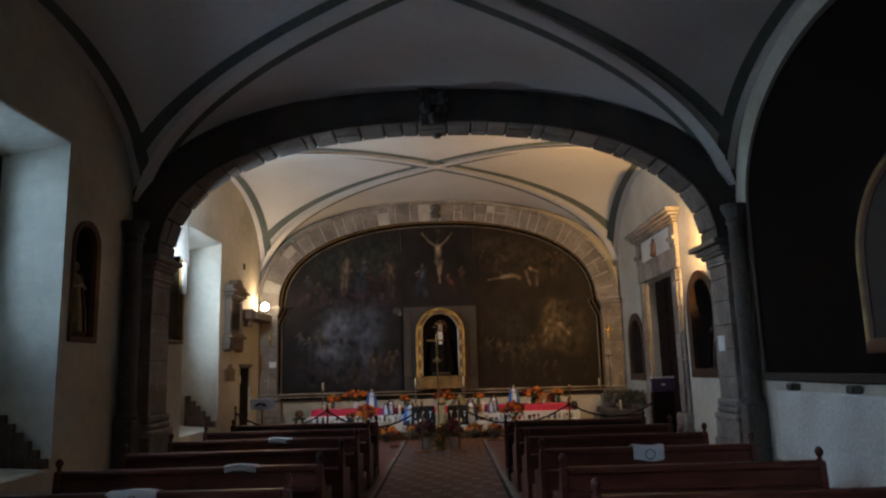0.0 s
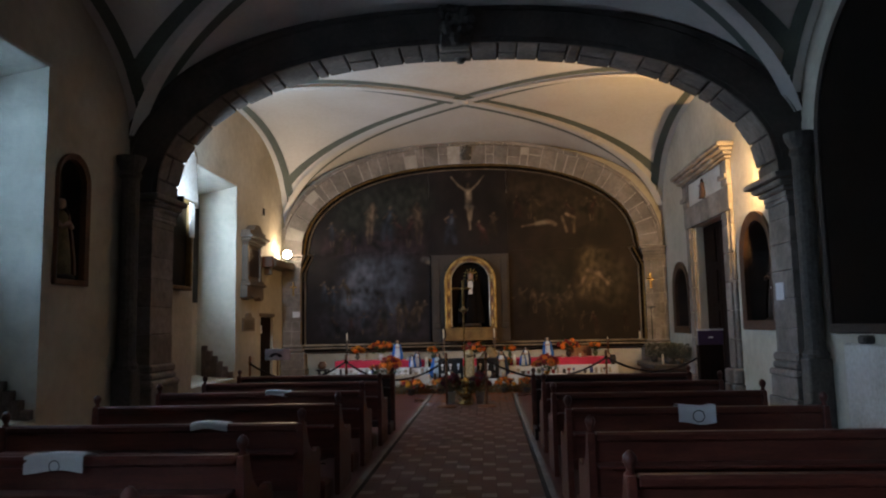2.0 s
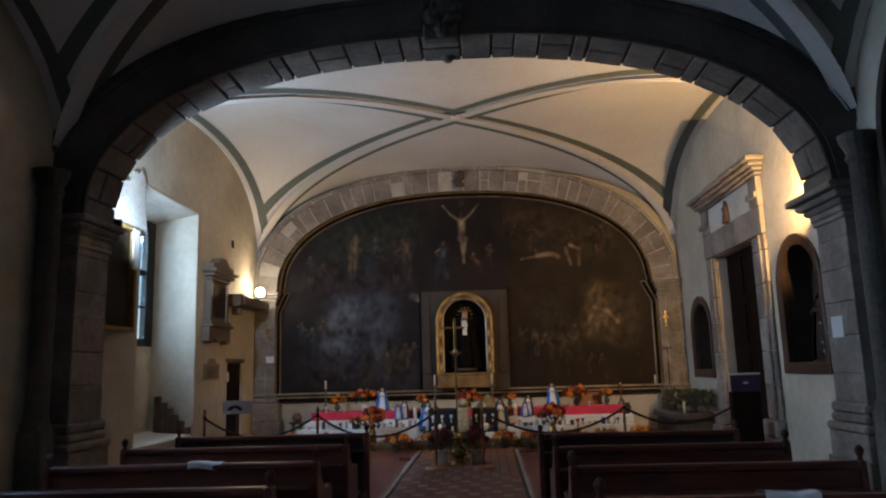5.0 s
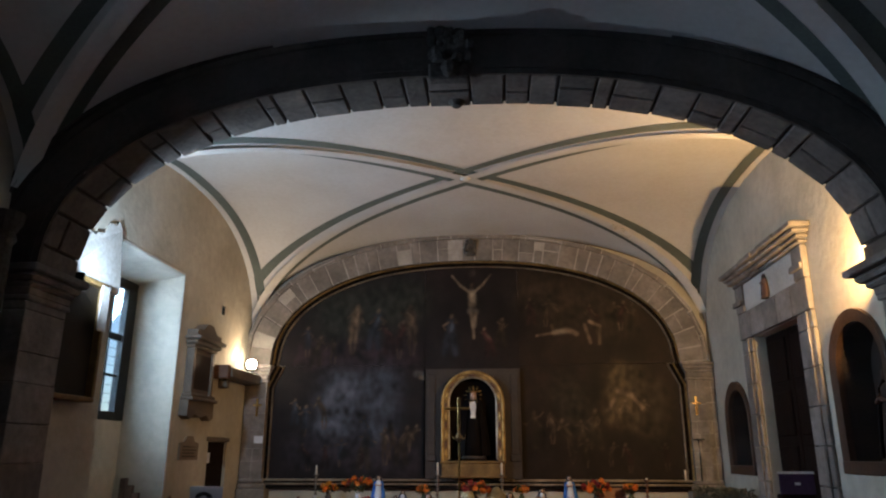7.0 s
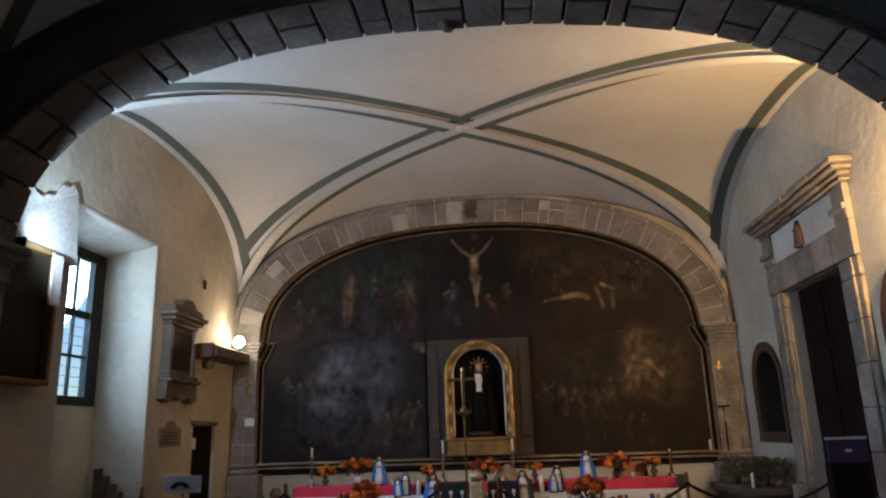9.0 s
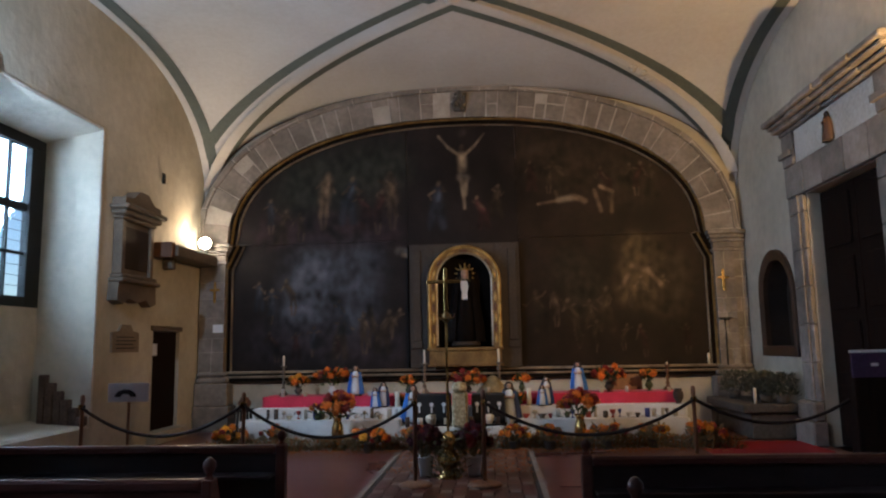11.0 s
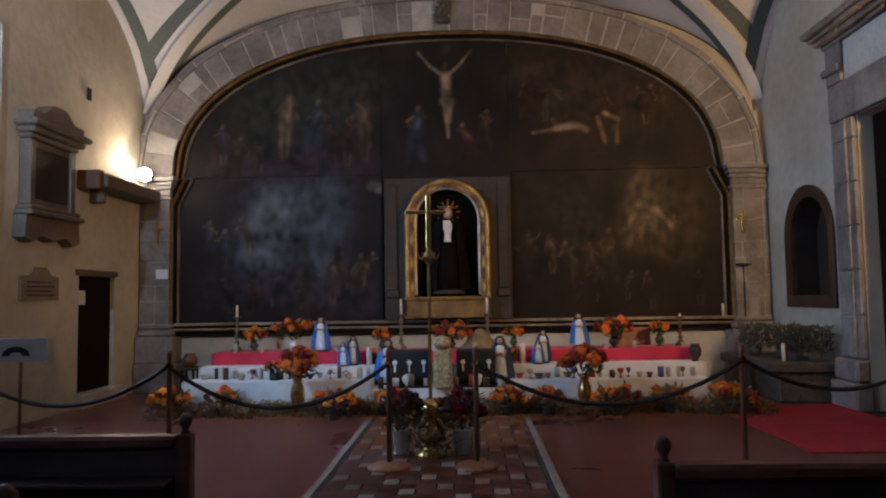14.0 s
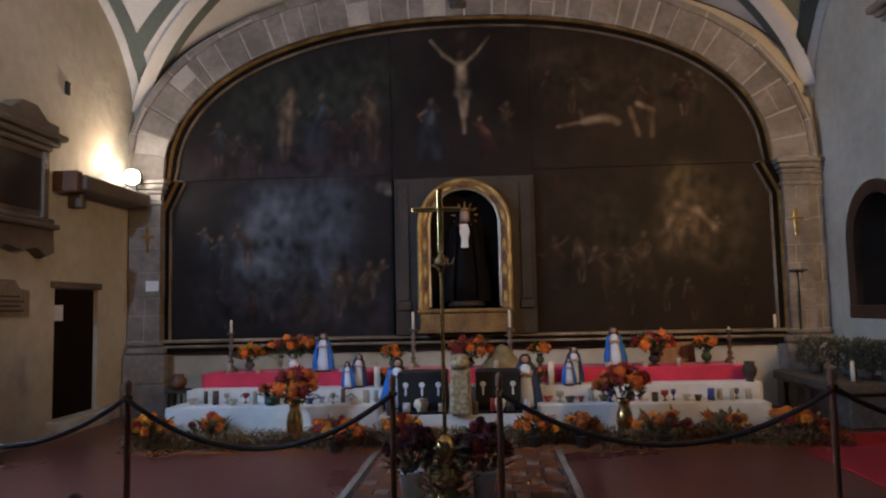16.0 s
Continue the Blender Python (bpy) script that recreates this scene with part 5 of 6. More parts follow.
DARKCANVAS = mat("dark_canvas", (0.010, 0.007, 0.005), (0.005, 0.004, 0.003), 1.4, 10, 0.8, bump=0.15, grain=20, amount=0.5, spec=0.06)
lun = thing("lunette_painting", EASTWARD(7.32), "vast dark lunette-shaped oil painting above the white dado", "painting")
lo = [(-2.92, 1.24)] + arch_curve(0, 2.92, 3.6, 1.95, 2.15, 40) + [(2.92, 1.24)]
li = [(-2.84, 1.32)] + arch_curve(0, 2.84, 3.6, 1.87, 2.15, 40) + [(2.84, 1.32)]
bm = bmesh.new()
bm.faces.new([bm.verts.new((x, -0.03, z)) for x, z in li])
part("canvas", bm, DARKCANVAS, lun)
bm = bmesh.new()
loft(bm, [[(x, -0.003, z) for x, z in lo], [(x, -0.07, z) for x, z in lo], [(x, -0.06, z) for x, z in li], [(x, -0.03, z) for x, z in li]])
add_box(bm, -2.92, -0.07, 1.22, 2.92, -0.003, 1.33, 0.01)
part("frame", bm, NICHEDARK, lun, "dark wooden frame")
picture("wall_painting", EASTWARD(3.0) @ pose(0, 0, 1.24), 2.6, 3.5, 0.09, NICHEDARK, "very large dark oil painting above the white dado", 0.10)
arched = thing("arched_picture", EASTWARD(6.38) @ pose(0, -0.075, -0.2), "dark arched picture in a gilt frame on the side wall", "picture")
o = arch_outline(1.10, 1.78, 3.75, 24)
i1, i2 = arch_outline(1.03, 1.85, 3.68, 24), arch_outline(0.99, 1.89, 3.64, 24)
bm = bmesh.new()
loft(bm, [[(x, -0.003, z) for x, z in o], [(x, -0.09, z) for x, z in o], [(x, -0.11, z) for x, z in i1], [(x, -0.06, z) for x, z in i2]])
add_box(bm, -1.10, -0.10, 1.74, 1.10, -0.003, 1.89, 0.01)
part("frame", bm, BROWN, arched, "brown and gilt arched frame", True)
bm = bmesh.new()
loft(bm, [[(x, -0.105, z) for x, z in arch_outline(1.065, 1.82, 3.71, 24)], [(x, -0.118, z) for x, z in arch_outline(1.045, 1.84, 3.69, 24)], [(x, -0.10, z) for x, z in arch_outline(1.02, 1.86, 3.67, 24)]])
part("gilt_edge", bm, GOLD, arched, "gilt edge")
bm = bmesh.new()
bm.faces.new([bm.verts.new((x, -0.05, z)) for x, z in i2])
part("panel", bm, NICHEDARK, arched, "very dark panel")
dado = structure("baseboard", box(RIGHT - 0.10, 4.0, 0.0, RIGHT - 0.003, 9.85, 1.10, 0.02), WHITEWASH, "worn whitewashed dado along the wall", "dado")
for y in (5.4, 6.6, 7.9, 9.3):
    tagged(part("corbel", box(RIGHT - 0.13, y, 1.104, RIGHT - 0.003, y + 0.16, 1.20, 0.02), DARKSTONE), "small dark corbel under the painting", "corbel", "dado corbels")

figure("statue", pose(RIGHT + 0.20, 12.40, 1.36, 0, 0, -75), 1.10, BLACKROBE, NICHEDARK, "dark robed statue standing in the niche", skin=NICHEBROWN)
figure("statue", pose(LEFT - 0.15, 9.33, 2.06, 0, 0, 75), 1.05, BROWN, DRYLEAF, "dim robed statue standing in the wall niche")
figure("statuette", pose(RIGHT - 0.09, 14.92, 3.745, 0, 0, -85), 0.40, NICHEBROWN, NICHEBROWN, "small brown figure in the portal frieze", skin=NICHEBROWN)
bw = bmesh.new()
rnd = random.Random(8)
for k in range(34):
    add_lathe(bw, [(0, -0.022), (0.026, 0), (0, 0.022)], 6, (RIGHT + 0.08 + rnd.uniform(0, 0.08), 12.34 + rnd.gauss(0, 0.09), 1.42 + abs(rnd.gauss(0, 0.15))))
tagged(part("white_flowers", bw, ROBE), "small bunch of white flowers in the niche", "flowers", "", "stuff")

# corner by the small niche: dark stone bench with leafy plants
bench = thing("stone_bench", Matrix(), "low dark stone bench in the corner", "bench")
part("seat", box(3.72, 16.45, 0.36, RIGHT - 0.003, 18.17, 0.48, 0.02), DARKSTONE, bench)
part("base", box(3.85, 16.52, 0.0, RIGHT - 0.003, 18.17, 0.358, 0.015), DARKSTONE, bench)


def leaf_mesh(name, length, width, material):
    bm = bmesh.new()
    pts = [(0, 0, 0), (width * 0.5, length * 0.35, 0.08 * length), (0, length, 0.02 * length), (-width * 0.5, length * 0.35, 0.08 * length), (0, length * 0.5, 0.15 * length)]
    v = [bm.verts.new(p) for p in pts]
    for a, b, c in ((0, 1, 4), (1, 2, 4), (2, 3, 4), (3, 0, 4)):
        bm.faces.new((v[a], v[b], v[c]))
    return mesh_of(name, bm, material)


def bloom_mesh(name, material, seed, petals=26):
    """A ruffled pompom of many short petals."""
    r = random.Random(seed)
    bm = bmesh.new()
    for k in range(petals):
        z = 1 - 1.55 * (k + 0.5) / petals
        a = 2.399963 * k
        q = math.sqrt(max(0, 1 - z * z))
        d = Vector((q * math.cos(a), q * math.sin(a), z)) * r.uniform(0.85, 1.1)
        side = d.cross(Vector((0.3, 0.1, 1))).normalized() * 0.36
        up = d.cross(side).normalized() * 0.36
        v = [bm.verts.new(p) for p in (d * 0.35, d * 0.8 + side + up * 0.3, d * 1.05 + up * r.uniform(-0.3, 0.3), d * 0.8 - side + up * 0.3)]
        bm.faces.new((v[0], v[1], v[2]))
        bm.faces.new((v[0], v[2], v[3]))
    add_lathe(bm, [(0, -0.5), (0.5, -0.2), (0.62, 0.2), (0.4, 0.6), (0, 0.75)], 8)
    return mesh_of(name, bm, material)


BLOOMS = {m.name: [bloom_mesh("bloom", m, k) for k in range(3)] for m in (ORANGE, YELLOW, REDBLOOM, MAROON)}


def foliage(bm, centre, spread, height, count, leaf, rnd):
    for _ in range(count):
        a, f = rnd.uniform(0, 6.283), math.sqrt(rnd.random())
        p = Vector((centre[0] + spread * f * math.cos(a), centre[1] + spread * f * math.sin(a), centre[2] + height * rnd.random()))
        d = Vector((math.cos(a) * f + rnd.gauss(0, 0.5), math.sin(a) * f + rnd.gauss(0, 0.5), rnd.uniform(0.1, 1.2))).normalized()
        side = d.cross(Vector((0, 0, 1)))
        side = (side.normalized() if side.length > 0.01 else Vector((1, 0, 0))) * leaf * 0.22
        n = side.cross(d).normalized() * leaf * 0.1
        l = leaf * rnd.uniform(0.6, 1.4)
        v = [bm.verts.new(q) for q in (p, p + d * l * 0.45 + side + n, p + d * l, p + d * l * 0.45 - side + n)]
        bm.faces.new(v)
    return bm


VASE = [(0.0, 0.0), (0.075, 0.0), (0.07, 0.02), (0.03, 0.05), (0.028, 0.07), (0.06, 0.12), (0.085, 0.22), (0.075, 0.30), (0.05, 0.36), (0.055, 0.40), (0.08, 0.44), (0.07, 0.44), (0.04, 0.40), (0.0, 0.38)]


def bouquet(m, label, vase_mat, vase_h, vase_w, colours, count, spread, tall, seed, bloom=0.045, leaves=90, group="bouquets", leafmat=None, pot=False, loose=0.0):
    """Flowers in a vessel: the vessel, the foliage and each bloom."""
    rnd = random.Random(seed)
    b = thing("bouquet", m, label, "flowers", group)
    if pot:
        part("pot", lathe([(0, 0), (0.72 * vase_w, 0), (vase_w * 0.98, vase_h * 0.93), (vase_w * 1.06, vase_h * 0.93), (vase_w * 1.06, vase_h), (vase_w * 0.92, vase_h), (vase_w * 0.9, vase_h * 0.85), (0, vase_h * 0.85)], 20), vase_mat, b, "", True)
    else:
        part("vase", lathe([(r / 0.085 * vase_w, z / 0.44 * vase_h) for r, z in VASE], 18), vase_mat, b, "", True)
    fo = foliage(bmesh.new(), (0, 0, vase_h * 0.93), spread * 0.85, tall * 0.75, int(leaves * 0.8), 0.07 + spread * 0.12, rnd)
    for k in range(7):
        a = rnd.uniform(0, 6.28)
        add_tube(fo, [(0, 0, vase_h * 0.86), (0.4 * spread * math.cos(a), 0.4 * spread * math.sin(a), vase_h + tall * 0.4), (0.7 * spread * math.cos(a), 0.7 * spread * math.sin(a), vase_h + tall * 0.75)], 0.005, 4)
    part("foliage", fo, leafmat or LEAF, b)
    for k in range(int(count * 1.1)):
        a, f = rnd.uniform(0, 6.283), math.sqrt(rnd.random())
        zz = vase_h + tall * (0.25 + 0.75 * math.sqrt(max(0, 1 - f * f)) * rnd.uniform(0.45, 1.0)) + loose * rnd.uniform(-0.3, 0.5)
        fl = part("bloom", rnd.choice(BLOOMS[rnd.choice(colours).name]), None, b)
        r = 1.12 * bloom * rnd.uniform(0.7, 1.25)
        fl.matrix_basis = pose(spread * f * math.cos(a), spread * f * math.sin(a), zz, rnd.uniform(-50, 50), rnd.uniform(-50, 50), rnd.uniform(0, 360)) @ Matrix.Diagonal((r, r, r, 1))
    return b


for x, y, s in ((4.15, 16.75, 1), (4.2, 17.2, 2), (3.98, 17.55, 3), (4.3, 16.55, 4)):
    p = thing("potted_plant", pose(x, y, 0.482), "leafy dull green plant in a dark pot on the bench", "plant", "bench plants")
    part("pot", lathe([(0, 0), (0.07, 0), (0.095, 0.13), (0.09, 0.13), (0, 0.11)], 14), DARKSTONE, p, "", True)
    part("foliage", foliage(bmesh.new(), (0, 0, 0.10), 0.20, 0.30, 420, 0.07, random.Random(s)), DULLLEAF, p)
p = tagged(part("candle", lathe([(0, 0), (0.022, 0), (0.02, 0.2), (0.012, 0.215), (0, 0.21)], 12, (3.95, 16.62, 0.482)), WAX, None, "", True), "white candle stub on the stone bench", "candle")

# ---------------------------------------------------------------- altar tables


def cloth_table(name, x0, x1, y0, y1, top, material, label, hem=0.02, ruffle=0.02, seed=1):
    """A table hidden under a cloth that falls in folds to the hem."""
    t = thing(name, Matrix(), label, "table")
    r = random.Random(seed)
    bm = bmesh.new()
    n = int((x1 - x0) / 0.045)
    phase = r.uniform(0, 6)
    levels = ((0.0, 0.0), (0.012, 0.012), (0.25, 0.55), (0.6, 0.8), (1.0, 1.0))
    rows = [[bm.verts.new((x0 + (x1 - x0) * i / n, y1, top)) for i in range(n + 1)], [bm.verts.new((x0 + (x1 - x0) * i / n, (y0 + y1) / 2, top + 0.004 * math.sin(i * 0.7))) for i in range(n + 1)]]
    for f, k in levels:
        row = []
        for i in range(n + 1):
            x = x0 + (x1 - x0) * i / n
            fold = ruffle * k * (math.sin(x * 17 + 7 * f + phase + 1.4 * math.sin(x * 3.1)) + 0.5 * math.sin(x * 41 - 9 * f + phase))
            row.append(bm.verts.new((x, y0 - fold - 0.012 * k, top - (top - hem) * f)))
        rows.append(row)
    for a, b in zip(rows, rows[1:]):
        for i in range(n):
            bm.faces.new((a[i], a[i + 1], b[i + 1], b[i]))
    for side in (0, n):
        s = [row[side] for row in rows[2:]]
        back = [bm.verts.new((v.co.x, y1, v.co.z)) for v in s]
        for k in range(len(s) - 1):
            bm.faces.new((s[k], s[k + 1], back[k + 1], back[k]))
    part("cloth", bm, material, t, "", True)
    part("frame", box(x0 + 0.03, y0 + 0.04, 0.0, x1 - 0.03, y1 - 0.01, top - 0.015), POST, t, "plain wooden table under the cloth")
    return t


cloth_table("altar_table", -3.2, 2.96, 16.90, 17.55, 0.64, REDCLOTH, "long rear altar table under a bright red cloth", 0.02, 0.006, 2)
cloth_table("altar_table", -3.24, 3.0, 16.58, 16.89, 0.49, WHITECLOTH, "long middle altar step under a white embroidered cloth", 0.02, 0.006, 3)
cloth_table("altar_table", -3.28, -1.02, 16.15, 16.57, 0.36, WHITECLOTH, "low front altar table under a creased white cloth", 0.03, 0.022, 4)
cloth_table("altar_table", 0.62, 2.92, 16.15, 16.57, 0.34, WHITECLOTH, "low front altar table under a creased white cloth", 0.03, 0.022, 5)
cloth_table("altar_table", -1.0, 0.60, 16.05, 16.57, 0.27, WHITECLOTH, "low middle altar table under a grey-white cloth", 0.02, 0.012, 6)
for x0, x1 in ((-0.83, -0.32), (-0.02, 0.44)):
    b = thing("black_box", Matrix(), "black cloth-covered stand with pale paper medallions", "stand", "black stands")
    body = part("body", box(x0, 16.20, 0.275, x1, 16.56, 0.69, 0.012), BLACKCLOTH, b)
    part("shelf", box(x0 - 0.01, 16.10, 0.275, x1 + 0.01, 16.198, 0.30, 0.004), BLACKCLOTH, b)
    for k in range(3):
        x = x0 + (x1 - x0) * (k + 0.5) / 3
        part("medallion", lathe([(0, 0), (0.030, 0.0), (0.026, 0.008), (0.012, 0.010), (0, 0.006)], 12), PAPER, body, "pale round medallion").matrix_world = pose(x, 16.199, 0.56, 90)
        part("ribbon", box(x - 0.010, 16.190, 0.45, x + 0.010, 16.198, 0.53), PAPER, body)

# small offerings on the tiers
rnd = random.Random(21)
JARS = [mat("jar_paint", c, None, 8, 4, 0.35, bump=0.02, amount=0.2) for c in ((0.50, 0.42, 0.30), (0.04, 0.06, 0.26), (0.36, 0.04, 0.03), (0.06, 0.04, 0.03), (0.55, 0.53, 0.5), (0.30, 0.24, 0.14), (0.16, 0.12, 0.08), (0.45, 0.40, 0.33))]


def offering(x, y, z, kind, material):
    h, r = rnd.uniform(0.07, 0.15), rnd.uniform(0.022, 0.04)
    if kind == 0:
        o = thing("glass_candle", pose(x, y, z), "votive candle in a painted glass on the altar cloth", "candle", "altar offerings")
        part("glass", lathe([(0, 0), (r, 0), (r, h), (r * 0.9, h), (r * 0.88, h * 0.8), (0, h * 0.8)], 12), material, o, "", True)
        part("wax", lathe([(0, h * 0.805), (r * 0.86, h * 0.805), (r * 0.3, h * 0.83), (0, h * 0.9)], 10), WAX, o)
    elif kind == 1:
        o = thing("bowl", pose(x, y, z), "small clay bowl on the altar cloth", "bowl", "altar offerings")
        part("body", lathe([(0, 0), (r, 0), (r * 0.8, 0.015), (r * 1.6, 0.06), (r * 1.5, 0.06), (0, 0.03)], 14), material, o, "", True)
    else:
        o = thing("cup", pose(x, y, z), "small footed cup on the altar cloth", "cup", "altar offerings")
        part("body", lathe([(0, 0), (r, 0), (r * 0.25, 0.02), (r * 0.25, 0.05), (r, 0.07), (r * 1.1, 0.11), (r, 0.11), (0, 0.07)], 14), material, o, "", True)


for k in range(18):
    offering(-3.1 + 2.0 * k / 17 + rnd.uniform(-0.03, 0.03), 16.42 + rnd.uniform(-0.08, 0.08), 0.361, rnd.choice((0, 0, 1, 2)), rnd.choice(JARS))
for k in range(20):
    offering(0.75 + 2.05 * k / 19 + rnd.uniform(-0.03, 0.03), 16.42 + rnd.uniform(-0.08, 0.08), 0.341, rnd.choice((0, 0, 1, 2)), rnd.choice(JARS))
for k in range(9):
    offering(-0.9 + 1.4 * k / 8, 16.07 + rnd.uniform(0.0, 0.02), 0.302 if -0.83 < -0.9 + 1.4 * k / 8 < -0.32 or -0.02 < -0.9 + 1.4 * k / 8 < 0.44 else 0.272, 0, rnd.choice(JARS))
for k in range(14):
    offering(-3.0 + 5.8 * k / 13 + rnd.uniform(-0.1, 0.1), 17.0 + rnd.uniform(-0.04, 0.04), 0.641, rnd.choice((0, 1)), JARS[0] if k % 3 else JARS[4])

# table skulls of white sugar: plain round shapes
for x in (-0.58, 0.22):
    bm = lathe([(0, 0), (0.03, 0.0), (0.036, 0.02), (0.058, 0.05), (0.062, 0.08), (0.048, 0.108), (0.02, 0.122), (0, 0.125)], 14)
    o = part("sugar_skull", bm, WAX, None, "", True)
    o.matrix_world = pose(x, 16.10, 0.301) @ Matrix.Diagonal((1.2, 0.9, 1.1, 1))
    tagged(o, "round white sugar skull on the black stand", "sweet", "sugar skulls")

# robed statuettes
for x, y, z, h, cl, gown, tilt in ((-1.80, 17.02, 0.641, 0.42, BLUE, ROBE, 0), (-1.34, 16.72, 0.491, 0.34, DARKBLUE, ROBE, 6), (-1.42, 16.60, 0.491, 0.27, BLUE, ROBE, -8), (-0.90, 16.50, 0.362, 0.40, BLUE, ROBE, 10),
                                   (0.52, 16.45, 0.342, 0.42, DARKBLUE, ROBE, -4), (1.04, 16.70, 0.491, 0.38, DARKBLUE, ROBE, 4), (0.98, 16.60, 0.491, 0.27, BLUE, ROBE, 0), (1.56, 17.02, 0.641, 0.42, BLUE, ROBE, -6)):
    z = 0.641 if y > 16.9 else (0.491 if y >= 16.58 else (0.361 if x < -1.02 else (0.341 if x > 0.62 else 0.271)))
    figure("statuette", pose(x, y, z, 0, tilt * 0.4, tilt) @ Matrix.Diagonal((1.2, 1.1, 1.0, 1)), 1.1 * h + (0.12 if z < 0.3 else 0), cl, gown, "robed statuette in a %s mantle on the altar tiers" % ("dark blue" if cl is DARKBLUE else "bright blue"), "altar statuettes", arms=True)


def candlestick(x, y, z, h, candle, label, mats=(BRASS, WAX)):
    c = thing("candlestick", pose(x, y, z), label, "candlestick", "altar candlesticks")
    b = [(0, 0), (0.075, 0), (0.07, 0.02), (0.045, 0.05), (0.02, 0.08)]
    zz = 0.08
    while zz < h - 0.06:
        b += [(0.018, zz), (0.036, zz + 0.03), (0.018, zz + 0.06)]
        zz += 0.085
    b += [(0.018, h - 0.03), (0.05, h - 0.01), (0.05, h), (0, h)]
    part("stem", lathe(b, 14), mats[0], c, "", True)
    part("candle", lathe([(0, h), (0.017, h), (0.016, h + candle), (0.006, h + candle + 0.006), (0, h + candle)], 10), mats[1], c, "white wax candle", True)


candlestick(-3.0, 17.30, 0.641, 0.46, 0.15, "tall turned candlestick with a white candle", (MARBLE, WAX))
candlestick(-0.78, 17.36, 0.641, 0.46, 0.20, "tall turned candlestick with a white candle", (MARBLE, WAX))
candlestick(0.38, 17.36, 0.641, 0.46, 0.20, "tall turned candlestick with a white candle", (MARBLE, WAX))
candlestick(2.92, 17.30, 0.641, 0.38, 0.03, "tall turned candlestick with a burnt-down candle", (BROWN, WAX))
tagged(part("candle", lathe([(0, 0), (0.02, 0), (0.019, 0.17), (0, 0.18)], 10, (3.85, BACK - 0.07, PB + 0.031)), WAX, None, "", True), "white candle on the altarpiece ledge", "candle")
tagged(part("candle", lathe([(0, 0), (0.035, 0), (0.034, 0.22), (0, 0.225)], 12, (-1.12, 16.70, 0.491)), WAX, None, "", True), "thick cream candle on the altar step", "candle")
tagged(part("candle", lathe([(0, 0), (0.035, 0), (0.034, 0.24), (0, 0.245)], 12, (0.80, 16.72, 0.491)), WAX, None, "", True), "thick cream candle on the altar step", "candle")

# flowers on the altar
OR, RD, YE, MA = ORANGE, REDBLOOM, YELLOW, MAROON
bouquet(pose(-2.75, 17.25, 0.641), "orange marigolds in a dark vase on the red cloth", DARKSTONE, 0.14, 0.06, (OR, YE), 16, 0.17, 0.16, 1)
bouquet(pose(-2.20, 17.20, 0.641), "wide orange marigold bouquet in a clear vase", PAPER, 0.14, 0.06, (OR, OR, RD), 30, 0.30, 0.30, 2)
bouquet(pose(-1.02, 17.25, 0.641), "round orange marigold bunch in a green vase", LEAF, 0.12, 0.05, (OR, OR, YE), 14, 0.12, 0.16, 3)
bouquet(pose(-0.10, 17.30, 0.641), "red and orange bouquet behind the altar stands", GREYPANEL, 0.10, 0.06, (RD, RD, OR), 30, 0.26, 0.26, 4)
bouquet(pose(0.72, 17.25, 0.641), "round orange marigold bunch in a dark vase", LEAF, 0.14, 0.05, (OR, OR, YE), 14, 0.12, 0.14, 5)
bouquet(pose(0.66, 16.75, 0.491), "small orange marigold bunch on the altar step", LEAF, 0.08, 0.05, (OR,), 9, 0.10, 0.08, 6, 0.04, 40)
bouquet(pose(-1.06, 16.80, 0.491), "small orange marigold bunch on the altar step", LEAF, 0.08, 0.05, (OR,), 9, 0.10, 0.08, 61, 0.04, 40)
bouquet(pose(2.02, 17.15, 0.641), "wide orange marigold bouquet in a dark vase", NICHEDARK, 0.14, 0.07, (OR, OR, RD), 26, 0.26, 0.24, 7)
bouquet(pose(2.62, 17.20, 0.641), "orange marigolds in a dark green vase", LEAF, 0.16, 0.06, (OR, YE), 12, 0.11, 0.16, 8)
bouquet(pose(-2.20, 16.30, 0.361), "small marigold plant in a green pot", LEAF, 0.08, 0.06, (OR, RD), 10, 0.12, 0.14, 62, 0.04, 50)
bouquet(pose(-1.82, 15.86, 0.0), "tall brass vase of orange and crimson flowers on the floor", BRASS, 0.46, 0.085, (OR, OR, RD), 34, 0.24, 0.30, 9, 0.06, 110)
bouquet(pose(1.42, 15.86, 0.0), "tall brass vase of crimson and orange flowers on the floor", BRASS, 0.44, 0.085, (RD, RD, OR), 34, 0.25, 0.30, 10, 0.055, 130)
for k, (x, y, sp, c) in enumerate(((-3.3, 15.85, 0.22, 24), (-1.35, 15.62, 0.24, 26), (-0.75, 15.75, 0.2, 14), (0.55, 15.75, 0.2, 16), (1.0, 15.72, 0.18, 16), (1.75, 15.70, 0.26, 22), (3.0, 15.75, 0.27, 26), (-2.7, 15.9, 0.2, 12), (2.35, 15.85, 0.2, 10))):
    bouquet(pose(x, y, 0.0), "bushy orange marigold plant in a dark pot on the floor", DARKSTONE, 0.12, 0.08, (OR, OR, YE, RD), c, sp, 0.20, 30 + k, 0.045, 120, "floor marigolds", DRYLEAF, True)

# odd things about the altar
st = thing("stool", pose(-3.48, 16.9, 0), "small dark wooden stool beside the altar", "stool")
part("seat", lathe([(0, 0.44), (0.15, 0.44), (0.16, 0.455), (0.15, 0.475), (0, 0.475)], 16), NICHEDARK, st)
for a in (45, 135, 225, 315):
    part("leg", tube([(0.13 * math.cos(radians(a)), 0.13 * math.sin(radians(a)), 0), (0.10 * math.cos(radians(a)), 0.10 * math.sin(radians(a)), 0.442)], 0.016, 8), NICHEDARK, st)
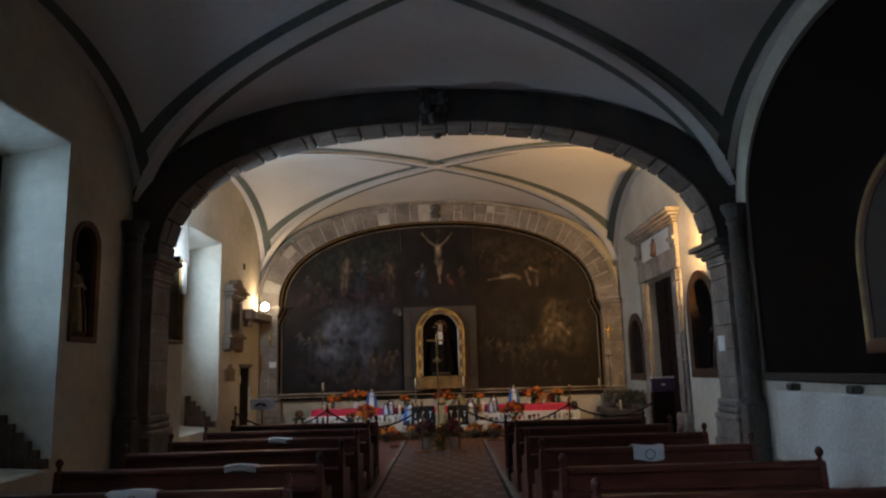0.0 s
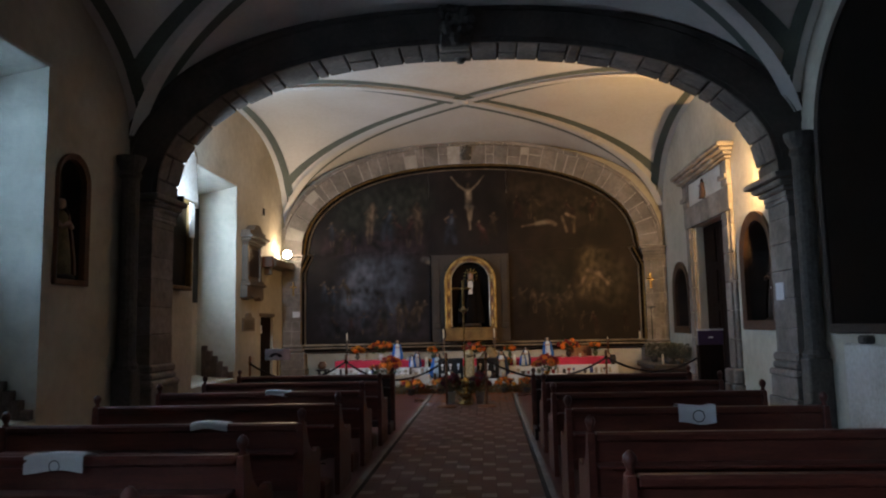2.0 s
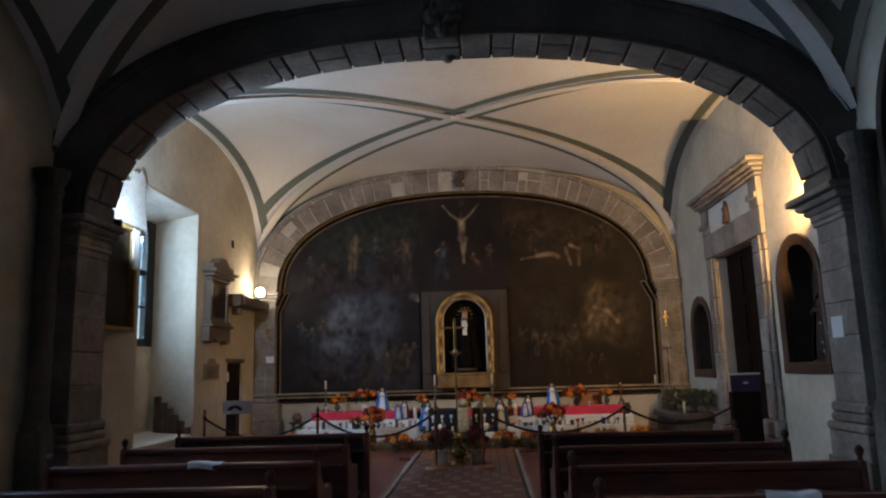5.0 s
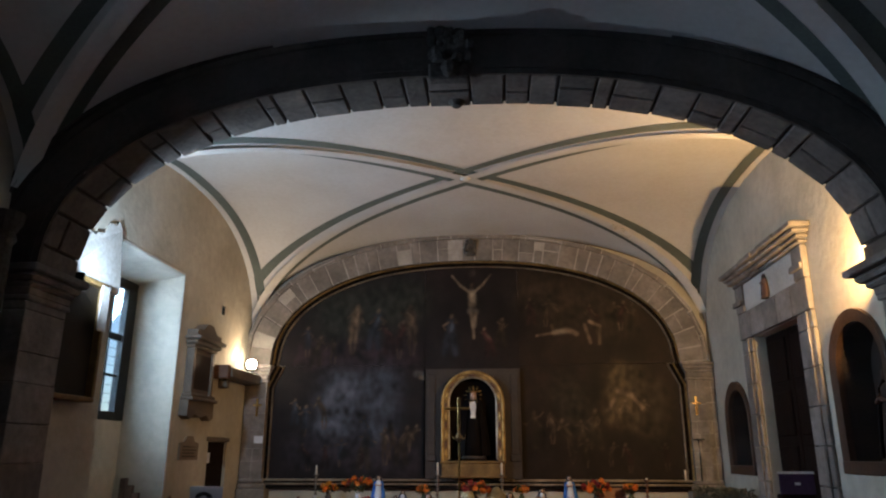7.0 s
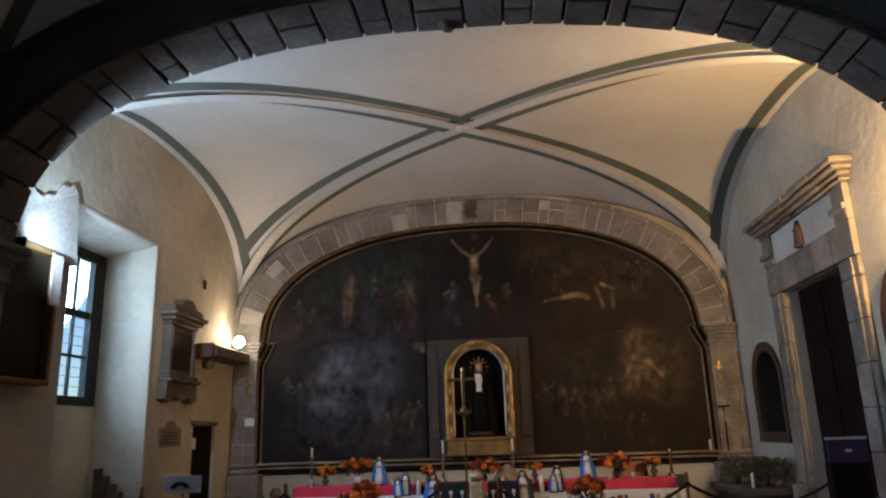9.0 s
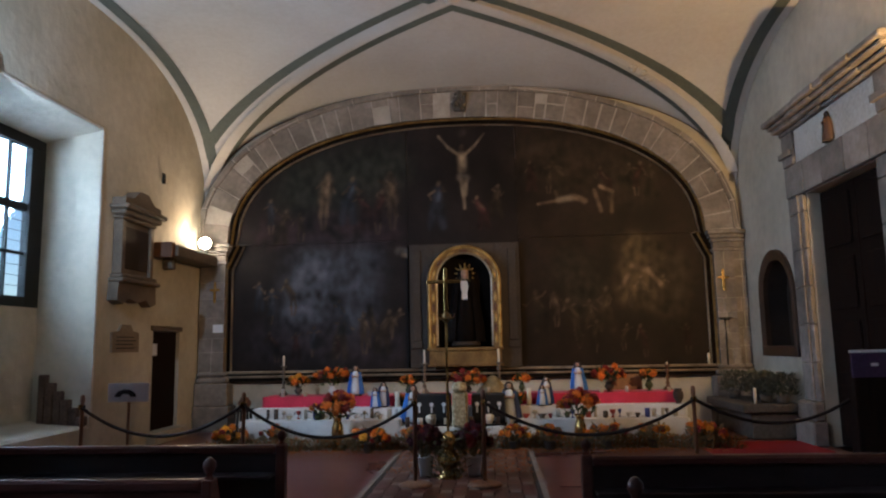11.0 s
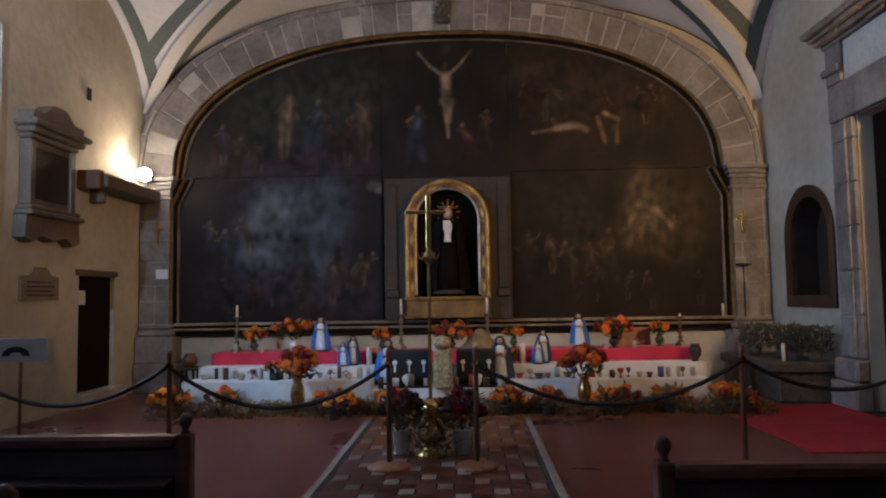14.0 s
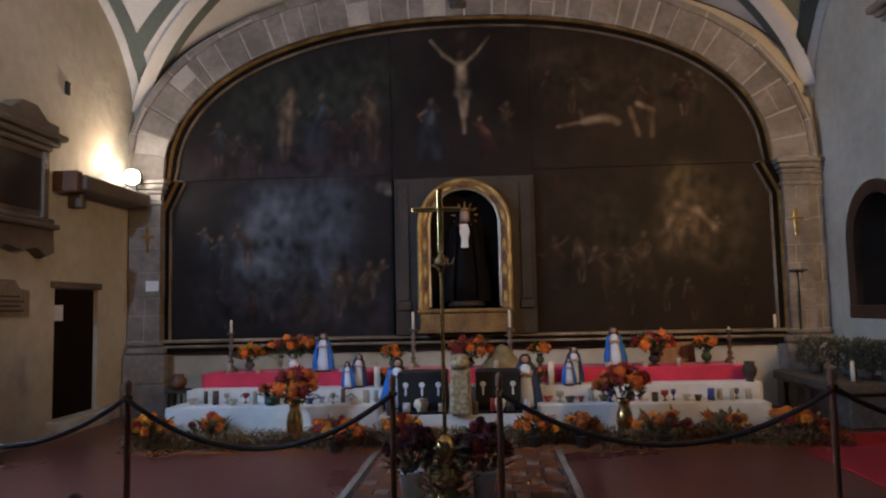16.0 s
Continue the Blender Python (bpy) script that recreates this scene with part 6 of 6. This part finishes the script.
tagged(part("clay_pot", lathe([(0, 0), (0.06, 0), (0.10, 0.06), (0.10, 0.11), (0.06, 0.15), (0.075, 0.17), (0.06, 0.17), (0, 0.13)], 14, (-3.48, 16.9, 0.476)), BROWN, None, "", True), "brown clay pot standing on the stool", "pot")
tagged(part("straw_cone", lathe([(0, 0), (0.26, 0), (0.25, 0.02), (0.06, 0.24), (0.02, 0.26), (0, 0.26)], 18, (0.28, 17.28, 0.641)), DRYLEAF, None, "", True), "tan straw cone on the red altar cloth", "straw cone")
bd = part("backing_board", box(-0.26, -0.01, 0, 0.26, 0.01, 0.24, 0.004), POST, None)
bd.matrix_world = pose(2.32, 17.50, 0.641, -8)
tagged(bd, "tan wooden board leaning behind the flowers", "board")
tagged(part("dark_urn", lathe([(0, 0), (0.05, 0), (0.035, 0.02), (0.07, 0.08), (0.075, 0.14), (0.05, 0.19), (0.06, 0.21), (0, 0.20)], 16, (2.91, 16.68, 0.492)), NICHEDARK, None, "", True), "dark rounded urn at the end of the altar", "urn")
bm = bmesh.new()
for k in range(5):
    add_tube(bm, [(-2.2 + 0.19 * k, 16.57, 0.40), (-2.15 + 0.19 * k, 16.566, 0.44), (-2.1 + 0.19 * k, 16.57, 0.40)], 0.006, 5)
for k in range(3):
    add_tube(bm, [(-2.62 + 0.08 * k, 16.566, 0.41), (-2.60 + 0.08 * k, 16.566, 0.45)], 0.006, 5)
tagged(part("embroidery", bm, INK), "dark embroidered marks on the white altar cloth", "embroidery", "", "stuff")

# dry stalks and scattered petals before the altar
rnd = random.Random(41)
bm = bmesh.new()
for k in range(46):
    x = -3.4 + 6.7 * k / 45
    foliage(bm, (x, 15.85 + rnd.uniform(-0.15, 0.12), 0.0), 0.17, 0.15, 230, 0.055, rnd)
mats = [DRYLEAF, PETAL]
bm.faces.ensure_lookup_table()
for f in bm.faces:
    f.material_index = 1 if rnd.random() < 0.22 else 0
tagged(part("dry_foliage", bm, mats), "bank of dry tan foliage heaped before the altar", "foliage", "", "stuff")
bm = bmesh.new()
for k in range(2600):
    x = rnd.uniform(-3.4, 3.2)
    y = 15.72 - abs(rnd.gauss(0, 0.16))
    if rnd.random() < 0.36:
        x, y = rnd.uniform(-0.9, 0.7), rnd.uniform(14.0, 15.7)
    a, r = rnd.uniform(0, 6.28), rnd.uniform(0.010, 0.024)
    v = [bm.verts.new((x + r * math.cos(a + b), y + r * math.sin(a + b), 0.016 + 0.008 * rnd.random())) for b in (0, 1.6, 3.1, 4.7)]
    bm.faces.new(v)
tagged(part("petals", bm, PETAL), "scattered orange marigold petals on the floor", "petals", "", "stuff")

# the gold column and crucifix behind the stanchions
gold = thing("altar_column", pose(-0.17, 16.00, 0.272), "pale gold embroidered column in the middle of the altar", "column")
part("shaft", box(-0.105, -0.05, 0, 0.105, 0.14, 0.48, 0.03), BROCADE, gold)
part("top", lathe([(0, 0.48), (0.09, 0.48), (0.105, 0.53), (0.08, 0.59), (0, 0.62)], 16), BROCADE, gold, "pale rounded top", True)

cr = thing("processional_cross", pose(-0.19, 13.80, 0.0), "tall brass processional cross on a flowered brass base", "cross")
part("base", lathe([(0, 0), (0.14, 0), (0.14, 0.03), (0.08, 0.06), (0.06, 0.10), (0.11, 0.15), (0.125, 0.21), (0.07, 0.27), (0.05, 0.31), (0.09, 0.36), (0.085, 0.42), (0.03, 0.48), (0, 0.48)], 20), BRASS, cr, "embossed brass base", True)
staff = part("staff", tube([(0, 0, 0.46), (0, 0, 1.78)], 0.014, 10), BRASS, cr)
part("knop", lathe([(0.014, 1.60), (0.03, 1.63), (0.045, 1.67), (0.03, 1.71), (0.014, 1.74)], 14), DULLGOLD, staff, "", True)
for a in range(0, 360, 60):
    part("knop_leaf", tube([(0.03 * math.cos(radians(a)), 0.03 * math.sin(radians(a)), 1.65), (0.075 * math.cos(radians(a)), 0.075 * math.sin(radians(a)), 1.66), (0.095 * math.cos(radians(a)), 0.095 * math.sin(radians(a)), 1.71)], lambda f: 0.016 * (1.1 - f), 6), DULLGOLD, staff)
upright = part("upright", box(-0.021, -0.012, 1.74, 0.021, 0.012, 2.20, 0.005), BRASS, cr)
part("arm", box(-0.20, -0.011, 2.035, 0.15, 0.011, 2.068, 0.005), BRASS, upright)
bouquet(pose(-0.44, 13.88, 0.0), "dark maroon flowers in a white plastic pot", PLASTICWHITE, 0.22, 0.085, (MA, MA, MA, RD), 46, 0.18, 0.34, 71, 0.04, 200, "maroon pots", DRYLEAF, True)
bouquet(pose(0.07, 13.88, 0.0), "dark maroon flowers in a white plastic pot", PLASTICWHITE, 0.22, 0.085, (MA, MA, MA, RD), 46, 0.18, 0.34, 72, 0.04, 200, "maroon pots", DRYLEAF, True)
bm = bmesh.new()
rnd = random.Random(14)
for k in range(40):
    a = rnd.uniform(0, 6.28)
    r = rnd.uniform(0.08, 0.17)
    add_lathe(bm, [(0, -0.02), (0.026, 0), (0, 0.022)], 6, (-0.19 + r * math.cos(a), 13.78 + r * math.sin(a), 0.02 + 0.5 * rnd.random()))
foliage(bm, (-0.19, 13.78, 0.0), 0.17, 0.42, 160, 0.09, rnd)
tagged(part("dried_flowers", bm, DRYLEAF), "dried pale flowers tied round the brass base", "flowers", "", "stuff")

# ---------------------------------------------------------------- rope barrier
POSTS = [(-3.93, 13.36), (-2.23, 13.36), (-0.49, 13.36), (0.19, 13.36), (2.23, 13.36), (3.95, 13.75)]
for x, y in POSTS:
    p = thing("barrier_post", pose(x, y, 0), "slim brown wooden barrier post on a round base", "post", "barrier posts")
    part("base", lathe([(0, 0), (0.17, 0), (0.17, 0.025), (0.13, 0.045), (0.04, 0.06), (0, 0.06)], 20), POST, p, "", True)
    pole = part("pole", lathe([(0, 0.055), (0.021, 0.055), (0.019, 0.86), (0.026, 0.875), (0.021, 0.89), (0.024, 0.91), (0.014, 0.935), (0, 0.94)], 12), POST, p, "", True)
    part("ring", lathe([(0.022, 0.80), (0.030, 0.805), (0.030, 0.825), (0.022, 0.83)], 12), IRON, pole)
for (xa, ya), (xb, yb), sag in ((POSTS[0], POSTS[1], 0.30), (POSTS[1], POSTS[2], 0.33), (POSTS[3], POSTS[4], 0.33), (POSTS[4], POSTS[5], 0.26)):
    pts = []
    for k in range(25):
        f = k / 24
        pts.append((xa + (xb - xa) * f, ya - 0.03 + (yb - ya) * f, 0.815 - sag * (1 - (2 * f - 1) ** 2)))
    r = thing("barrier_rope", Matrix(), "dark braided barrier rope slung between posts", "rope", "barrier ropes")
    part("rope", tube(pts, 0.017, 8), ROPE, r)
    for x, y, z in (pts[0], pts[-1]):
        part("hook", lathe([(0, -0.03), (0.022, -0.02), (0.022, 0.02), (0, 0.03)], 10, (x, y, z)), BRASS, r)

# notice stands
sg = thing("notice_stand", pose(-3.44, 13.36, 0), "white notice board with a dark emblem on a brown stand", "sign")
part("base", lathe([(0, 0), (0.14, 0), (0.14, 0.02), (0.03, 0.04), (0, 0.04)], 18), POST, sg, "", True)
part("pole", tube([(0, 0.01, 0.03), (0, 0.01, 0.88)], 0.014, 8), POST, sg)
card = part("board", box(-0.22, -0.008, 0.86, 0.22, 0.0, 1.05, 0.003), PAPER, sg, "white card")
bm = bmesh.new()
o1, o2 = [(0.115 * math.cos(radians(180 - 9 * k)), 0.075 * math.sin(radians(180 - 9 * k))) for k in range(21)], [(0.05 * math.cos(radians(180 - 9 * k)), 0.03 * math.sin(radians(180 - 9 * k))) for k in range(21)]
rows = [[bm.verts.new((x - 0.03, -0.011, 0.91 + z)) for x, z in o1], [bm.verts.new((x - 0.03, -0.011, 0.91 + z)) for x, z in o2]]
for k in range(20):
    bm.faces.new((rows[0][k], rows[0][k + 1], rows[1][k + 1], rows[1][k]))
part("emblem", bm, INK, card, "dark arched emblem")

pb = thing("poster_stand", pose(4.04, 13.56, 0), "dark lectern with a purple poster and white upper edge", "sign")
poster = part("panel", box(-0.21, -0.014, 0.98, 0.21, 0.012, 1.22, 0.004), PURPLE, pb, "purple poster")
part("body", box(-0.20, -0.010, 0.10, 0.20, 0.16, 0.978, 0.008), DOORWOOD, pb, "dark wooden body")
part("top_edge", box(-0.22, -0.016, 1.222, 0.22, 0.016, 1.25, 0.004), PAPER, pb, "white strip")
part("emblem", lathe([(0, 0), (0.055, 0), (0.05, 0.004), (0, 0.004)], 14), PAPER, poster, "plain white emblem").matrix_world = pb.matrix_world @ pose(0.12, -0.0125, 1.14, 90)
part("text_bar", box(-0.03, -0.016, 1.09, 0.04, -0.0125, 1.12), PAPER, poster)
for x in (-0.18, 0.18):
    part("foot", box(x - 0.02, -0.08, 0.0, x + 0.02, 0.18, 0.098, 0.01), IRON, pb)

carpet = tagged(part("carpet", box(2.93, 13.80, 0.002, 4.38, 16.28, 0.014, 0.003), CARPET), "red carpet laid on the floor by the side door", "carpet")

# ---------------------------------------------------------------- pews


def pew_mesh_end():
    """The scrolled silhouette of a pew end, in the y-z plane; the back of the pew is at y = 0, the seat to +y."""
    pts = [(-0.05, 0.0), (0.48, 0.0), (0.48, 0.06), (0.45, 0.10), (0.45, 0.40), (0.47, 0.46), (0.44, 0.52), (0.38, 0.53), (0.30, 0.50), (0.20, 0.52), (0.10, 0.60), (0.05, 0.70), (0.045, 0.755), (-0.045, 0.755), (-0.05, 0.60), (-0.04, 0.30), (-0.05, 0.06)]
    bm = bmesh.new()
    a, b = [bm.verts.new((0.0, y, z)) for y, z in pts], [bm.verts.new((0.045, y, z)) for y, z in pts]
    bm.faces.new(a)
    bm.faces.new(b[::-1])
    for k in range(len(pts)):
        bm.faces.new((a[k], a[(k + 1) % len(pts)], b[(k + 1) % len(pts)], b[k]))
    bmesh.ops.bevel(bm, geom=[e for e in bm.edges if abs(e.verts[0].co.x - e.verts[1].co.x) < 1e-6], offset=0.006, segments=1, affect="EDGES")
    return mesh_of("end_panel", bm, WOOD)


END = pew_mesh_end()
FINIAL = mesh_of("finial", lathe([(0, 0), (0.026, 0), (0.014, 0.018), (0.020, 0.03), (0.032, 0.055), (0.030, 0.078), (0.014, 0.098), (0, 0.104)], 12), WOOD, True)


def pew(x0, x1, y):
    p = thing("pew", pose(0, y, 0), "dark reddish-brown varnished wooden pew with turned finials", "pew", "pews of the nave")
    back = part("backrest", box(x0 + 0.045, -0.025, 0.30, x1 - 0.045, 0.0, 0.70, 0.004), WOOD, p)
    part("top_rail", box(x0 + 0.046, -0.045, 0.70, x1 - 0.046, 0.035, 0.757, 0.014), WOOD, p)
    part("mid_rail", box(x0 + 0.046, -0.04, 0.30, x1 - 0.046, -0.026, 0.38, 0.004), WOOD, back)
    part("book_ledge", box(x0 + 0.046, -0.17, 0.565, x1 - 0.046, -0.026, 0.585, 0.005), WOOD, back)
    part("seat", box(x0 + 0.046, 0.001, 0.40, x1 - 0.046, 0.43, 0.435, 0.010), WOOD, p)
    kneel = part("kneeler", box(x0 + 0.06, -0.36, 0.14, x1 - 0.06, -0.20, 0.18, 0.010), WOOD, p)
    part("kneeler_leg", box(x0 + 0.06, -0.34, 0.0, x0 + 0.10, -0.04, 0.138, 0.004), WOOD, kneel)
    part("kneeler_leg", box(x1 - 0.10, -0.34, 0.0, x1 - 0.06, -0.04, 0.138, 0.004), WOOD, kneel)
    for x in (x0, x1 - 0.045):
        e = part("end_panel", END, None, p)
        e.matrix_basis = pose(x, 0, 0)
        f = part("finial", FINIAL, None, e)
        f.matrix_basis = pose(0.0225, 0, 0.755)
    return p


DARKWOOD = mat("dark_desk_wood", (0.040, 0.019, 0.017), (0.022, 0.011, 0.011), 2.4, 8, 0.42, bump=0.12, grain=30, amount=0.5, stretch=(1, 7, 7), coat=0.1)


def kneeling_desk(x0, x1, y):
    """The front row: a panelled desk with turned finials, a book ledge and a kneeler, and no seat before it."""
    p = thing("kneeling_desk", pose(0, y, 0), "dark panelled kneeling desk with turned finials before the pews", "kneeler", "front kneeling desks")
    panel = part("panel", box(x0 + 0.06, -0.02, 0.10, x1 - 0.06, 0.015, 0.70, 0.004), DARKWOOD, p)
    part("top_rail", box(x0 + 0.061, -0.05, 0.70, x1 - 0.061, 0.04, 0.755, 0.014), WOOD, p)
    part("book_ledge", box(x0 + 0.061, -0.17, 0.565, x1 - 0.061, -0.021, 0.585, 0.005), DARKWOOD, panel)
    part("foot_rail", box(x0 + 0.061, -0.035, 0.05, x1 - 0.061, -0.021, 0.14, 0.004), DARKWOOD, panel)
    kneel = part("kneeler", box(x0 + 0.06, -0.40, 0.14, x1 - 0.06, -0.24, 0.18, 0.010), DARKWOOD, p)
    for x in (x0, x1 - 0.06):
        post = part("post", box(x, -0.04, 0.0, x + 0.06, 0.04, 0.76, 0.008), WOOD, p)
        f = part("finial", FINIAL, None, post)
        f.matrix_basis = pose(x + 0.03, 0, 0.76) @ Matrix.Diagonal((0.9, 0.9, 0.85, 1))
        part("kneeler_leg", box(x + 0.005, -0.39, 0.0, x + 0.045, -0.042, 0.138, 0.004), DARKWOOD, kneel)
    return p


kneeling_desk(-3.25, -1.05, 10.85)
kneeling_desk(0.775, 2.78, 10.28)
left_pew = pew(-3.25, -1.05, 9.65)
right_pew = pew(0.82, 2.78, 9.08)
for k in range(2, 9):
    copy_thing(left_pew, pose(0, 10.85 - 1.2 * k, 0))
for k in range(2, 9):
    copy_thing(right_pew, pose(0, 10.28 - 1.2 * k, 0))


def draped_sheet(x, y, z, w, d, hang, turn, seed, emblem=True):
    """A sheet of paper left lying over a pew's top rail."""
    r = random.Random(seed)
    s = thing("paper_sheet", pose(x, y, z, 0, 0, turn), "white printed sheet draped over a pew back", "paper", "sheets on the pews")
    bm = bmesh.new()
    nx = 12
    prof = [(-0.05, -hang), (-0.05, -hang * 0.4), (-0.048, 0.0), (-0.02, 0.008), (0.03, 0.008), (0.045, 0.004), (0.05 + d * 0.3, 0.0 - d * 0.1), (0.05 + d, -0.02 - d * 0.3)]
    rows = []
    for i in range(nx + 1):
        u = i / nx - 0.5
        rows.append([bm.verts.new((u * w, py - 0.004, pz + (0.012 * math.sin(u * 5 + seed) + 0.012) * (1 if k < 3 else 0.6) + (0.006 * noise.noise(Vector((u * 4, py * 6, seed))) if k > 2 else 0))) for k, (py, pz) in enumerate(prof)])
    for a, b in zip(rows, rows[1:]):
        for k in range(len(prof) - 1):
            bm.faces.new((a[k], a[k + 1], b[k + 1], b[k]))
    sheet = part("sheet", bm, PAPER, s, "", True)
    if emblem:
        bm = bmesh.new()
        ri = [[bm.verts.new((0.01 + q * math.cos(2 * math.pi * k / 20), -0.0575, -hang * 0.5 + q * math.sin(2 * math.pi * k / 20))) for k in range(20)] for q in (hang * 0.30, hang * 0.36)]
        for k in range(20):
            bm.faces.new((ri[0][k], ri[0][(k + 1) % 20], ri[1][(k + 1) % 20], ri[1][k]))
        part("emblem", bm, INK, sheet, "thin dark ring emblem")


draped_sheet(-2.08, 4.85, 0.757, 0.34, 0.10, 0.09, -3, 1)
draped_sheet(-1.72, 6.05, 0.757, 0.26, 0.12, 0.05, 4, 2, False)
draped_sheet(-1.95, 8.45, 0.757, 0.26, 0.14, 0.05, 8, 3, False)
draped_sheet(1.80, 6.68, 0.757, 0.28, 0.05, 0.13, 2, 4)

# ---------------------------------------------------------------- aisle paving, last
aisle = structure("pavement", box(-0.93, -5.3, 0.0005, 0.72, 15.75, 0.006), MORTAR, "tiled central aisle with pale inset tiles", "pavement")
for x in (-0.99, 0.72):
    k = 0
    y = -5.2
    while y < 15.7:
        part("edging_slab", box(x, y + 0.003, 0.0008, x + 0.058, y + 0.747, 0.013, 0.002), KERB, aisle, "pale edging slab" if k == 0 else "")
        y, k = y + 0.75, k + 1
PITCH_X, PITCH_Y = 0.13, 0.13
red_m = mesh_of("tile", box(0.0015, 0.0015, 0, PITCH_X - 0.0015, PITCH_Y - 0.0015, 0.010), TILE)
pale_m = mesh_of("pale_tile", box(0.012, 0.0015, 0, PITCH_X - 0.012, PITCH_Y - 0.0015, 0.0105), PALETILE)
NX = int(1.65 / PITCH_X)
X0 = -0.93 + (1.65 - NX * PITCH_X) / 2
rest_r, rest_p = bmesh.new(), bmesh.new()
for j in range(int(21.0 / PITCH_Y)):
    y = 15.74 - (j + 1) * PITCH_Y
    for i in range(NX):
        x = X0 + i * PITCH_X
        pale = (2 * i - j) % 5 == 0
        if 12.4 < y < 15.4:
            o = part("tile", pale_m if pale else red_m, None, aisle)
            o.matrix_world = pose(x, y, 0.003)
        else:
            bmx = rest_p if pale else rest_r
            vs = [bmx.verts.new((x + a, y + b, c)) for c in (0.003, 0.013) for a, b in ((0.0015, 0.0015), (PITCH_X - 0.0015, 0.0015), (PITCH_X - 0.0015, PITCH_Y - 0.0015), (0.0015, PITCH_Y - 0.0015))]
            bmx.faces.new(vs[4:])
            for q in range(4):
                bmx.faces.new((vs[q], vs[(q + 1) % 4], vs[4 + (q + 1) % 4], vs[4 + q]))
tagged(part("tile_field", rest_r, TILE, aisle), kind="stuff")
tagged(part("pale_tile_field", rest_p, PALETILE, aisle), kind="stuff")
